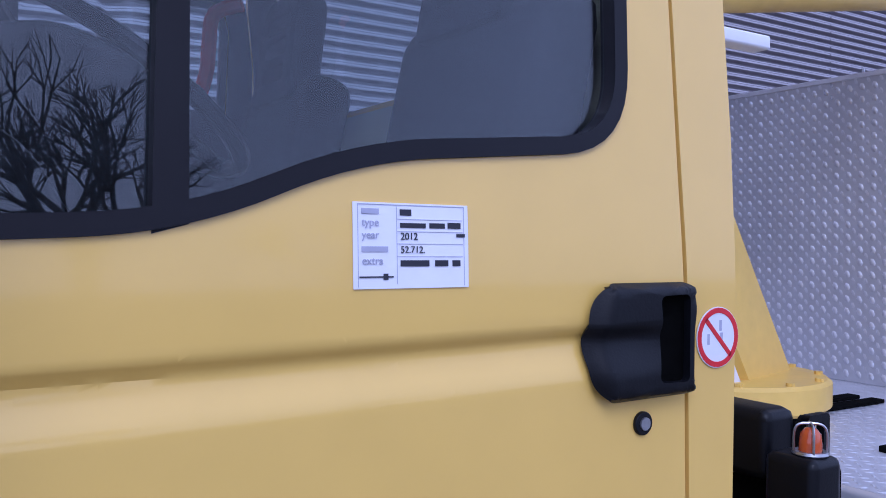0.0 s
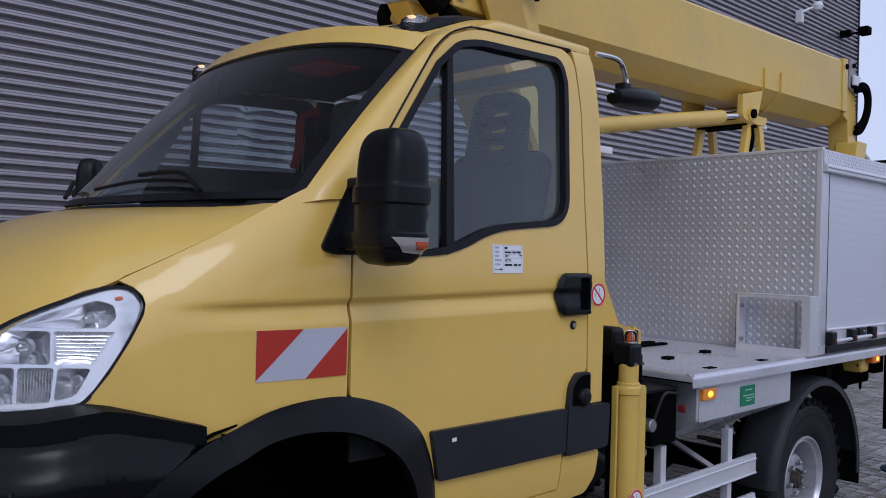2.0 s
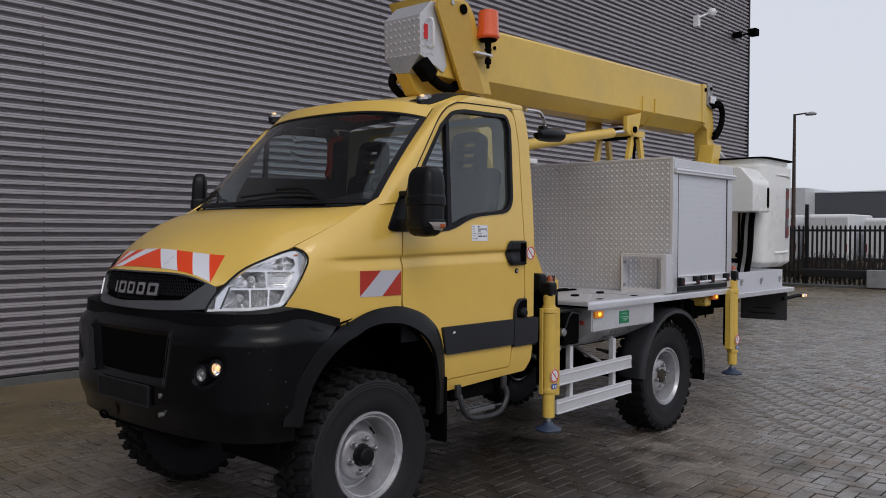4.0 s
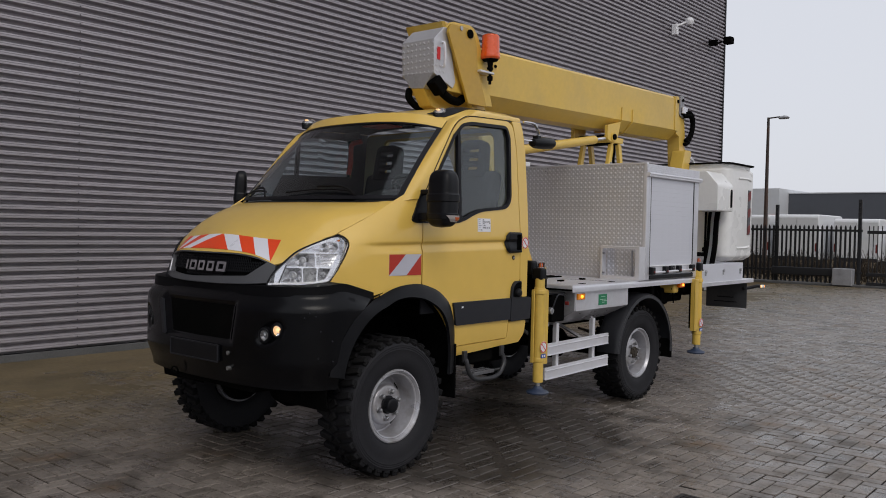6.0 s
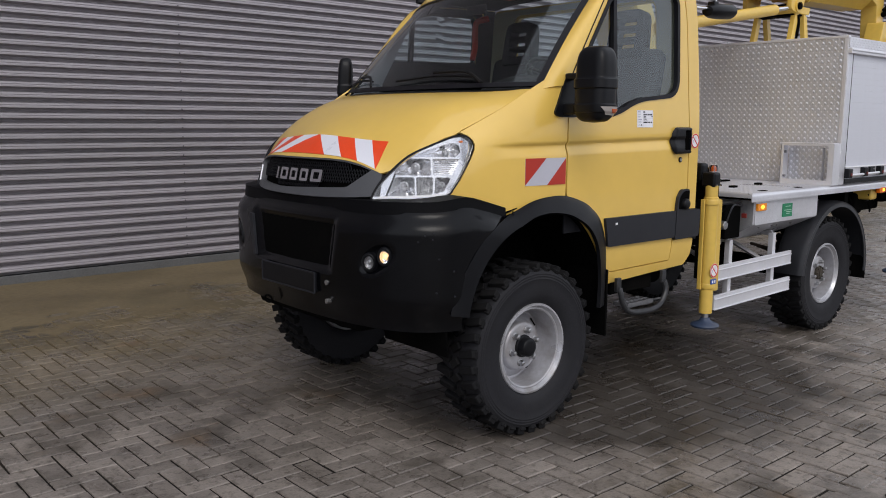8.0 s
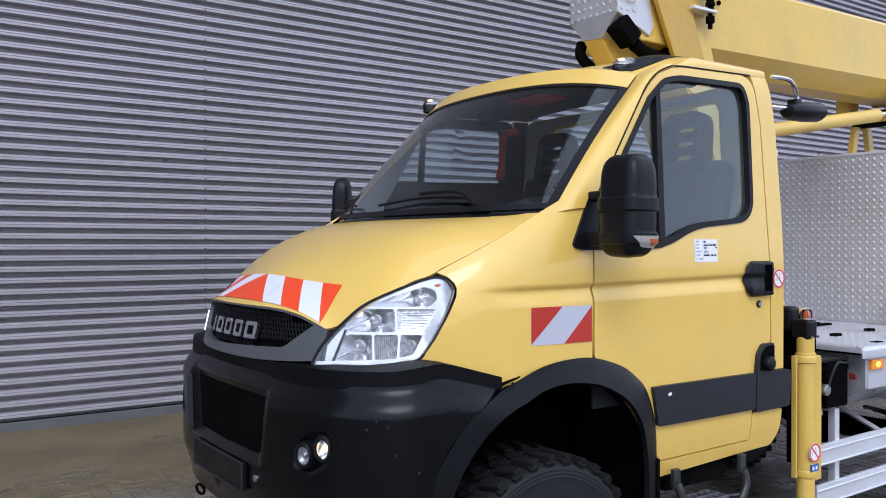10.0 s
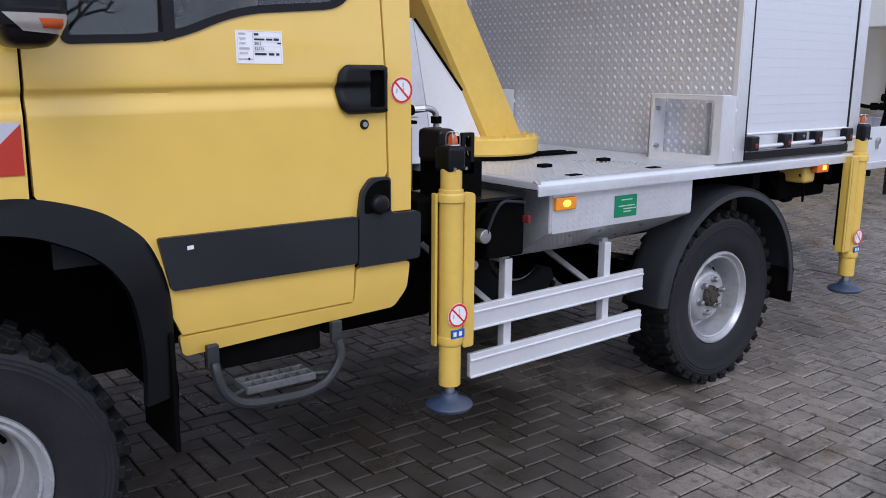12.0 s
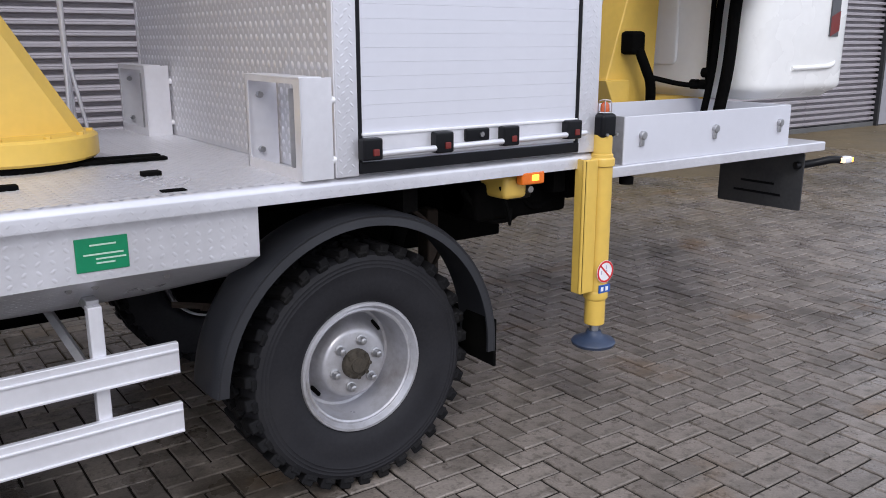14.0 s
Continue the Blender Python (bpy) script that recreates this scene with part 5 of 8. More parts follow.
# ---- mirrors ----
GREY_LENS = material("clear_grey_lens", (0.36, 0.33, 0.31), 0.2, coat=0.6, vary=0.1)
for s in (-1, 1):
    mirror = part("mirror", sheet(rounded([(0.140, 1.655, 0.03), (0.175, 1.72, 0.03), (0.245, 1.855, 0.02), (0.30, 1.86, 0.02), (0.335, 1.70, 0.02), (0.325, 1.640, 0.02), (0.18, 1.640, 0.03)]), proud(near_side if s < 0 else far_side, 0.012), step=0.03, thick=0.03, out=(0, s, 0)), BLACK_PLASTIC, truck, "tall black door mirror with clear indicator")

    def shell(u, v, s=s):
        a = math.pi * (2 * u)
        z = v
        hx, hy = 0.080, 0.099
        k = (1 - abs(2 * z - 1) ** 6) ** 0.34
        dx, dy = math.cos(a), math.sin(a)
        n = (abs(dx) ** 4 + abs(dy) ** 4) ** 0.25
        bulge = 1.0 - 0.10 * z * z - 0.06 * (1 - z)
        ridge = 0.007 * (1 - ease((abs(z - 0.51) - 0.06) / 0.012)) + 0.006 * (1 - ease((abs(z - 0.19) - 0.05) / 0.012))
        hx, hy = hx + ridge, hy + ridge
        px, py = hx * dx / n * k * bulge - 0.02 * (1 - z), hy * dy / n * k * bulge + 0.008 * (1 - z)
        if s > 0:
            px, py = 0.80 * 0.68 * px + 0.60 * py, -0.60 * 0.68 * px + 0.80 * py
        return (0.254 + px, s * (1.10 + py), (1.611 if s < 0 else 1.597) + (0.380 if s < 0 else 0.450) * z)
    part("mirror_housing", grid(shell, 40, 64, 0, (0, 0, 1)), BLACK_PLASTIC, mirror)
    for z, x0, h in ((1.68, 0.20, 0.028), (1.845, 0.238, 0.018)):
        part("mirror_arm", box(x0, 0.285, s * 0.90, s * 1.03, z - h, z + h, 0.010), BLACK_PLASTIC, mirror)

    def clear_lens(u, v, s=s, shell=shell, lift=0.004):
        a = radians(-12 + (120 + 24 * v) * u)
        p = Vector(shell(a / (2 * math.pi), 0.075 + 0.03 * u * (1 - v) + 0.135 * v, s))
        c = Vector((0.245, s * 1.10, p.z))
        return p + (p - c).normalized() * lift
    lens = part("indicator", grid(clear_lens, 12, 5, 0.006, (0.7, s, 0)), GREY_LENS, mirror, "clear indicator lens")
    part("indicator_bulb", grid(lambda u, v, f=clear_lens: f(0.46 + 0.24 * u, 0.25 + 0.5 * v, lift=0.0065), 6, 4, 0.002, (0.7, s, 0)), DARK_ORANGE, mirror)

# ---- roof lamps, wipers, scuttle ----
for s in (-1, 1):
    pod = part("roof_lamp", lathe([(0, 0.030), (0.020, 0.028), (0.038, 0.018), (0.046, 0.0), (0.046, -0.012)], Matrix.Translation((0.645 - 0.050 * s, s * 0.668, 2.447 + 0.001 * s)) @ Matrix.Rotation(radians(-14), 4, "Y") @ Matrix.Diagonal((1.55, 0.80, 1.05, 1)), 20), LENS, truck, "small clear roof marker lamp")
    part("lamp_base", lathe([(0.0, 0.004), (0.042, 0.002), (0.045, -0.010), (0.047, -0.040)], Matrix.Translation((0.663 - 0.050 * s, s * 0.668, 2.437 + 0.001 * s)) @ Matrix.Diagonal((1.75, 0.98, 1, 1)), 20), BLACK_PLASTIC, pod)
    part("lamp_reflector", lathe([(0, 0.022), (0.016, 0.020), (0.030, 0.012), (0.038, 0.001)], Matrix.Translation((0.649 - 0.050 * s, s * 0.668, 2.445 + 0.001 * s)) @ Matrix.Rotation(radians(-14), 4, "Y") @ Matrix.Diagonal((1.5, 0.78, 0.95, 1)), 18), LAMP_PANEL, pod)
    part("lamp_bulb", lathe([(0, 0.010), (0.008, 0.008), (0.014, 0.002), (0.012, -0.004), (0, -0.006)], pose(0.625 - 0.050 * s, s * 0.668, 2.457 + 0.001 * s), 10), LIT_WHITE, pod)

    def cap(u, v, s=s):
        x = 0.615 + 0.46 * u
        p = Vector(roof((x - 0.56) / (1.435 - 0.56), 0.5 + s * (0.385 + 0.075 * v)))
        return p + Vector((0, 0, 0.004 + 0.018 * math.sin(math.pi * min(1, u * 1.2 + 0.08)) ** 0.6 * math.sin(math.pi * min(1, v * 1.1 + 0.05)) ** 0.5 * (1 - 0.6 * u)))
    part("roof_cap", grid(cap, 14, 8, 0.004, (0, 0, 1)), BLACK_PLASTIC, truck)
scuttle = part("scuttle", grid(lambda u, v: Vector((0.058 - 0.226 * (1 - abs(2 * u - 1) ** 2.2) + 0.05 * v - 0.012, (2 * u - 1) * 0.82, 1.768 + 0.012 * v)), 40, 2, 0.01, (0, 0, 1)), BLACK_PLASTIC, truck)
for y0, y1 in ((-0.59, 0.02), (0.26, 0.70)):
    wiper = part("wiper", tube([Vector(screen(0.5 + y0 / 1.72, 0.01)) + Vector((-0.03, 0, 0.02)), Vector(screen(0.5 + (y0 * 0.8 + y1 * 0.2) / 1.72, 0.085)) + Vector((-0.03, 0, 0.03)), Vector(screen(0.5 + (y0 * 0.45 + y1 * 0.55) / 1.72, 0.095)) + Vector((-0.025, 0, 0.025))], 0.008, 6), BLACK_PLASTIC, truck)
    a = [Vector(screen(0.5 + (y0 + (y1 - y0) * k) / 1.72, 0.090 - 0.05 * abs(k - 0.5) * 1.2)) + Vector((-0.012, 0, 0.014)) for k in (0.14, 0.35, 0.6, 0.85, 1.05)]
    part("wiper_blade", tube(a, 0.006, 6), BLACK_PLASTIC, wiper)

# ---- inside the cab ----
PILLAR_TRIM = material("grey_pillar_trim", (0.20, 0.22, 0.26), 0.7, vary=0.15, fine=60)
def lining(u, v):
    p = Vector(roof(0.06 + 0.9 * u, v))
    return p + Vector((0, -0.03 * (2 * v - 1), -0.045))


part("roof_lining", grid(lining, 10, 12, 0.006, (0, 0, -1)), DARK_CLOTH, truck)
for s, fn in ((-1, near_side), (1, far_side)):
    part("door_lining", sheet([(0.30, 1.02), (0.30, 1.62), (0.66, 1.63), (0.85, 1.71), (1.34, 1.75), (1.36, 1.02)], lambda x, z, fn=fn, s=s: (x, fn(x, z)[1] - s * 0.06, z), step=0.1, thick=0.01, out=(0, -s, 0)), DARK_CLOTH, truck)
    part("pillar_lining", grid(lambda u, v, s=s: Vector(screen(0.01 if s < 0 else 0.99, v)).lerp(Vector((0.30 + 0.36 * v, s * 0.86, 1.80 + 0.60 * v)), u) + Vector((0.02, -s * 0.035, -0.01)), 3, 12, 0.004, (0.5, -s, 0)), PILLAR_TRIM, truck)
# added panel: makes the lower far window dark, no such cover is known
part("window_blind", sheet(rounded([(0.36, 1.62), (1.27, 1.72), (1.26, 2.045), (0.42, 2.020)], 0.02), lambda x, z: (x, half_width(x, z) - 0.045, z), step=0.1, thick=0.006, out=(0, -1, 0)), DARK_CLOTH, truck, "added dark panel standing in for darkness low in the far window")
part("back_lining", prism(inset(REAR, 0.015), "x", 1.405, 1.42, holes=(inset(REAR_HOLE, -0.02),)), PALE_TRIM, truck)
part("dash_top", grid(lambda u, v: Vector(screen(0.03 + 0.94 * u, 0.0)).lerp(Vector((0.10, (2 * u - 1) * 0.78, 1.735)), 0.15 + 0.85 * v) + Vector((0, 0, -0.035 * (1 - v))), 24, 4, 0.006, (0, 0, 1)), DASH, truck)
dash = part("dashboard", prism(rounded([(0.02, 1.25), (0.03, 1.74, 0.03), (0.30, 1.775, 0.06), (0.52, 1.76, 0.06), (0.60, 1.62, 0.05), (0.54, 1.20)]), "y", -0.80, 0.80, 0.01), DASH, truck)
wheel_m = Matrix.Translation((0.685, -0.48, 1.862)) @ Matrix.Rotation(radians(34), 4, "Y")
steer = part("steering_wheel", lathe([(0.20 + 0.014 * math.cos(a), 0.014 * math.sin(a)) for a in np.linspace(0, 2 * math.pi, 9)[:-1]], wheel_m, 36, closed=True), BLACK_PLASTIC, truck)
part("steering_hub", lathe([(0.07, -0.02), (0.07, 0.015), (0.05, 0.03), (0, 0.03)], wheel_m, 20), BLACK_PLASTIC, steer)
for a in (10, 130, 250):
    part("steering_spoke", rod(wheel_m @ Vector((0.05 * math.cos(radians(a)), 0.05 * math.sin(radians(a)), 0)), wheel_m @ Vector((0.195 * math.cos(radians(a)), 0.195 * math.sin(radians(a)), 0)), 0.013, seg=8), BLACK_PLASTIC, steer)
part("steering_column", rod(wheel_m @ Vector((0, 0, -0.02)), (0.52, -0.48, 1.60), 0.04, seg=10), BLACK_PLASTIC, steer)
part("instrument_hood", prism(rounded([(0.18, 1.72), (0.30, 1.82, 0.05), (0.46, 1.868, 0.05), (0.57, 1.888, 0.03), (0.66, 1.855, 0.03), (0.705, 1.79, 0.03), (0.66, 1.55)]), "y", -0.74, -0.22, 0.02), DASH, dash)
for y, w in ((-0.50, 0.25), (0.435, 0.26)):
    seat = part("seat", box(0.72, 1.22, y - w, y + w, 1.05, 1.43, 0.06, seg=3), DARK_CLOTH, truck, "dark cloth cab seat")
    back_m = Matrix.Translation((1.20, y, 1.415)) @ Matrix.Rotation(radians(12), 4, "Y")
    part("backrest", box(-0.07, 0.06, -w, w, 0.0, 0.66, 0.055, m=back_m, seg=3), DARK_CLOTH, seat)
    head_m = Matrix.Translation((1.20, y, 1.415)) @ Matrix.Rotation(radians(8), 4, "Y")
    frame_out = rounded([(-0.145, 0.60), (0.145, 0.60), (0.125, 0.90, 0.07), (-0.125, 0.90, 0.07)], 0.03)
    slots = [rounded([(-0.075, z), (0.075, z), (0.072, z + 0.038), (-0.072, z + 0.038)], 0.012) for z in (0.66, 0.73, 0.80)]
    part("headrest", prism(frame_out, "x", -0.045, 0.045, 0.012, m=head_m, holes=slots), DARK_CLOTH, seat)
# a red windscreen reflection, put in as a tube inside the cab
part("red_strap", tube([(1.27, 0.74, 2.36), (1.20, 0.79, 2.33), (1.185, 0.79, 2.24), (1.175, 0.78, 2.15), (1.15, 0.78, 2.06)], 0.022, 6), VIVID_RED, truck, "red tube standing in for a red reflection in the windscreen")
part("red_label", box(0.66, 0.84, -0.16, 0.10, 2.382, 2.392, 0.003), VIVID_RED, truck)
part("rear_view_mirror", box(0.55, 0.57, 0.02, 0.20, 2.27, 2.33, 0.01), BLACK_PLASTIC, truck)

# ---- cab step and flaps ----
TREAD_STEEL = material("dull_step_grating", (0.16, 0.16, 0.17), 0.5, 0.4, vary=0.3, scale=12, dirt=(0.05, 0.045, 0.04), dirt_amount=0.5)
STEP_GREY = material("worn_grey_tube", (0.035, 0.036, 0.040), 0.5, 0.3, vary=0.3, scale=10, dirt=(0.03, 0.03, 0.03), dirt_amount=0.5)
for s in (-1, 1):
    step = part("cab_step", tube([(0.724, s * 0.935, 0.675), (0.726, s * 0.945, 0.645), (0.742, s * 0.95, 0.590), (0.780, s * 0.952, 0.545), (0.840, s * 0.952, 0.522), (0.940, s * 0.952, 0.514), (1.030, s * 0.952, 0.514), (1.105, s * 0.952, 0.536), (1.155, s * 0.95, 0.590), (1.168, s * 0.945, 0.630), (1.160, s * 0.935, 0.670)], 0.017, 10), STEP_GREY, truck, "tubular step hung under the cab door")
    for k in range(3):
        y = 0.915 - 0.050 * k
        part("tread_bar", box(0.835, 1.085, s * y - 0.004, s * y + 0.004, 0.540, 0.566, 0.002), TREAD_STEEL, step)
    for k in range(7):
        x = 0.837 + k * 0.0405
        part("tread_rung", box(x - 0.004, x + 0.004, min(s * 0.815, s * 0.912), max(s * 0.815, s * 0.912), 0.542, 0.564, 0.002), TREAD_STEEL, step)
    part("tread_bearer", tube([(0.775, s * 0.945, 0.560), (0.83, s * 0.90, 0.552), (1.09, s * 0.90, 0.552), (1.125, s * 0.945, 0.565)], 0.010, 6, smooth=False), STEP_GREY, step)
    for x in (0.722, 1.162):
        part("step_bracket", box(x - 0.020, x + 0.020, s * 0.925 - 0.012, s * 0.925 + 0.012, 0.655, 0.735, 0.005), STEP_GREY, step)
    part("step_back", box(0.74, 1.14, s * 0.80, s * 0.86, 0.62, 0.75, 0.01), UNDER, step)
    part("mud_flap", box(0.585, 0.600, s * 0.66, s * 0.95, 0.42, 0.80, 0.003), UNDER, truck)


# ---- platform behind the cab ----
def lozenges(place, u0, u1, v0, v1, pu, pv, size=0.012, high=0.0016, fat=0.36, shift=0.5, alike=False):
    """Raised tear-shaped bars in rows, leaning left and right by turns or all alike; place(u, v, h) lays them on a surface."""
    bm = bmesh.new()
    nv = int((v1 - v0) / pv)
    nu = int((u1 - u0) / pu)
    for j in range(nv + 1):
        for i in range(nu + 1):
            u, v = u0 + (i + (shift if j % 2 else 0)) * pu, v0 + j * pv
            if u > u1:
                continue
            a = radians(64) if alike else radians(45 if (i + j) % 2 else -45)
            c, s = math.cos(a), math.sin(a)
            pts = []
            for scale, h in ((1.0, 0.0), (0.55, high)):
                for k in range(6):
                    x = size * scale * math.cos(k * math.pi / 3)
                    y = size * scale * fat * math.sin(k * math.pi / 3) * 1.12
                    pts.append(bm.verts.new(place(u + x * c - y * s, v + x * s + y * c, h)))
            for k in range(6):
                bm.faces.new((pts[k], pts[(k + 1) % 6], pts[6 + (k + 1) % 6], pts[6 + k]))
            bm.faces.new(pts[6:])
    return bm


DECK_Z = 1.158
deck = part("deck", prism([(2.035, -0.972), (4.455, -0.972), (4.455, 0.972), (2.035, 0.972)], "z", DECK_Z - 0.012, DECK_Z), ALU_PLATE, truck, "bright aluminium tread plate deck")
FOLD = [(-0.971, 0.0), (-0.982, -0.002), (-0.992, -0.008), (-0.999, -0.016), (-1.003, -0.024), (-1.003, -0.060), (-0.998, -0.060), (-0.997, -0.026), (-0.985, -0.012), (-0.971, -0.012)]
for s in (-1, 1):
    part("deck_edge", prism([(-s * y, DECK_Z + z) for y, z in FOLD], "x", 2.020, 4.455), ALU_PLATE, deck, angle=60)
part("deck_front_edge", prism([(2.036, DECK_Z), (2.028, DECK_Z - 0.004), (2.020, DECK_Z - 0.012), (2.018, DECK_Z - 0.034), (2.026, DECK_Z - 0.034), (2.036, DECK_Z - 0.012)], "y", -0.998, 0.998), ALU_PLATE, deck)
part("deck_end_edge", box(4.440, 4.458, -0.99, 0.99, DECK_Z - 0.052, DECK_Z - 0.002, 0.003), ALU, deck)
part("tread_pattern", lozenges(lambda u, v, h: (u, v, DECK_Z + h), 2.05, 3.26, -0.98, 0.98, 0.034, 0.020), ALU_PLATE, deck, kind="stuff")
part("edge_pattern", lozenges(lambda u, v, h: (u, -1.003 - h, v), 2.05, 4.44, DECK_Z - 0.054, DECK_Z - 0.028, 0.034, 0.017, 0.009, 0.0004), ALU_PLATE, deck, kind="stuff")
for x, y, w, h in ((2.395, -0.645, 0.030, 0.015), (2.285, -0.930, 0.036, 0.004), (2.820, -0.605, 0.030, 0.015), (2.785, -0.930, 0.036, 0.004)):
    part("lashing_slot", box(x - w, x + w, y - 0.020, y + 0.020, DECK_Z - 0.002, DECK_Z + h, 0.003), UNDER, deck)
for x in (2.3, 2.9, 3.6, 4.3):
    part("cross_member", box(x - 0.03, x + 0.03, -0.93, 0.93, 1.00, DECK_Z - 0.014), UNDER, deck)

skirt = part("side_skirt", prism(rounded([(2.13, 0.935), (3.02, 0.943), (3.02, 1.108), (2.13, 1.108)], 0.004), "y", -0.972, -0.962), ALU_PLATE, truck, "aluminium tread plate skirt with lamp and green sign")
part("skirt_pattern", lozenges(lambda u, v, h: (u, -0.972 - h, v), 2.15, 3.0, 0.955, 1.10, 0.036, 0.026, 0.011, 0.0006, 0.5, 0.0), ALU_PLATE, skirt, kind="stuff")


def tank(u, v):
    x = 2.125 + 0.90 * u
    prof = [(-0.965, 1.10), (-0.963, 0.936), (-0.74, 0.805 + 0.05 * max(0, u - 0.6)), (-0.45, 0.80 + 0.05 * max(0, u - 0.6)), (-0.45, 1.10)]
    k = v * (len(prof) - 1)
    i = min(int(k), len(prof) - 2)
    t = k - i
    return (x, prof[i][0] + (prof[i + 1][0] - prof[i][0]) * t, prof[i][1] + (prof[i + 1][1] - prof[i][1]) * t)


hung = part("under_box", grid(tank, 6, 16, 0.004, (0, -1, -1)), ALU_PLATE, truck, "dull aluminium box slung under the deck")
part("slope_pattern", lozenges(lambda u, v, h: (u, -0.963 + 0.223 * v - 0.5 * h, 0.936 - 0.131 * v - 0.86 * h + 0.05 * max(0, (u - 2.665) / 0.9) * v), 2.14, 3.01, 0.05, 0.97, 0.024, 0.052, 0.008, 0.0005), ALU_PLATE, hung, kind="stuff")
part("box_end", prism([(-0.962, 1.10), (-0.962, 0.936), (-0.74, 0.805), (-0.45, 0.80), (-0.45, 1.10)], "x", 2.118, 2.126), ALU_DULL, truck)
lampo = part("side_marker", box(2.133, 2.248, -0.990, -0.970, 1.030, 1.082, 0.005), AMBER_LENS, skirt, "lit amber marker lamp")
part("marker_glow", lathe([(0.020, 0.0), (0.016, 0.0035), (0.0, 0.0045)], Matrix.Translation((2.192, -0.9895, 1.057)) @ Matrix.Rotation(radians(90), 4, "X") @ Matrix.Diagonal((1.15, 0.75, 1, 1)), 16), LIT_AMBER, lampo)
sign = part("green_sign", box(2.494, 2.634, -0.9765, -0.9715, 0.966, 1.060, 0.002), GREEN, skirt, "small green notice with lines of print")
for z, a, b in ((1.040, 2.532, 2.602), (1.014, 2.514, 2.620), (1.001, 2.546, 2.626), (0.989, 2.546, 2.596)):
    part("print_bar", box(a, b, -0.9778, -0.9760, z - 0.0022, z + 0.0022), PALE_GREEN, sign)
for x in (2.30, 2.48, 2.55, 2.75):
    part("bolt", rod((x, -0.90, 0.912), (x, -0.915, 0.904), 0.010, seg=6), STEEL, skirt)

# side guard
guard = part("side_guard", prism(rounded([(1.755, 0.592), (2.767, 0.608), (2.767, 0.700), (1.755, 0.688)], 0.005), "y", -0.925, -0.905, 0.003), ALU, truck, "two aluminium side guard rails")
part("guard_rail", prism(rounded([(1.755, 0.398), (2.767, 0.414), (2.767, 0.506), (1.755, 0.494)], 0.005), "y", -0.925, -0.905, 0.003), ALU, guard)
for z0, z1 in ((0.600, 0.616), (0.668, 0.682), (0.406, 0.422), (0.474, 0.488)):
    part("rail_lip", box(1.757, 2.765, -0.931, -0.923, z0 - 0.004, z0 + 0.004, 0.002, m=Matrix.Translation((2.26, 0, z0)) @ Matrix.Rotation(radians(-0.85), 4, "Y") @ Matrix.Translation((-2.26, 0, -z0))), ALU, guard)
for x in (1.965, 2.545):
    part("guard_post", box(x - 0.020, x + 0.020, -0.905, -0.865, 0.44, 0.845, 0.004), ALU, guard)
    part("guard_arm", box(x - 0.018, x + 0.018, -0.885, -0.40, 0.825, 0.860, 0.004), ALU_DULL, guard)
    part("guard_strut", rod((x - 0.015, -0.88, 0.62), (x - 0.10, -0.45, 0.84), 0.016, seg=4), ALU_DULL, guard)

# rear mudguards
for s in (-1, 1):
    def mud(u, v, s=s):
        a = radians(176 - 180 * u)
        r = 0.546 + 0.012 * (1 - abs(2 * v - 1) ** 6)
        return (3.405 + r * math.cos(a), s * (0.755 + 0.22 * v), 0.465 + r * 1.01 * math.sin(a))
    mg = part("mudguard", grid(mud, 40, 10, 0.008, (0, 0, 1)), GUARD_PLASTIC, truck, "dark plastic rear mudguard")

    def lip(u, v, s=s):
        a = radians(176 - 180 * u)
        r = 0.512 + 0.036 * v
        return (3.405 + r * math.cos(a), s * (0.975 - 0.004 * v), 0.465 + r * 1.01 * math.sin(a))
    part("mudguard_lip", grid(lip, 40, 2, 0.008, (0, s, 0)), GUARD_PLASTIC, mg)
    part("rear_flap", box(3.948, 3.962, s * 0.70, s * 0.97, 0.36, 0.55, 0.004), UNDER, mg)


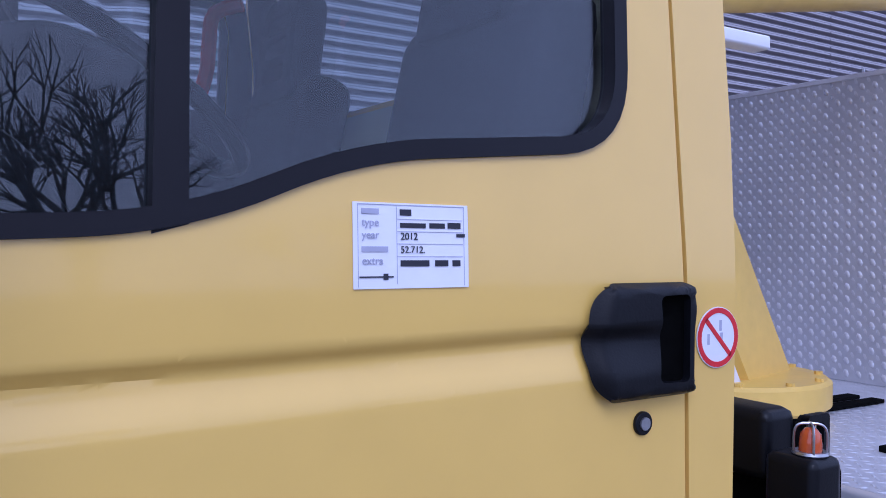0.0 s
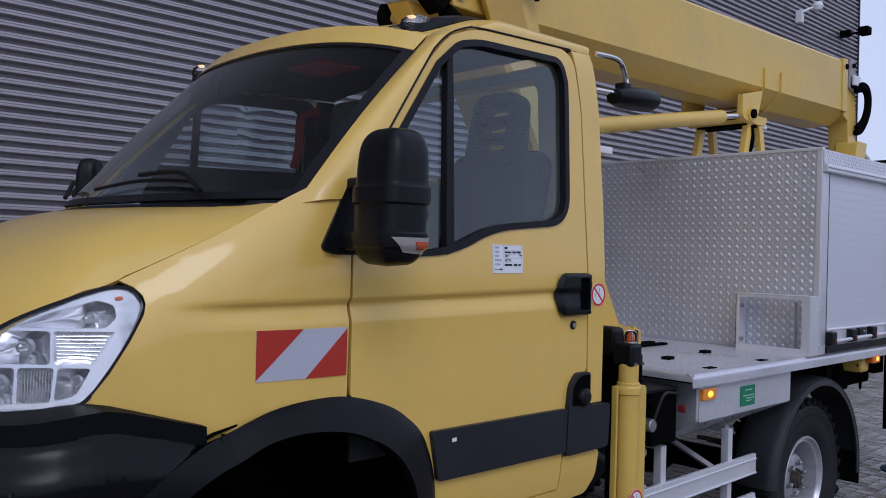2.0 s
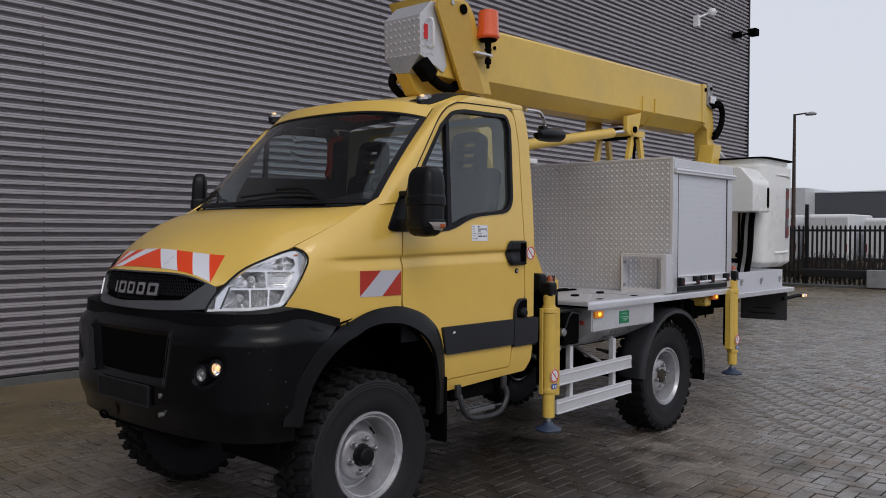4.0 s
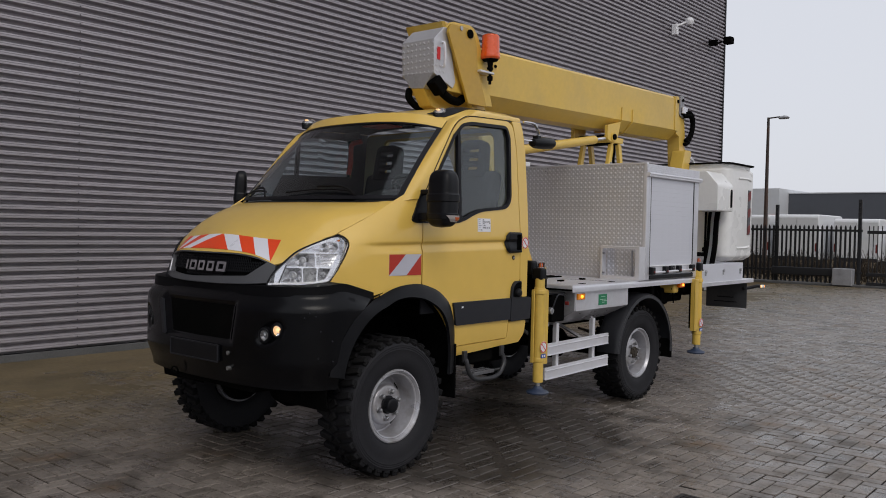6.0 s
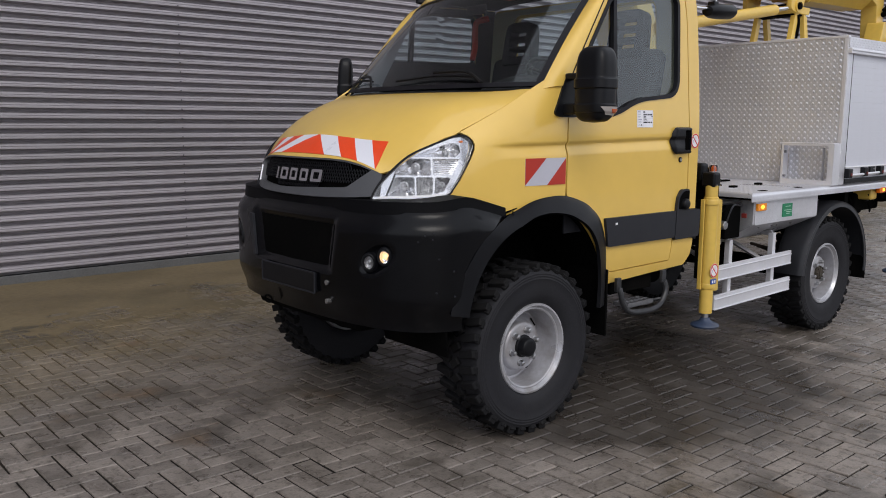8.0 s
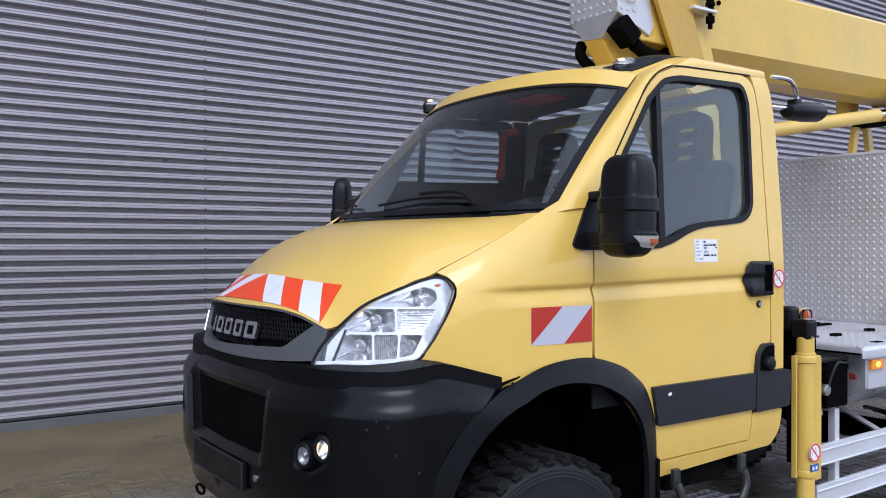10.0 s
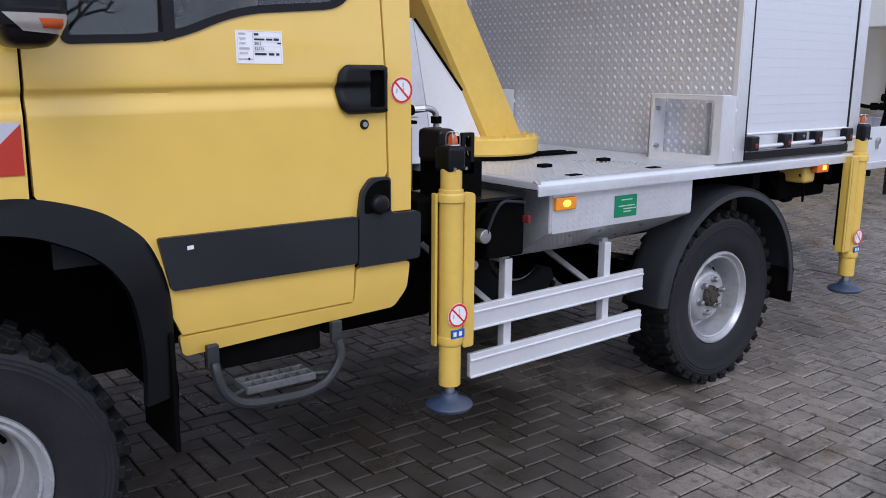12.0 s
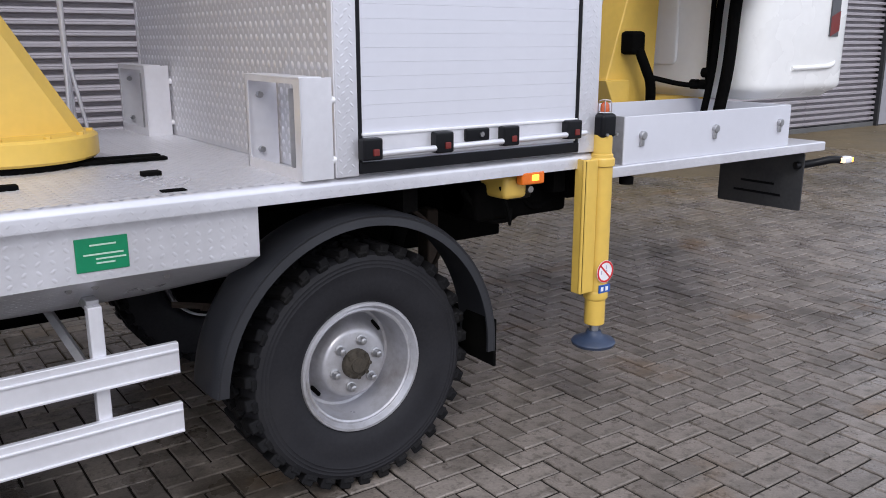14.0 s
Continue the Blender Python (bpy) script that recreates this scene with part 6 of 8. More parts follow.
# ---- outriggers ----
def outrigger(x, y, back, up=0.0):
    """A hydraulic leg, drawn up; back is the side on which its plate stands."""
    leg = part("outrigger", rod((x, y, 0.555), (x, y, 1.15), 0.046, seg=24, bevel=0.004), YELLOW_STEEL, truck, "yellow hydraulic outrigger leg with blue foot")
    part("leg_collar", lathe([(0.046, 0), (0.053, 0.004), (0.053, 0.030), (0.046, 0.036)], pose(x, y, 1.10), 24), YELLOW_STEEL, leg)
    part("leg_collar", lathe([(0.046, 0), (0.050, 0.004), (0.050, 0.03), (0.046, 0.034)], pose(x, y, 0.56), 24), YELLOW_STEEL, leg)
    part("leg_rod", rod((x, y, 0.395 + up), (x, y, 0.56 + up * 0.3), 0.042, seg=24, bevel=0.003), YELLOW_STEEL, leg)
    part("leg_neck", rod((x, y, 1.13), (x, y, 1.225), 0.040, seg=24, bevel=0.003), YELLOW_STEEL, leg)
    part("leg_pin", rod((x, y, 0.34 + up), (x, y, 0.40 + up), 0.020, seg=12), STEEL, leg)
    part("leg_foot", lathe([(0.0, 0.052), (0.030, 0.050), (0.034, 0.034), (0.055, 0.022), (0.086, 0.010), (0.091, 0.002), (0.086, -0.010), (0.0, -0.012)], pose(x, y, 0.315 + up), 28), BLUE, leg, "blue steel foot plate")
    if back > 0:
        part("leg_plate", prism(rounded([(x + 0.048, 0.535, 0.012), (x + 0.100, 0.535, 0.012), (x + 0.100, 1.128, 0.014), (x + 0.048, 1.138, 0.014)]), "y", y - 0.022, y - 0.008, 0.004), YELLOW_STEEL, leg)
        part("leg_plate_side", box(x + 0.086, x + 0.099, y - 0.010, y + 0.05, 0.54, 1.125, 0.004), YELLOW_STEEL, leg)
        part("leg_channel", box(x - 0.066, x - 0.054, y + 0.006, y + 0.034, 0.555, 1.135, 0.004), YELLOW_STEEL, leg)
    else:
        part("leg_plate", box(x - 0.125, x - 0.050, y - 0.035, y - 0.020, 0.600, 1.135, 0.006), YELLOW_STEEL, leg)
        part("leg_plate_side", box(x - 0.122, x - 0.110, y - 0.035, y + 0.02, 0.600, 1.135, 0.004), YELLOW_STEEL, leg)
    part("leg_back", box(x - 0.05, x + 0.07, y + 0.035, y + 0.07, 0.62, 1.13, 0.005), UNDER, leg)
    cap = part("leg_cap", box(x - 0.039, x + 0.039, y - 0.040, y + 0.055, 1.212, 1.306, 0.016, seg=3), BLACK_PLASTIC, leg)
    for dx in (-0.018, 0.034):
        part("cap_bolt", rod((x + dx, y - 0.038, 1.226), (x + dx, y - 0.047, 1.226), 0.006, seg=8), STEEL, cap)
    c = Vector((x + 0.002, y - 0.005, 1.305))
    part("leg_lamp", lathe([(0.0, 0.045), (0.009, 0.043), (0.016, 0.034), (0.018, 0.018), (0.018, 0.0)], Matrix.Translation(c), 16), DARK_ORANGE, leg, "small orange flashing lamp in a wire guard")
    for a in range(4):
        d = Vector((math.cos(radians(90 * a + 45)), math.sin(radians(90 * a + 45)), 0))
        part("lamp_guard", tube([c + d * 0.025, c + d * 0.025 + Vector((0, 0, 0.036)), c + d * 0.017 + Vector((0, 0, 0.049)), c + Vector((0, 0, 0.051))], 0.0022, 6, n=3), STEEL, leg)
    part("lamp_ring", lathe([(0.026, 0), (0.029, 0.003), (0.026, 0.007), (0.019, 0.007), (0.019, 0)], Matrix.Translation(c), 18), STEEL, leg)
    st = ban_sticker((x, y - 0.0475, 0.680), (1, 0, 0), (0, 0, 1), 0.046, leg)
    bs = part("blue_sticker", box(x - 0.028, x + 0.032, y - 0.0490, y - 0.042, 0.592, 0.625, 0.001), STICKER_BLUE, leg, "small blue and white sticker")
    for dx in (-0.014, 0.012):
        part("sticker_mark", box(x + dx - 0.007, x + dx + 0.007, y - 0.0500, y - 0.0485, 0.600, 0.617), STICKER, bs)
    part("outrigger_beam", box(x - 0.07, x + 0.07, y + 0.11, 0.35, 0.96, 1.10, 0.01), UNDER, leg)
    return leg


outrigger(1.655, -0.925, 1)
outrigger(4.445, -1.010, -1, 0.055)

# hydraulics between the cab and the deck
valve = part("valve_block", box(1.70, 1.86, -0.86, -0.66, 0.94, 1.245, 0.012), UNDER, truck, "black hydraulic valve block with levers and hoses")
part("valve_cover", box(1.66, 1.745, -0.845, -0.70, 1.235, 1.36, 0.02), BLACK_PLASTIC, valve)
part("lever_frame", prism(rounded([(1.755, 1.19), (1.815, 1.19), (1.815, 1.345), (1.755, 1.345)], 0.008), "y", -0.86, -0.845, holes=(rounded([(1.772, 1.205), (1.798, 1.205), (1.798, 1.275), (1.772, 1.275)], 0.004), rounded([(1.772, 1.29), (1.798, 1.29), (1.798, 1.33), (1.772, 1.33)], 0.004))), BLACK_PLASTIC, valve)
part("side_box", box(1.83, 2.02, -0.93, -0.55, 0.86, 1.085, 0.01), UNDER, valve)
part("valve_top", prism([(1.70, -0.93), (2.02, -0.93), (2.02, -0.50), (1.70, -0.60)], "z", 1.088, 1.10), BLACK_PLASTIC, valve)
part("hose", tube([(1.815, -0.945, 0.97), (1.845, -0.955, 1.05), (1.885, -0.955, 1.085), (1.95, -0.95, 1.080), (2.01, -0.94, 1.072)], 0.006, 6), STRIP_PLASTIC, valve)
part("hose", tube([(1.79, -0.87, 0.90), (1.80, -0.90, 1.02), (1.85, -0.92, 1.06), (1.95, -0.92, 1.04)], 0.010, 6), UNDER, valve)
part("coupling", rod((1.806, -0.950, 0.957), (1.806, -0.90, 0.957), 0.028, seg=16, bevel=0.004), STEEL, valve)
part("coupling", rod((1.76, -0.94, 0.85), (1.76, -0.88, 0.85), 0.018, seg=10), STEEL, valve)
for x in (1.995,):
    part("red_connector", box(x - 0.007, x + 0.007, -0.985, -0.95, 0.995, 1.025, 0.003), DARK_RED, valve)
for k in range(5):
    y = -0.84 + 0.035 * k
    part("hose", tube([(1.735, y, 1.24), (1.75 + 0.01 * k, y, 1.30), (1.80, y + 0.02, 1.325 - 0.01 * k), (1.86, y + 0.05, 1.24), (1.90, y + 0.08, 1.11)], 0.011, 6), UNDER, valve)
    part("fitting", rod((1.735, y, 1.225), (1.735, y, 1.255), 0.014, seg=6), STEEL, valve)
for z in (0.62, 0.70, 0.78):
    part("hose", tube([(1.74, -0.90, z + 0.1), (1.73, -0.915, z), (1.76, -0.90, z - 0.09), (1.86, -0.80, z - 0.10)], 0.010, 6), UNDER, valve)
oil = part("oil_tank", box(1.52, 1.755, -0.55, -0.05, 1.05, 1.362, 0.02), ALU_DULL, truck, "grey oil tank behind the cab")
part("tank_lid", box(1.51, 1.765, -0.56, -0.04, 1.362, 1.376, 0.004), UNDER, oil)
part("tank_strap", box(1.51, 1.770, -0.56, -0.04, 1.386, 1.394, 0.003), ALU, oil)
part("tank_cap", rod((1.655, -0.555, 1.140), (1.655, -0.600, 1.140), 0.028, seg=14, bevel=0.004), VIVID_RED, oil)
part("cap_collar", rod((1.620, -0.552, 1.168), (1.620, -0.590, 1.168), 0.020, seg=12, bevel=0.003), CHROME, oil)
part("tank_sticker", box(1.595, 1.660, -0.5535, -0.548, 1.195, 1.232), STICKER_BLUE, oil)
part("pipe", tube([(1.50, -0.585, 1.405), (1.62, -0.585, 1.412), (1.72, -0.585, 1.420)], 0.022, 8), UNDER, oil)
part("pipe_sleeve", rod((1.70, -0.585, 1.420), (1.775, -0.585, 1.424), 0.016, seg=10), CHROME, oil)
part("pipe_bend", tube([(1.77, -0.585, 1.423), (1.805, -0.585, 1.423), (1.830, -0.585, 1.410), (1.838, -0.585, 1.385), (1.840, -0.585, 1.33)], 0.013, 8), STEEL, oil)
for z in (1.335, 1.378):
    part("pipe_nut", rod((1.839, -0.585, z - 0.014), (1.839, -0.585, z + 0.014), 0.024, seg=6), UNDER, oil)

# ---- tool box with roller shutter ----
X0, X1, TOP = 3.28, 4.42, 2.250
chest = part("tool_box", box(X0, X1, -0.985, 1.0, DECK_Z, TOP, 0.004), TREAD, truck, "aluminium tread plate tool box with roller shutter")
part("front_pattern", lozenges(lambda u, v, h: (X0 - h, u, v), -0.949, 0.98, 1.1885, TOP - 0.012, 0.047, 0.0445, 0.0150, 0.0036, 0.62, 0.0, True), ALU_PLATE, chest, kind="stuff")
part("front_pattern", lozenges(lambda u, v, h: (X0 - h, u, v), -0.9255, 0.98, 1.2107, TOP - 0.012, 0.047, 0.0445, 0.0125, 0.0012, 0.45, 0.0, True), ALU_PLATE, chest, kind="stuff")
for y in (-1.0, 0.985):
    part("corner_trim", box(X0 - 0.004, X0 + 0.030, y, y + 0.030, DECK_Z, TOP, 0.003), ALU, chest)
part("top_trim", box(X0 - 0.006, X0 + 0.03, -1.0, 1.0, TOP - 0.006, TOP + 0.012, 0.003), ALU, chest)
part("side_post", box(X0, X0 + 0.078, -1.004, -0.985, DECK_Z, 2.13, 0.003), ALU_PLATE, chest)
part("side_post", box(4.322, X1, -1.004, -0.985, DECK_Z, 2.13, 0.003), ALU_PLATE, chest)
part("post_pattern", lozenges(lambda u, v, h: (u, -1.004 - h, v), X0 + 0.012, X0 + 0.07, DECK_Z + 0.015, 2.12, 0.030, 0.019, 0.010, 0.0008), ALU_PLATE, chest, kind="stuff")
part("post_pattern", lozenges(lambda u, v, h: (u, -1.004 - h, v), 4.334, X1 - 0.012, DECK_Z + 0.015, 2.12, 0.030, 0.019, 0.010, 0.0008), ALU_PLATE, chest, kind="stuff")
part("header", box(X0, X1, -1.008, -0.985, 2.175, TOP, 0.003), ALU_PLATE, chest)
part("header_pattern", lozenges(lambda u, v, h: (u, -1.008 - h, v), X0 + 0.012, X1 - 0.012, 2.185, 2.24, 0.026, 0.017, 0.010, 0.0016), ALU_PLATE, chest, kind="stuff")
part("header_lip", box(X0 - 0.002, X1 + 0.03, -1.030, -0.985, 2.128, 2.172, 0.006), ALU, chest)
part("header_drip", box(X0, X1 + 0.03, -1.036, -1.02, 2.150, 2.162, 0.003), ALU, chest)
shutter = part("roller_shutter", box(3.374, 4.306, -0.994, -0.985, 1.200, 2.13), ALU_PAINT, chest, "closed silver roller shutter")
n = 19
z0, z1 = 1.292, 2.13
slat = finish(prism(rounded([(-0.9976, 0.0002), (-0.9930, 0.0), (-0.9930, (z1 - z0) / n), (-0.9976, (z1 - z0) / n - 0.0002)], 0.0002, 2), "x", 3.374, 4.306), "slat", ALU_PAINT, 10)
for i in range(n):
    ob = new("slat", slat)
    ob.parent = shutter
    ob.location = (0, 0, z0 + i * (z1 - z0) / n)
part("bottom_rail", box(3.374, 4.306, -1.004, -0.992, 1.206, 1.288, 0.004), ALU, shutter)
part("rail_edge", box(3.370, 4.310, -1.010, -0.996, 1.283, 1.293, 0.003), WHITE_PLATE, shutter)
part("side_channel", box(3.358, 3.374, -1.002, -0.985, 1.17, 2.13, 0.003), BLACK_PLASTIC, chest)
part("side_channel", box(4.306, 4.322, -1.002, -0.985, 1.17, 2.13, 0.003), BLACK_PLASTIC, chest)
part("threshold", box(3.36, 4.32, -1.010, -0.985, 1.164, 1.200, 0.004), BLACK_PLASTIC, chest)
part("lock_bar", rod((3.372, -1.028, 1.226), (4.335, -1.028, 1.238), 0.0105, seg=10), ALU, shutter, "long bright lock bar with black and red clamps")
for x in (3.392, 3.672, 3.962, 4.270):
    z = 1.226 + (x - 3.372) * 0.0125
    cl = part("bar_clamp", box(x - 0.036, x + 0.036, -1.040, -0.996, z - 0.018, z + 0.052, 0.007), BLACK_PLASTIC, shutter)
    part("red_tab", box(x - 0.002, x + 0.020, -1.045, -1.036, z - 0.004, z + 0.018, 0.003), DARK_RED, cl)
part("shutter_lock", box(3.775, 3.875, -1.022, -0.996, 1.240, 1.284, 0.006), BLACK_PLASTIC, shutter)
part("lock_barrel", rod((3.838, -1.02, 1.263), (3.838, -1.028, 1.263), 0.009, seg=10), STEEL, shutter)
for ys, ye in ((-1.003, -0.592), (0.54, 0.95)):
    # a folded sheet: end plate, framed front and inner plate, bolted to the box
    br = part("lamp_bracket", prism([(3.163, DECK_Z), (3.268, DECK_Z), (3.268, 1.470), (3.163, 1.466)], "y", ys, ys + 0.004), ALU, chest, "open aluminium guard bracket on the deck")
    window = [(ys + 0.042, DECK_Z + 0.035), (ye - 0.022, DECK_Z + 0.035), (ye - 0.022, 1.450), (ys + 0.042, 1.450)]
    part("bracket_front", prism([(ys, DECK_Z), (ye, DECK_Z), (ye, 1.468), (ys, 1.468)], "x", 3.160, 3.164, holes=(rounded(window, 0.012),)), ALU, br)
    part("bracket_side", box(3.160, 3.272, ye - 0.004, ye, DECK_Z, 1.466), ALU, br)
    part("bracket_fold", box(3.1655, 3.20, ys + 0.085, ys + 0.089, DECK_Z + 0.02, 1.435), ALU_DULL, br)
    part("bracket_top", box(3.158, 3.235, ys + 0.001, ye, 1.466, 1.472, 0.002), ALU, br)
    for z in (1.215, 1.400):
        part("bolt", rod((3.262, ys + 0.012, z), (3.283, ys + 0.012, z), 0.013, seg=10, bevel=0.003), STICKER, br)
        part("bolt", rod((3.205, ye - 0.004, z), (3.205, ye - 0.022, z), 0.011, seg=8), STEEL, br)
mast = part("rail_mast", rod((2.92, 0.92, DECK_Z), (2.92, 0.92, 2.28), 0.014, seg=10), ALU, truck)
for dx, dy in ((0.07, 0.0), (-0.02, -0.05), (0.03, 0.05)):
    part("mast_stay", rod((2.92 + dx, 0.92 + dy, DECK_Z), (2.92, 0.92, 1.56), 0.009, seg=8), ALU, mast)
for y in (-0.6, 0.0, 0.6):
    part("box_roof_stud", rod((3.30, y, TOP), (3.30, y, TOP + 0.03), 0.006, seg=6), STEEL, chest)

# under the rear of the deck
lamp2 = part("under_marker", box(4.045, 4.155, -1.005, -0.965, 1.058, 1.108, 0.008), ORANGE_LENS, truck, "lit amber marker under the deck edge")
part("marker_glow", box(4.09, 4.125, -1.008, -0.99, 1.072, 1.096, 0.004), LIT_AMBER, lamp2)
part("yellow_casting", box(4.0, 4.11, -0.96, -0.80, 1.0, 1.09, 0.02), YELLOW_STEEL, truck)
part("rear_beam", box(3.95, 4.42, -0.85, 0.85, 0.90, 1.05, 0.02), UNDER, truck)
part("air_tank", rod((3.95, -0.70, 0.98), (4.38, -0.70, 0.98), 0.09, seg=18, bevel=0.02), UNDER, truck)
part("cable", tube([(4.0, -0.93, 1.05), (4.03, -0.94, 0.96), (4.05, -0.93, 0.90), (4.06, -0.92, 0.96)], 0.006, 6), UNDER, truck)

for k, (x, y, z) in enumerate(((4.02, -0.80, 0.93), (4.12, -0.74, 0.90), (4.24, -0.82, 0.95))):
    part("rear_hose", tube([(x - 0.10, y, z + 0.10), (x - 0.02, y - 0.03, z - 0.01), (x + 0.10, y - 0.02, z - 0.03 + 0.02 * k), (x + 0.20, y + 0.04, z + 0.09)], 0.013, 6), UNDER, truck)
part("rear_valve", box(4.10, 4.20, -0.88, -0.78, 0.98, 1.06, 0.01), BLACK_PLASTIC, truck)
part("valve_plug", rod((4.17, -0.885, 1.02), (4.17, -0.91, 1.02), 0.014, seg=8), STEEL, truck)
part("spring_shackle", box(3.90, 3.955, -0.60, -0.52, 0.64, 0.92, 0.01), SPRING, truck)
part("brake_line", tube([(3.72, -0.72, 0.98), (3.80, -0.75, 0.90), (3.86, -0.74, 0.80), (3.84, -0.70, 0.70)], 0.009, 6), SPRING, truck)

# ---- rear deck, tray and tail ----
rear = part("rear_deck", prism([(4.50, -0.985), (6.07, -0.985), (6.07, 0.985), (4.50, 0.985)], "z", 1.072, 1.084, 0.003), ALU_PLATE, truck, "lower aluminium deck behind the tool box")
part("deck_edge", box(4.50, 6.07, -0.988, -0.972, 1.040, 1.082, 0.003), ALU_PLATE, rear)
part("edge_pattern", lozenges(lambda u, v, h: (u, -0.988 - h, v), 4.52, 6.05, 1.047, 1.076, 0.032, 0.015, 0.009, 0.0005), ALU_PLATE, rear, kind="stuff")
tray = part("tray", box(4.61, 5.765, -0.972, -0.964, 1.084, 1.280, 0.003), ALU_PAINT, rear, "open grey metal tray with three hooks")
part("tray_end", box(4.61, 4.618, -0.966, -0.42, 1.084, 1.280, 0.003), ALU_DULL, tray)
part("tray_end", box(5.757, 5.765, -0.966, -0.42, 1.084, 1.280, 0.003), ALU_PAINT, tray)
part("tray_back", box(4.61, 5.765, -0.428, -0.42, 1.084, 1.285, 0.003), ALU_PAINT, tray)
part("tray_floor", box(4.62, 5.755, -0.965, -0.428, 1.085, 1.093), ALU_DULL, tray)
for x in (4.715, 5.190, 5.675):
    hk = part("tray_hook", rod((x, -0.970, 1.200), (x, -0.990, 1.200), 0.018, seg=12, bevel=0.003), STEEL, tray)
    part("hook_tail", box(x - 0.014, x + 0.008, -0.984, -0.972, 1.155, 1.195, 0.004, m=Matrix.Identity(4)), STEEL, hk)
flap = part("tail_flap", prism(rounded([(-0.955, 0.735), (-0.46, 0.728), (-0.46, 1.03), (-0.955, 1.03)], 0.012), "x", 5.948, 5.956), FLAP_RUBBER, truck)
for z, a, b in ((0.855, -0.80, -0.60), (0.800, -0.84, -0.56)):
    part("flap_slot", box(5.9455, 5.949, a, b, z - 0.006, z + 0.006), BLACK_PLASTIC, flap)
arm = part("tail_arm", tube([(5.93, -0.92, 0.965), (6.02, -0.96, 0.975), (6.09, -1.02, 0.995), (6.14, -1.05, 0.99)], 0.020, 8), BLACK_PLASTIC, truck, "rubber arm with a lit marker lamp")
part("tail_lamp", box(6.12, 6.19, -1.075, -1.03, 0.975, 1.01, 0.010), STICKER, arm)
part("tail_glow", box(6.112, 6.13, -1.072, -1.035, 0.98, 1.005, 0.004), LIT_WHITE, arm)
part("tail_amber", box(6.185, 6.202, -1.072, -1.035, 0.98, 1.005, 0.004), LIT_AMBER, arm)
part("tail_stud", rod((4.66, -0.95, 1.0), (4.66, -0.95, 1.03), 0.03, seg=10), UNDER, truck)

# ---- turret and boom ----
turret = part("turret", lathe([(0.0, 0.0), (0.300, 0.0), (0.312, 0.010), (0.312, 0.075), (0.300, 0.085), (0.0, 0.085)], pose(2.48, -0.06, DECK_Z + 0.022), 64), YELLOW_STEEL, truck, "slanted yellow turret column on a round flange")
part("slew_ring", lathe([(0.0, 0.0), (0.29, 0.0), (0.29, 0.03), (0.0, 0.03)], pose(2.48, -0.06, DECK_Z), 48), UNDER, turret)
for y in (-0.26, -0.18):
    part("slew_strip", box(2.60, 2.98, y - 0.022, y + 0.022, DECK_Z + 0.002, DECK_Z + 0.014, 0.003), UNDER, turret)


def column(u, v):
    """u round the section, v up."""
    z = DECK_Z + 0.10 + v * (3.28 - DECK_Z - 0.10)
    back_x = 2.755 - 0.58 * (z - 1.25)
    front_x = 2.41 - 0.58 * (z - 1.25)
    w = 0.215
    ring = [(back_x, -w * 0.45), (back_x - 0.05, -w * 0.70), (front_x + 0.02, -w), (front_x, -w + 0.02), (front_x, w - 0.02), (front_x + 0.02, w), (back_x - 0.05, w * 0.70), (back_x, w * 0.45)]
    k = u * len(ring)
    i = int(k) % len(ring)
    a, b = Vector(ring[i]), Vector(ring[(i + 1) % len(ring)])
    p = a.lerp(b, k - int(k))
    return (p.x, p.y, z)


part("column", grid(column, 8, 24, 0, (0, -1, 0)), YELLOW_STEEL, turret, angle=20)
part("column_top", prism(rounded([(1.22, 3.20, 0.03), (1.30, 3.285, 0.04), (1.58, 3.30, 0.06), (1.66, 3.22, 0.04), (1.87, 2.66), (1.55, 2.66)]), "y", -0.245, -0.215, 0.004), YELLOW_STEEL, turret)
part("column_top", prism(rounded([(1.40, 3.10, 0.03), (1.44, 3.18, 0.04), (1.58, 3.20, 0.06), (1.66, 3.14, 0.04), (1.87, 2.66), (1.55, 2.66)]), "y", 0.215, 0.245, 0.004), YELLOW_STEEL, turret)
part("pivot_pin", rod((1.485, -0.302, 3.210), (1.485, 0.302, 3.210), 0.036, seg=18), UNDER, turret)
part("pivot_pin", rod((1.37, -0.300, 3.235), (1.37, -0.28, 3.235), 0.018, seg=14), STEEL, turret)
part("white_cover", prism([(2.100, DECK_Z + 0.002), (2.052, 1.42), (1.978, 1.795), (2.255, 1.480), (2.395, 1.225), (2.38, DECK_Z + 0.002)], "y", -0.225, 0.225), WHITE_PLATE, turret, "white sheet cover under the column")
part("cover_edge", prism([(1.975, DECK_Z + 0.002), (1.948, 1.42), (1.935, 1.80), (1.976, 1.797), (2.050, 1.42), (2.098, DECK_Z + 0.002)], "y", -0.223, 0.223), ALU_PLATE, turret)
part("cover_pattern", lozenges(lambda u, v, h: (u + 0.075 * max(0, 1.55 - v) / 0.4, -0.223 - h, v), 1.955, 2.01, 1.20, 1.72, 0.026, 0.026, 0.010, 0.0006), ALU_PLATE, turret, kind="stuff")
part("cover_seam", tube([(1.985, -0.228, 1.795), (2.255, -0.228, 1.486)], 0.006, 6, smooth=False), UNDER, turret)
part("grey_mast", box(1.870, 1.945, -0.22, 0.25, 1.30, 1.80, 0.004), ALU_DULL, turret)
part("mast_foot", box(1.885, 1.940, -0.21, 0.24, 1.06, 1.30, 0.004), UNDER, turret)
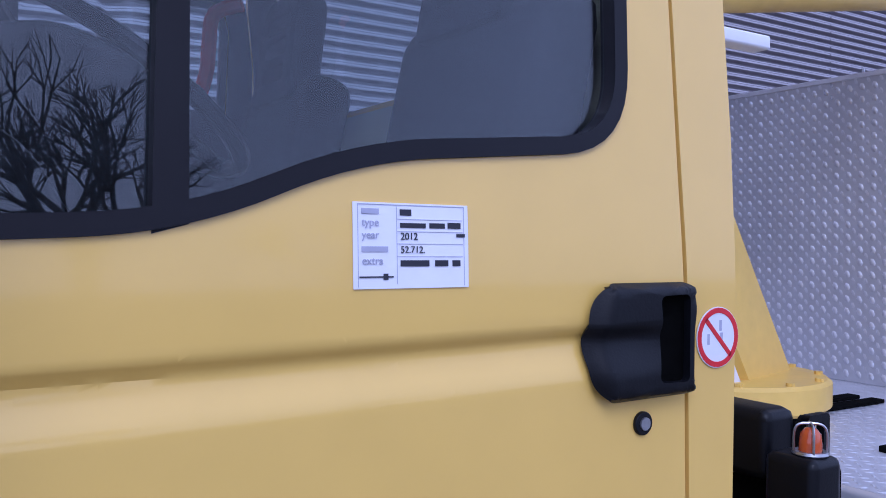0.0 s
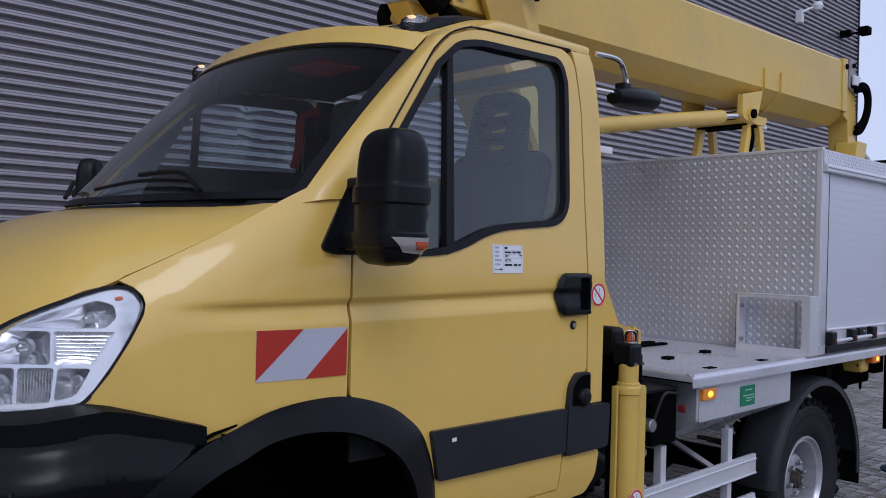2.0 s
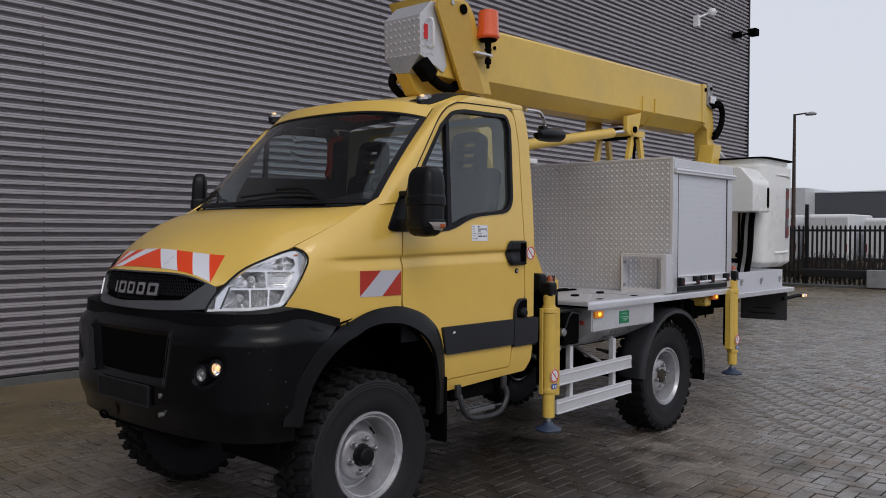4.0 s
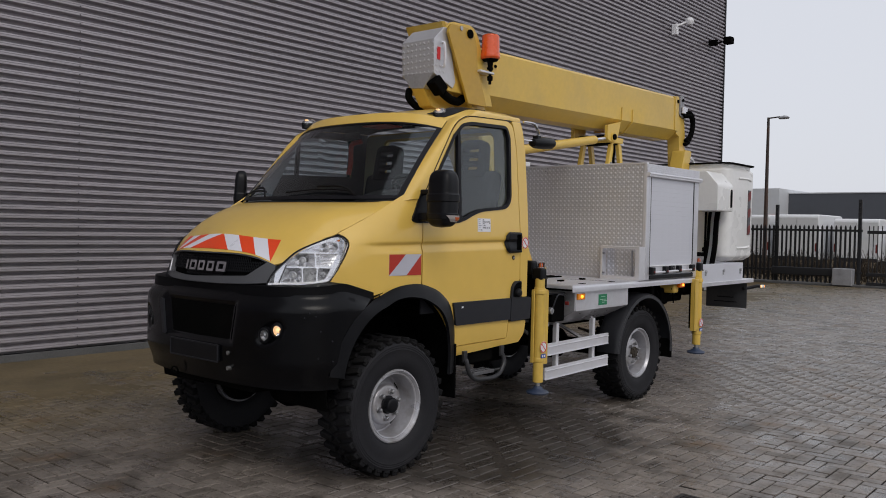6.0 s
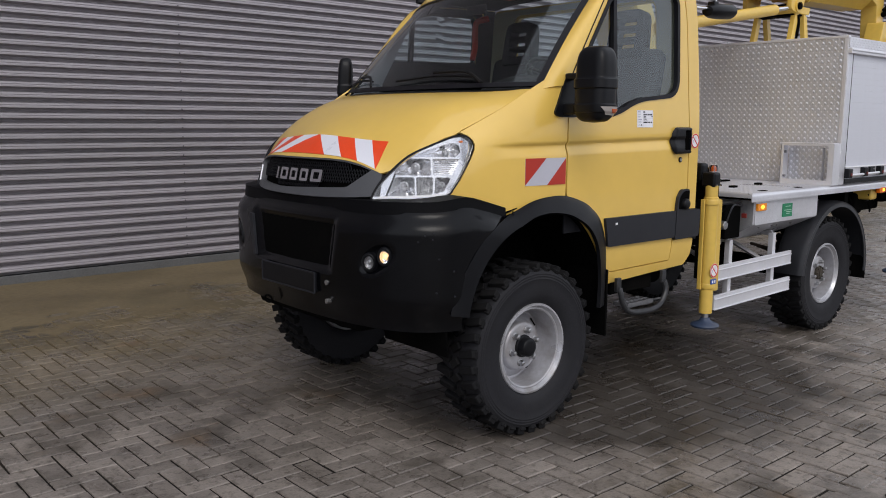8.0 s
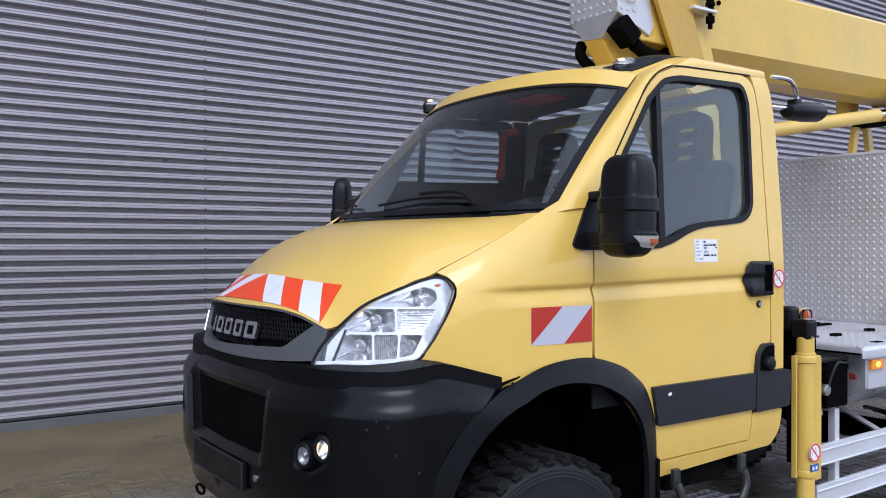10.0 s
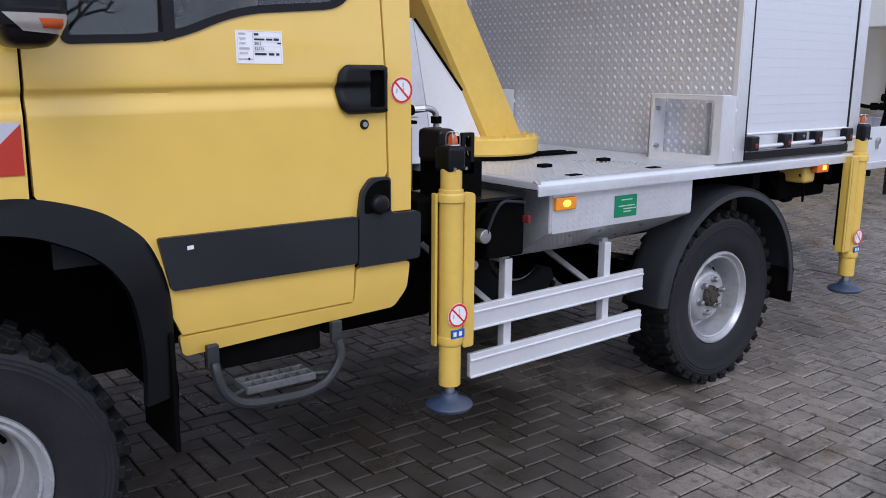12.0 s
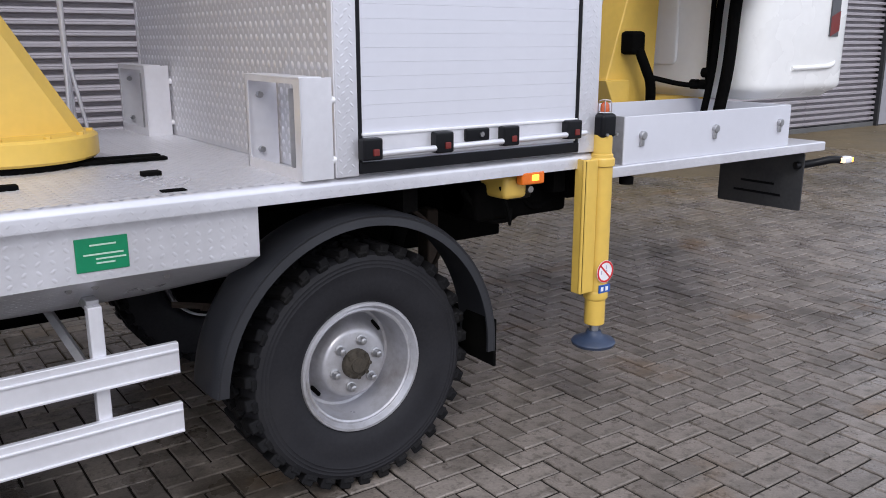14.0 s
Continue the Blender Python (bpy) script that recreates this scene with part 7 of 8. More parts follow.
for a in range(-130, 20, 30):
    part("flange_bolt", rod((2.48 + 0.285 * math.cos(radians(a)), -0.06 + 0.285 * math.sin(radians(a)), DECK_Z + 0.105), (2.48 + 0.285 * math.cos(radians(a)), -0.06 + 0.285 * math.sin(radians(a)), DECK_Z + 0.116), 0.012, seg=6), YELLOW_STEEL, turret)

# head cover of the turret, over the cab
HEAD = [(1.098, 2.835), (1.088, 3.110), (1.208, 3.222), (1.262, 3.222), (1.365, 2.80), (1.330, 2.745)]
cover = part("head_cover", prism(HEAD, "y", -0.25, 0.10, 0.006), TREAD, turret, "aluminium tread plate box over the cab roof")
part("cover_front", prism(rounded([(0.10, 2.86, 0.01), (0.0, 2.735, 0.01), (-0.135, 2.725, 0.01), (-0.25, 2.845, 0.01)]), "x", 1.094, 1.34, 0.004), ALU_DULL, cover)
part("head_pattern", lozenges(lambda u, v, h: (1.098 - 0.010 * (v - 2.835) / 0.275 - h - 0.001, u, v), -0.235, 0.085, 2.85, 3.10, 0.045, 0.046, 0.0150, 0.004, 0.7, 0.0), TREAD, cover, kind="stuff")
part("side_pattern", lozenges(lambda u, v, h: (u, -0.251 - h, v), 1.12, 1.25, 2.86, 3.08, 0.045, 0.046, 0.0150, 0.003, 0.7, 0.0), TREAD, cover, kind="stuff")
part("head_base", prism([(1.10, 2.735), (1.40, 2.735), (1.52, 2.60), (1.30, 2.575), (1.20, 2.60)], "y", -0.13, 0.0, 0.006), YELLOW_STEEL, turret)
part("head_handle", tube([(1.185, -0.258, 2.90), (1.185, -0.285, 2.92), (1.180, -0.285, 3.07), (1.180, -0.258, 3.09)], 0.011, 6, n=3), WHITE_TAPE, cover)
part("head_label", box(1.125, 1.16, -0.2565, -0.250, 2.95, 3.05), STICKER_RED, cover)
part("pump_box", box(1.10, 1.24, -0.27, -0.17, 2.70, 2.80, 0.012, m=Matrix.Translation((1.17, 0, 2.75)) @ Matrix.Rotation(radians(38), 4, "Y") @ Matrix.Translation((-1.17, 0, -2.75))), UNDER, cover)
part("hose_loop", tube([(1.24, -0.22, 2.70), (1.34, -0.22, 2.66), (1.46, -0.2, 2.66), (1.56, -0.16, 2.70)], 0.035, 10), UNDER, turret)
part("hose_loop", tube([(1.14, 0.05, 2.74), (1.13, 0.05, 2.67), (1.22, 0.03, 2.60), (1.38, 0.0, 2.58)], 0.030, 10), UNDER, turret)
part("head_inner", box(1.28, 1.48, -0.235, 0.20, 2.72, 3.16, 0.01), YELLOW_STEEL, turret)
arm_plate = rounded([(1.215, 3.18, 0.02), (1.250, 3.252, 0.03), (1.485, 3.258, 0.05), (1.575, 3.18, 0.05), (1.60, 2.96), (1.735, 2.64), (1.485, 2.64)])
part("arm_plate", prism(arm_plate, "y", -0.290, -0.262, 0.004), OCHRE_STEEL, turret, "deep yellow pivot plate")

RISE = 0.019


def boom_z(x, z):
    return z + RISE * (x - 2.04)


SECTION = [(-0.225, 3.135), (-0.225, 2.765), (-0.11, 2.655), (0.09, 2.655), (0.205, 2.765), (0.205, 3.135), (0.18, 3.16), (-0.20, 3.16)]


def boom_tube(x0, x1, k, name, parent):
    c = Vector((-0.01, 2.92))
    rows = [[Vector((x, c.x + (y - c.x) * k, boom_z(x, c.y + (z - c.y) * k))) for y, z in SECTION + SECTION[:1]] for x in np.linspace(x0, x1, 3)]
    bm = sheet_grid(rows, 0, (0, -1, 0))
    for row in (rows[0], rows[-1]):
        bm.faces.new([bm.verts.new(p) for p in row[:-1]])
    return part(name, bm, YELLOW_STEEL, parent, angle=15)


boom = boom_tube(1.62, 5.52, 1.0, "boom", truck)
tagged(boom, "long yellow telescopic boom laid back over the truck")
boom_tube(5.50, 5.66, 0.88, "inner_boom", boom)
part("boom_collar", prism([(5.44, 2.82), (5.53, 2.82), (5.53, 3.232), (5.44, 3.228)], "y", -0.236, 0.216, 0.004), YELLOW_STEEL, boom)
part("boom_head", prism(rounded([(5.50, 2.80, 0.03), (5.60, 2.76), (5.64, 2.38), (5.78, 2.38), (5.76, 2.80), (5.70, 3.20, 0.05), (5.52, 3.22, 0.03)]), "y", -0.215, -0.06, 0.006), YELLOW_STEEL, boom)
part("head_plate", prism(rounded([(5.56, 3.02), (5.70, 2.98), (5.68, 3.25), (5.58, 3.25)], 0.02), "y", -0.232, -0.214, 0.003), ALU_DULL, boom)
for x, z, r in ((5.50, 3.17, 0.022), (5.64, 3.20, 0.018), (5.62, 3.04, 0.020)):
    part("head_pin", rod((x, -0.245, z), (x, -0.22, z), r, seg=14), UNDER, boom)
part("head_hose", tube([(5.68, -0.24, 3.05), (5.80, -0.26, 3.06), (5.88, -0.26, 2.98), (5.86, -0.26, 2.84), (5.77, -0.25, 2.71), (5.70, -0.24, 2.68)], 0.026, 10), UNDER, boom)
part("head_hose", tube([(5.66, -0.24, 3.01), (5.76, -0.28, 3.02), (5.82, -0.28, 2.93), (5.79, -0.27, 2.80), (5.72, -0.24, 2.72)], 0.026, 10), UNDER, boom)
part("head_box", box(5.60, 5.72, -0.262, -0.236, 3.04, 3.12, 0.006), ALU, boom)
part("white_cable", tube([(5.80, -0.22, 2.55), (5.90, -0.24, 2.52), (5.98, -0.24, 2.48)], 0.018, 6), STICKER, boom)
for x in (4.16, 4.40):
    # a stiffening strap wrapped under the boom
    z = RISE * (x - 2.04)
    ring = [(-0.238, 2.90 + z), (-0.238, 2.762 + z), (-0.113, 2.642 + z), (0.093, 2.642 + z), (0.218, 2.762 + z), (0.218, 2.90 + z), (0.207, 2.90 + z), (0.207, 2.768 + z), (0.088, 2.653 + z), (-0.108, 2.653 + z), (-0.227, 2.768 + z), (-0.227, 2.90 + z)]
    part("boom_strap", prism(ring, "x", x, x + 0.022, 0.002), YELLOW_STEEL, boom)
part("boom_lug", prism(rounded([(3.87, 2.72), (3.87, 2.57, 0.04), (4.02, 2.54, 0.05), (4.09, 2.62, 0.04), (4.14, 2.78)]), "y", -0.235, -0.195, 0.004), YELLOW_STEEL, boom)
part("boom_lug", prism(rounded([(3.87, 2.72), (3.87, 2.57, 0.04), (4.02, 2.54, 0.05), (4.09, 2.62, 0.04), (4.14, 2.78)]), "y", 0.175, 0.215, 0.004), YELLOW_STEEL, boom)
part("lug_pin", rod((3.985, -0.262, 2.605), (3.985, 0.24, 2.605), 0.030, seg=16), UNDER, boom)
for x, z in ((1.86, 3.06), (1.86, 2.98), (1.92, 3.02)):
    part("boom_bolt", rod((x, -0.222, z), (x, -0.236, z), 0.014, seg=8), UNDER, boom)

cyl = part("lift_cylinder", rod((2.02, -0.20, 2.277), (3.66, -0.20, 2.548), 0.044, seg=24, bevel=0.004), YELLOW_STEEL, truck, "yellow hydraulic lift cylinder with bright rod")
part("cylinder_rod", rod((3.64, -0.20, 2.545), (3.97, -0.20, 2.602), 0.020, seg=16), CHROME, cyl)
part("cylinder_eye", rod((3.985, -0.245, 2.605), (3.985, -0.155, 2.605), 0.05, seg=18), YELLOW_STEEL, cyl)

# boom rest on the tool box
rest = part("boom_rest", prism(rounded([(3.98, 2.55), (4.22, 2.55), (4.24, 2.61), (3.97, 2.61)], 0.01), "y", -0.22, 0.18, 0.004), YELLOW_STEEL, truck, "yellow boom rest standing on the tool box")
for x0, x1 in ((4.03, 3.95), (4.17, 4.24)):
    for y in (-0.20, 0.14):
        part("rest_leg", prism([(x0 - 0.03, 2.56), (x0 + 0.03, 2.56), (x1 + 0.03, TOP), (x1 - 0.03, TOP)], "y", y - 0.012, y + 0.030, 0.003), YELLOW_STEEL, rest)
part("rest_pad", box(3.99, 4.14, -0.20, 0.16, 2.535, 2.552, 0.004), UNDER, rest)
part("rest_chain", tube([(4.04, -0.21, 2.54), (4.05, -0.215, 2.46), (4.035, -0.215, 2.39), (4.05, -0.21, 2.33)], 0.014, 6), UNDER, rest)
part("rest_cap", box(4.18, 4.25, -0.215, -0.15, 2.535, 2.565, 0.004), ALU, rest)

# orange beacon
BX, BZ = 1.755, 3.035
beacon = part("beacon", lathe([(0.0, 0.215), (0.066, 0.213), (0.074, 0.204), (0.078, 0.06), (0.084, 0.040), (0.084, 0.020), (0.070, 0.008), (0.0, 0.006)], pose(BX, -0.30, BZ), 32), BEACON, truck, "orange flashing beacon on a bracket")
part("beacon_cap", lathe([(0.0, 0.218), (0.060, 0.216), (0.060, 0.210)], pose(BX, -0.30, BZ), 24), ORANGE_LENS, beacon)
part("beacon_base", lathe([(0.072, 0.010), (0.060, -0.004), (0.026, -0.014), (0.020, -0.055), (0.026, -0.060), (0.026, -0.075), (0.0, -0.075)], pose(BX, -0.30, BZ), 20), UNDER, beacon)
part("beacon_post", rod((BX, -0.30, BZ - 0.20), (BX, -0.30, BZ - 0.06), 0.013, seg=10), UNDER, beacon)
part("beacon_clamp", rod((BX, -0.30, BZ - 0.17), (BX, -0.30, BZ - 0.13), 0.024, seg=12, bevel=0.004), UNDER, beacon)
part("beacon_bracket", box(BX - 0.16, BX + 0.03, -0.325, -0.225, BZ - 0.118, BZ - 0.100, 0.004), ALU, beacon)

# work lamp behind the cab's corner
work = part("work_lamp", lathe([(0.0, -0.14), (0.034, -0.135), (0.050, -0.09), (0.056, 0.0), (0.056, 0.10), (0.044, 0.128), (0.0, 0.132)], pose(1.70, -0.885, 2.302, 0, 86, 0) @ Matrix.Diagonal((0.85, 1.1, 1, 1)), 24), BLACK_PLASTIC, truck, "black work lamp on a bent bright tube")
part("lamp_tube", tube([(1.45, -0.875, 2.445), (1.56, -0.885, 2.445), (1.61, -0.885, 2.425), (1.645, -0.885, 2.365), (1.635, -0.885, 2.325), (1.58, -0.885, 2.308), (1.45, -0.875, 2.305)], 0.0105, 8), CHROME, work)
part("lamp_clamp", box(1.60, 1.65, -0.91, -0.86, 2.32, 2.355, 0.006), BLACK_PLASTIC, work)
part("white_reflector", box(2.22, 2.44, -0.26, -0.20, 2.185, 2.225, 0.008), STICKER, truck)

# ---- jib and bucket ----
jib = part("jib", prism(rounded([(5.60, 2.60, 0.03), (5.78, 2.60, 0.03), (5.56, 1.80), (5.54, 1.24), (5.30, 1.24), (5.19, 1.38), (5.32, 1.78)]), "y", -0.30, -0.13, 0.008), YELLOW_STEEL, truck, "yellow jib arm holding the bucket")
part("jib_foot", prism([(5.15, 1.385), (5.32, 1.385), (5.32, 1.20), (5.24, 1.20)], "y", -0.34, -0.25, 0.004), YELLOW_STEEL, jib)
part("jib_motor", box(5.285, 5.375, -0.39, -0.29, 1.51, 1.625, 0.02), UNDER, jib)
part("jib_hose", tube([(5.33, -0.38, 1.54), (5.37, -0.40, 1.44), (5.41, -0.40, 1.36), (5.44, -0.38, 1.22)], 0.026, 10), UNDER, jib)
part("jib_hose", tube([(5.40, -0.40, 1.40), (5.56, -0.45, 1.365), (5.65, -0.50, 1.355), (5.68, -0.53, 1.36), (5.68, -0.54, 1.40), (5.69, -0.54, 1.90)], 0.013, 8), UNDER, jib)
for y, z in ((-0.47, 1.36), (-0.53, 1.36), (-0.54, 1.42)):
    part("hose_joint", rod((5.67, y - 0.02, z), (5.67, y + 0.02, z), 0.026, seg=10), UNDER, jib)
BUCKET = rounded([(5.72, -0.795), (6.565, -0.795), (6.565, 0.50), (5.72, 0.50)], 0.13, 8)


def bucket_side(u, v):
    k = len(BUCKET)
    f = u * k
    i = int(f) % k
    p = Vector(BUCKET[i]).lerp(Vector(BUCKET[(i + 1) % k]), f - int(f))
    c = Vector((6.13, -0.148))
    z = 1.290 + 1.145 * v
    q = 1 - 0.10 * (1 - ease(v / 0.06)) ** 2 - 0.010 * (1 - v) - 0.05 * ease((v - 0.945) / 0.01)
    d = p - c
    return (c.x + d.x * (1 - (1 - q) * 1.3), c.y + d.y * q, z)


bucket = part("bucket", grid(bucket_side, len(BUCKET), 60, 0, (0, -1, 0)), WHITE_GRP, truck, "white fibreglass work bucket with black rail cover")
part("bucket_floor", prism(inset(BUCKET, 0.09), "z", 1.285, 1.315), WHITE_GRP, bucket)
part("rail_cover", prism(inset(BUCKET, -0.012), "z", 2.436, 2.452, 0.006, holes=(inset(BUCKET, 0.07),)), UNDER, bucket)
part("bucket_moulding", tube([(6.02, -0.790, 1.440), (6.28, -0.792, 1.444), (6.38, -0.790, 1.452), (6.42, -0.775, 1.48), (6.43, -0.770, 1.53)], 0.013, 8), WHITE_GRP, bucket)
part("bucket_moulding", tube([(6.02, -0.795, 2.275), (6.28, -0.797, 2.278), (6.38, -0.795, 2.268), (6.42, -0.782, 2.24), (6.43, -0.775, 2.17)], 0.012, 8), WHITE_GRP, bucket)
marker = part("bucket_marker", box(6.325, 6.405, -0.799, -0.780, 1.60, 2.145, 0.002), GREY_PLASTIC, bucket, "red and white reflective marker")
for k in range(3):
    z = 1.60 + 0.205 * k
    part("red_stripe", prism([(6.326, z), (6.404, z + 0.03), (6.404, z + 0.13), (6.326, z + 0.10)], "y", -0.8015, -0.798), DARK_RED, marker)
pod = part("control_pod", prism(rounded([(-0.86, 1.865, 0.02), (-0.50, 1.865, 0.02), (-0.50, 2.32, 0.03), (-0.72, 2.32, 0.03), (-0.86, 2.16, 0.03)]), "x", 5.26, 5.70, 0.01), WHITE_GRP, bucket, "white control box on the bucket")
part("pod_hole", prism(rounded([(5.615, 1.91), (5.670, 1.91), (5.670, 2.12), (5.615, 2.12)], 0.026), "y", -0.864, -0.855), UNDER, pod)
part("bucket_panel", prism(rounded([(-0.30, 1.45), (0.15, 1.45), (0.15, 2.2), (-0.30, 2.2)], 0.05), "x", 5.71, 5.77, 0.012), WHITE_GRP, bucket)
for y, r in ((-0.665, 0.030), (-0.575, 0.018)):
    part("bucket_hose", tube([(5.66, y + 0.03, 1.22), (5.67, y, 1.45), (5.68, y - 0.01, 1.75), (5.70, y - 0.02, 1.90)], r, 10), UNDER, bucket)
part("bucket_mount", box(5.40, 6.0, -0.30, -0.05, 1.18, 1.29, 0.02), YELLOW_STEEL, bucket)


# ---- yard: fence, gate, lamp post, vans, far buildings ----
FX = 25.0
pale_mesh = finish(prism([(-0.032, 0.08), (0.032, 0.08), (0.032, 1.90), (0.0, 1.97), (-0.032, 1.90)], "x", -0.006, 0.006), "pale", FENCE_BLACK)
fence = thing("fence", (FX, 5.0, 0), "black steel palisade fence round the yard", "fence")
for z in (0.45, 1.79):
    part("fence_rail", box(FX + 0.01, FX + 0.05, 2.62, 13.0, z - 0.035, z + 0.035, 0.003), FENCE_BLACK, fence)
y = 2.70
while y < 13.0:
    ob = new("pale", pale_mesh)
    ob.parent = fence
    ob.location = (0, y - 5.0, 0)
    y += 0.142
for y, h in ((2.72, 2.79), (5.32, 2.63), (8.0, 2.3), (10.7, 2.3)):
    post = part("fence_post", box(FX + 0.03, FX + 0.13, y - 0.05, y + 0.05, 0, h, 0.006), FENCE_BLACK, fence)
    for k in range(4):
        part("post_spike", rod((FX + 0.0, y, h - 0.1 - 0.16 * k), (FX - 0.06, y - 0.05, h - 0.08 - 0.16 * k), 0.012, seg=5), FENCE_BLACK, post)
part("gate_motor", box(FX - 0.35, FX - 0.05, 2.80, 3.40, 0.04, 0.58, 0.02), ALU_DULL, fence, "grey gate motor housing")
part("gate_beam", box(FX - 0.16, FX - 0.04, 3.42, 5.4, 0.30, 0.56, 0.03), FENCE_BLACK, fence)
gate = thing("sliding_gate", (FX - 0.1, 0.0, 0), "black sliding steel gate with upright bars", "gate")
for z in (0.12, 0.42, 1.75):
    part("gate_rail", box(FX - 0.14, FX - 0.06, -5.0, 2.45, z - 0.05, z + 0.05, 0.004), FENCE_BLACK, gate)
bar_mesh = finish(rod((0, 0, 0.15), (0, 0, 1.95), 0.016, seg=6), "gate_bar", FENCE_BLACK)
y = 2.40
while y > -5.0:
    ob = new("gate_bar", bar_mesh)
    ob.parent = gate
    ob.location = (0, y, 0)
    y -= 0.125
kerb = solo("kerb", box(FX - 0.25, FX + 0.30, -8, 14, -0.01, 0.07, 0.015), PLINTH, "low concrete strip under the fence", "kerb", kind="structure")

lamp_post = thing("street_lamp", (32.0, 8.2, 0), "tall rusty brown lamp post with a flat head", "street lamp")
part("post", rod((32.0, 8.2, 0), (32.0, 8.2, 6.55), 0.10, 0.055, seg=12), RUSTY_POST, lamp_post)
part("lamp_arm", rod((32.0, 8.2, 6.52), (32.0, 7.72, 6.55), 0.03, seg=8), RUSTY_POST, lamp_post)
part("lamp_head", lathe([(0, 0.10), (0.10, 0.07), (0.17, 0.0), (0.14, -0.05), (0, -0.06)], pose(32.0, 7.56, 6.50) @ Matrix.Diagonal((0.8, 1.4, 1, 1)), 16), ALU_DULL, lamp_post)


def van(x, y, h, length):
    """A van seen from behind; x is its rear end."""
    v = thing("van", (x, y, 0), "white delivery van parked beyond the fence", "van", "vans beyond the fence")
    side = [(x, 0.45), (x, h - 0.12, 0.1), (x + 0.12, h, 0.1), (x + length - 1.5, h, 0.3), (x + length - 0.75, 1.40, 0.2), (x + length, 1.15, 0.2), (x + length, 0.45)]
    part("van_body", prism(rounded(side), "y", y - 1.0, y + 1.0, 0.06), VAN_WHITE, v)
    part("door_seam", box(x - 0.004, x + 0.004, y - 0.006, y + 0.006, 0.55, h - 0.2), STRIP_PLASTIC, v)
    part("rear_bumper", box(x - 0.08, x + 0.05, y - 0.95, y + 0.95, 0.42, 0.60, 0.03), STRIP_PLASTIC, v)
    for k in (-1, 1):
        part("tail_lamp", box(x - 0.012, x + 0.02, y + k * 0.91 - 0.05, y + k * 0.91 + 0.05, 0.85, 1.25, 0.01), DARK_RED, v)
        part("side_window", box(x + length - 2.1, x + length - 1.3, y + k * 1.0 - 0.006, y + k * 1.0 + 0.006, 1.42, h - 0.5, 0.003), SEAL, v)
        for d in (0.9, length - 0.9):
            part("wheel", rod((x + d, y + k * 0.78, 0.34), (x + d, y + k * 0.99, 0.34), 0.34, seg=18, bevel=0.03), RUBBER, v)


for args in ((38.0, 8.85, 2.62, 5.4), (38.3, 11.25, 2.60, 5.4), (38.6, 6.35, 2.44, 5.2), (39.5, 3.9, 1.95, 4.6), (41.0, -3.0, 2.3, 5.4)):
    van(*args)

far = thing("far_warehouse", (62, 12, 0), "long low dark grey warehouse beyond the yard", "building")
part("wall", box(60, 75, -30, 16.6, 0, 4.66), FAR_GREY, far)
part("pale_wing", box(58, 75, 16.6, 34, 0, 4.98), FAR_PALE, far)
part("roof_edge", box(59.95, 75.1, -30, 16.6, 4.66, 4.74), FAR_PALE, far)
for y in (-14, -4, 6):
    part("dock_door", box(59.93, 60.01, y, y + 3.5, 0, 3.6), FAR_PALE, far)
part("far_sign", box(57.9, 57.995, 16.9, 17.5, 2.75, 3.0), BEACON, far)
hedge = bmesh.new()
rnd = random.Random(4)
for i in range(2600):
    a = Vector((rnd.uniform(26.0, 27.2), rnd.uniform(1.0, 12.5), rnd.uniform(0.0, 0.5)))
    b = a + Vector((rnd.uniform(-0.25, 0.25), rnd.uniform(-0.3, 0.3), rnd.uniform(0.2, 0.75)))
    rod(a, b, 0.012, 0.004, 4, hedge, caps=False)
solo("hedge", hedge, TWIG, "brown leafless hedge twigs behind the fence", "hedge", kind="stuff")

cam_box = thing("security_camera", (16.4, 5.05, 6.8), "white security camera on the cladding", "camera")
part("mount", box(16.30, 16.42, 4.96, 5.10, 6.68, 6.95, 0.01), STICKER, cam_box)
part("camera_arm", rod((16.36, 4.98, 6.90), (16.55, 4.80, 7.02), 0.03, seg=8), STICKER, cam_box)
part("camera_dome", lathe([(0, 0.10), (0.08, 0.08), (0.12, 0), (0.08, -0.09), (0, -0.11)], pose(16.60, 4.76, 7.04), 16), STICKER, cam_box)
wall_lamp = thing("wall_lamp", (18.6, 5.05, 6.9), "dark floodlight on a wall arm", "lamp")
part("lamp_arm", rod((18.7, 5.1, 6.85), (18.9, 4.75, 6.95), 0.025, seg=6), UNDER, wall_lamp)
part("flood_head", box(18.80, 19.05, 4.55, 4.78, 6.86, 7.05, 0.03), UNDER, wall_lamp)
part("flood_bracket", box(18.55, 18.65, 4.85, 5.08, 6.80, 6.95, 0.01), UNDER, wall_lamp)

drain = thing("drain_cover", (0.79, -2.61, 0), "square cast iron drain grate in the paving", "drain")
part("drain_frame", prism([(0.62, -2.74), (0.96, -2.74), (0.96, -2.48), (0.62, -2.48)], "z", -0.006, 0.006, 0.002, holes=([(0.645, -2.715), (0.935, -2.715), (0.935, -2.505), (0.645, -2.505)],)), IRON, drain)
for k in range(9):
    x = 0.655 + k * 0.0335
    part("drain_bar", box(x - 0.009, x + 0.009, -2.715, -2.505, -0.012, 0.004, 0.002), IRON, drain)
part("drain_bed", box(0.48, 1.10, -2.90, -2.32, -0.030, -0.0035), PAVER, drain)
part("drain_well", box(0.64, 0.94, -2.72, -2.50, -0.0034, -0.0025), UNDER, drain)

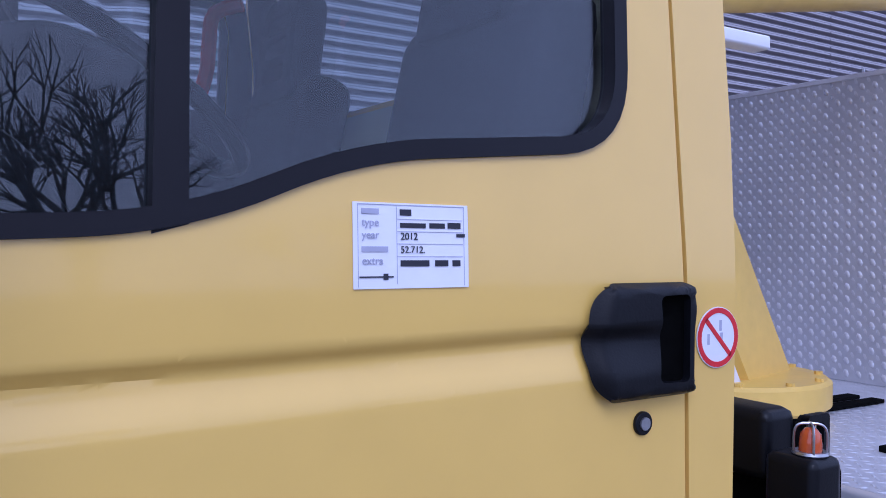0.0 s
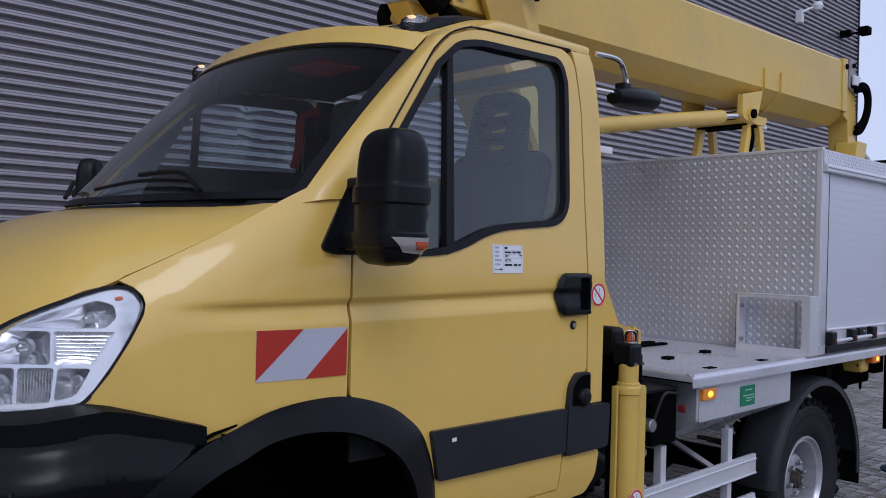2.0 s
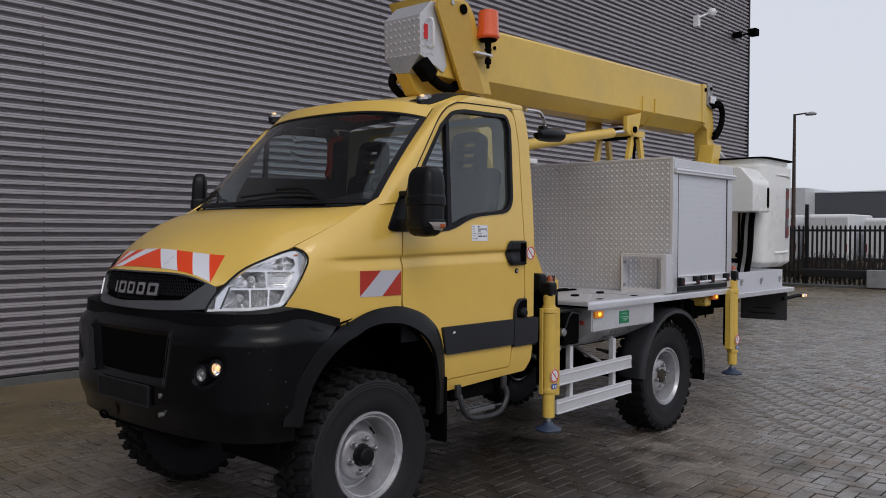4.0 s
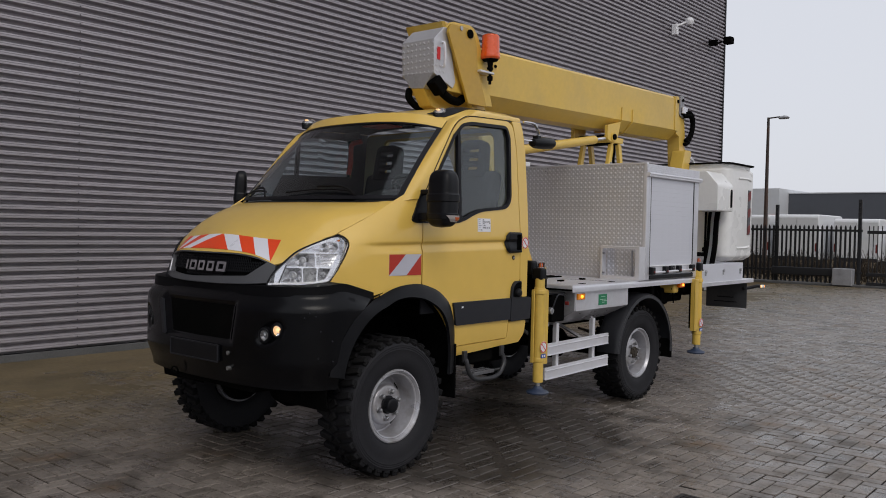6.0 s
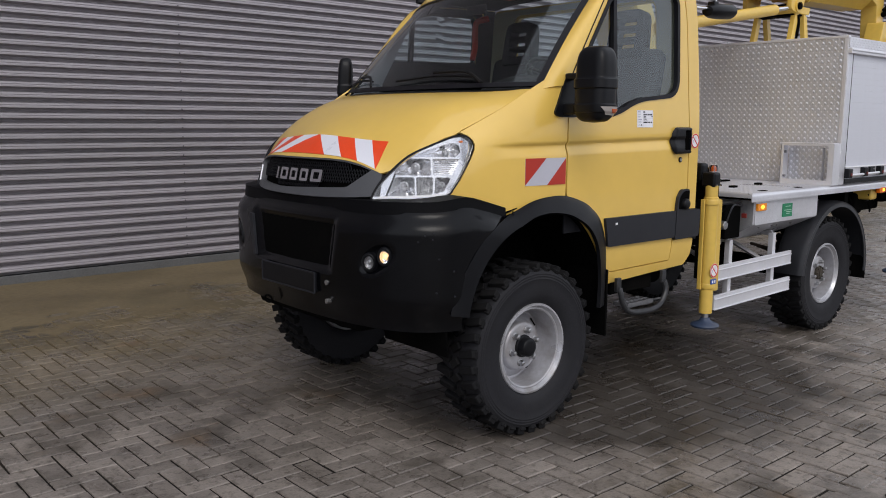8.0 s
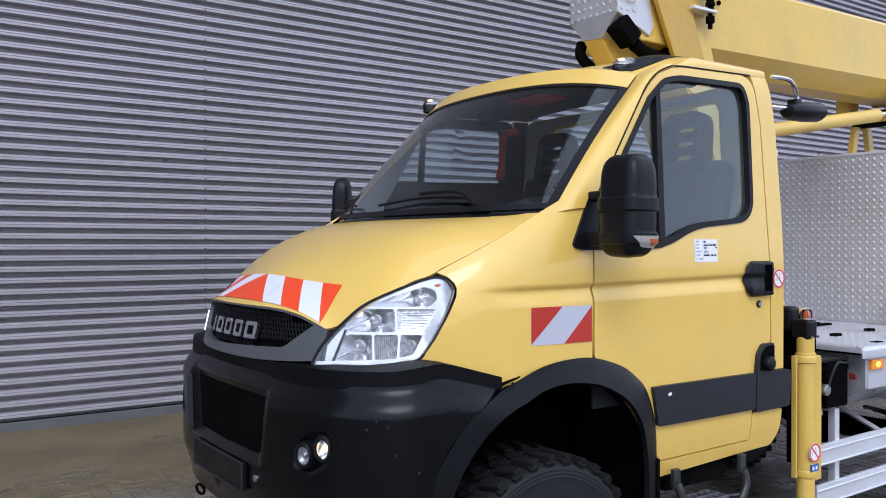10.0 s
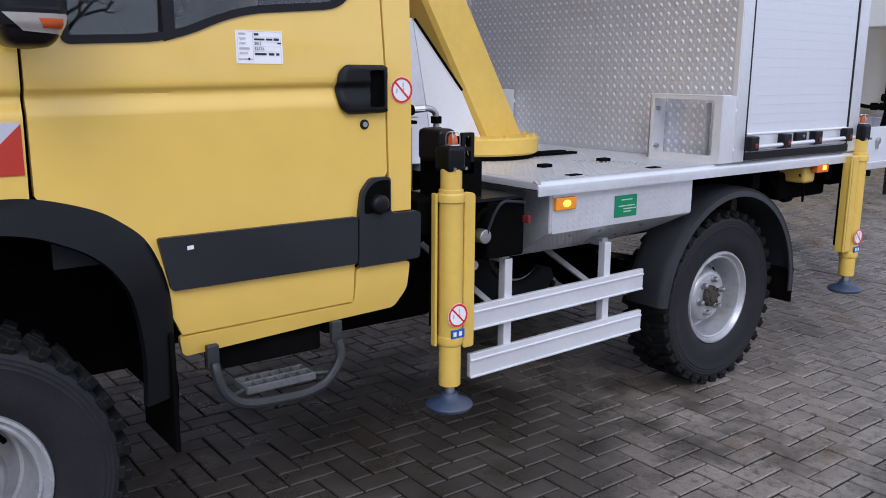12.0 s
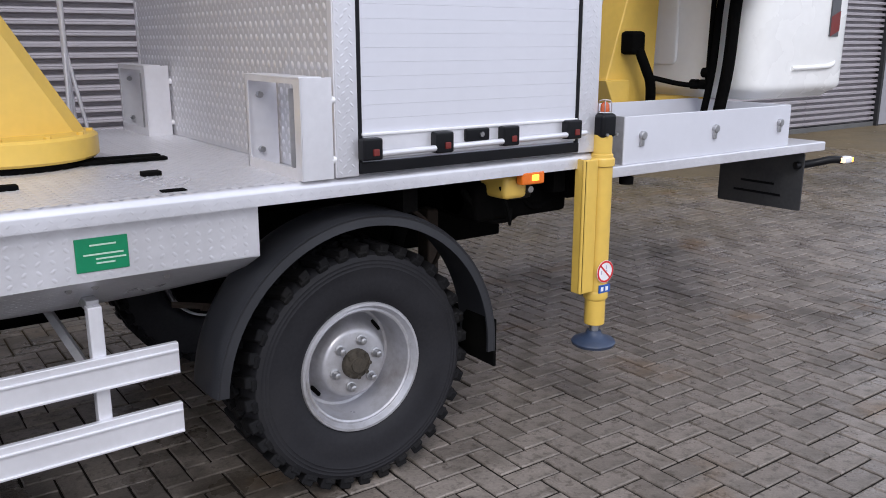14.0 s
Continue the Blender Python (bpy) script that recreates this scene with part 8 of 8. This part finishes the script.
# bare trees across the road, seen in the cab's windows
def bare_tree(x, y, seed, tall):
    tree = thing("bare_tree", (x, y, 0), "leafless tree across the road", "tree", "bare trees across the road")
    limbs, rnd = bmesh.new(), random.Random(seed)

    def limb(a, d, n, r, depth):
        b = a + d * n
        rod(a, b, r, r * 0.68, 5 if depth > 1 else 8, limbs, caps=False)
        if depth > 5:
            return
        for k in range(3 if depth < 5 else 2):
            e = (d + Vector((rnd.uniform(-1, 1), rnd.uniform(-1, 1), rnd.uniform(-0.35, 0.6))) * 0.85).normalized()
            limb(b, e, n * rnd.uniform(0.64, 0.86), max(0.011, r * 0.62), depth + 1)

    top = Vector((x + 0.05, y, tall * 0.27))
    part("trunk", rod((x, y, 0), top, tall * 0.030, tall * 0.024, seg=10), TWIG, tree)
    for k in range(4):
        limb(top, Vector((rnd.uniform(-0.8, 0.8), rnd.uniform(-0.8, 0.8), 1)).normalized(), tall * 0.18, tall * 0.016, 1)
    part("crown", limbs, TWIG, tree)


for args in ((4.2, -24, 11, 10.8), (-4.5, -27, 23, 8.0), (12.5, -26, 31, 7.6)):
    bare_tree(*args)

# silt and algae washed up against the wall, filling the joints
SILT = material("brown_silt", (0.135, 0.102, 0.056), 0.7, vary=0.32, scale=1.1, fine=22, bump=0.002, dirt=(0.060, 0.050, 0.028), dirt_amount=0.7, rough_vary=0.2, spec=0.35)


def silt(u, v):
    x, y = -11.0 + 30.6 * u, 1.5 + 3.585 * v
    n = noise.fractal(Vector((x * 0.9, y * 0.9, 3.0)), 0.8, 2.0, 4)
    fine = noise.noise(Vector((x * 9, y * 9, 1.0)))
    return (x, y, min(0.010, -0.0115 + 0.0155 * ease((y - 1.8 + 0.7 * n) / 2.0) + 0.0026 * n + 0.0012 * fine))


solo("silt", grid(silt, 460, 60, 0, (0, 0, 1)), SILT, "thin brown film of silt along the wall", "silt", kind="stuff", angle=80)

# ---- paving: pieces in herringbone ----
UNIT, GAP = 0.105, 0.0095


def paver_shape(w, h, bev=0.004, low=-0.02):
    """A paver with softened upper edges, centred."""
    a, b = w / 2, h / 2
    v = [(-a, -b, low), (a, -b, low), (a, b, low), (-a, b, low), (-a, -b, -bev), (a, -b, -bev), (a, b, -bev), (-a, b, -bev), (-a + bev, -b + bev, 0), (a - bev, -b + bev, 0), (a - bev, b - bev, 0), (-a + bev, b - bev, 0)]
    f = [(8, 9, 10, 11)]
    for i in range(4):
        j = (i + 1) % 4
        f += [(i, j, 4 + j, 4 + i), (4 + i, 4 + j, 8 + j, 8 + i)]
    return np.array(v), np.array(f)


long_v, quads = paver_shape(2 * UNIT - GAP, UNIT - GAP)
up_v, _ = paver_shape(UNIT - GAP, 2 * UNIT - GAP)
rng = np.random.default_rng(7)
singles, verts, faces, count = [], [], [], 0
for i in range(int(-11.0 / UNIT), int(24.7 / UNIT)):
    for j in range(int(-10.0 / UNIT), int(5.0 / UNIT) + 1):
        k = (i - j) % 4
        if k == 0:
            c, shape, kind = (i + 1, j + 0.5), long_v, 0
        elif k == 2:
            c, shape, kind = (i + 0.5, j), up_v, 1
        else:
            continue
        x, y = c[0] * UNIT + 0.079, c[1] * UNIT + 0.023
        if y > 5.02 or (0.55 < x < 1.03 and -2.80 < y < -2.42):
            continue
        lift, tilt = rng.normal(0, 0.0013), rng.normal(0, 0.006, 2)
        if 3.95 < x < 6.35 and -2.60 < y < 0.1 and len(singles) < 300:
            singles.append((x, y, lift, tilt, kind))
            continue
        p = shape.copy()
        p[:, 2] += lift + p[:, 0] * tilt[0] + p[:, 1] * tilt[1]
        p[:, 0] += x + rng.normal(0, 0.0008)
        p[:, 1] += y + rng.normal(0, 0.0008)
        verts.append(p)
        faces.append(quads + count)
        count += len(p)
me = bpy.data.meshes.new("paving")
me.from_pydata(np.concatenate(verts).tolist(), [], np.concatenate(faces).tolist())
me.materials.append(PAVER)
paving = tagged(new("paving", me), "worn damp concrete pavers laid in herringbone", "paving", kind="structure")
shapes = []
for shape in (long_v, up_v):
    m1 = bpy.data.meshes.new("paver")
    m1.from_pydata(shape.tolist(), [], quads.tolist())
    m1.materials.append(PAVER)
    shapes.append(m1)
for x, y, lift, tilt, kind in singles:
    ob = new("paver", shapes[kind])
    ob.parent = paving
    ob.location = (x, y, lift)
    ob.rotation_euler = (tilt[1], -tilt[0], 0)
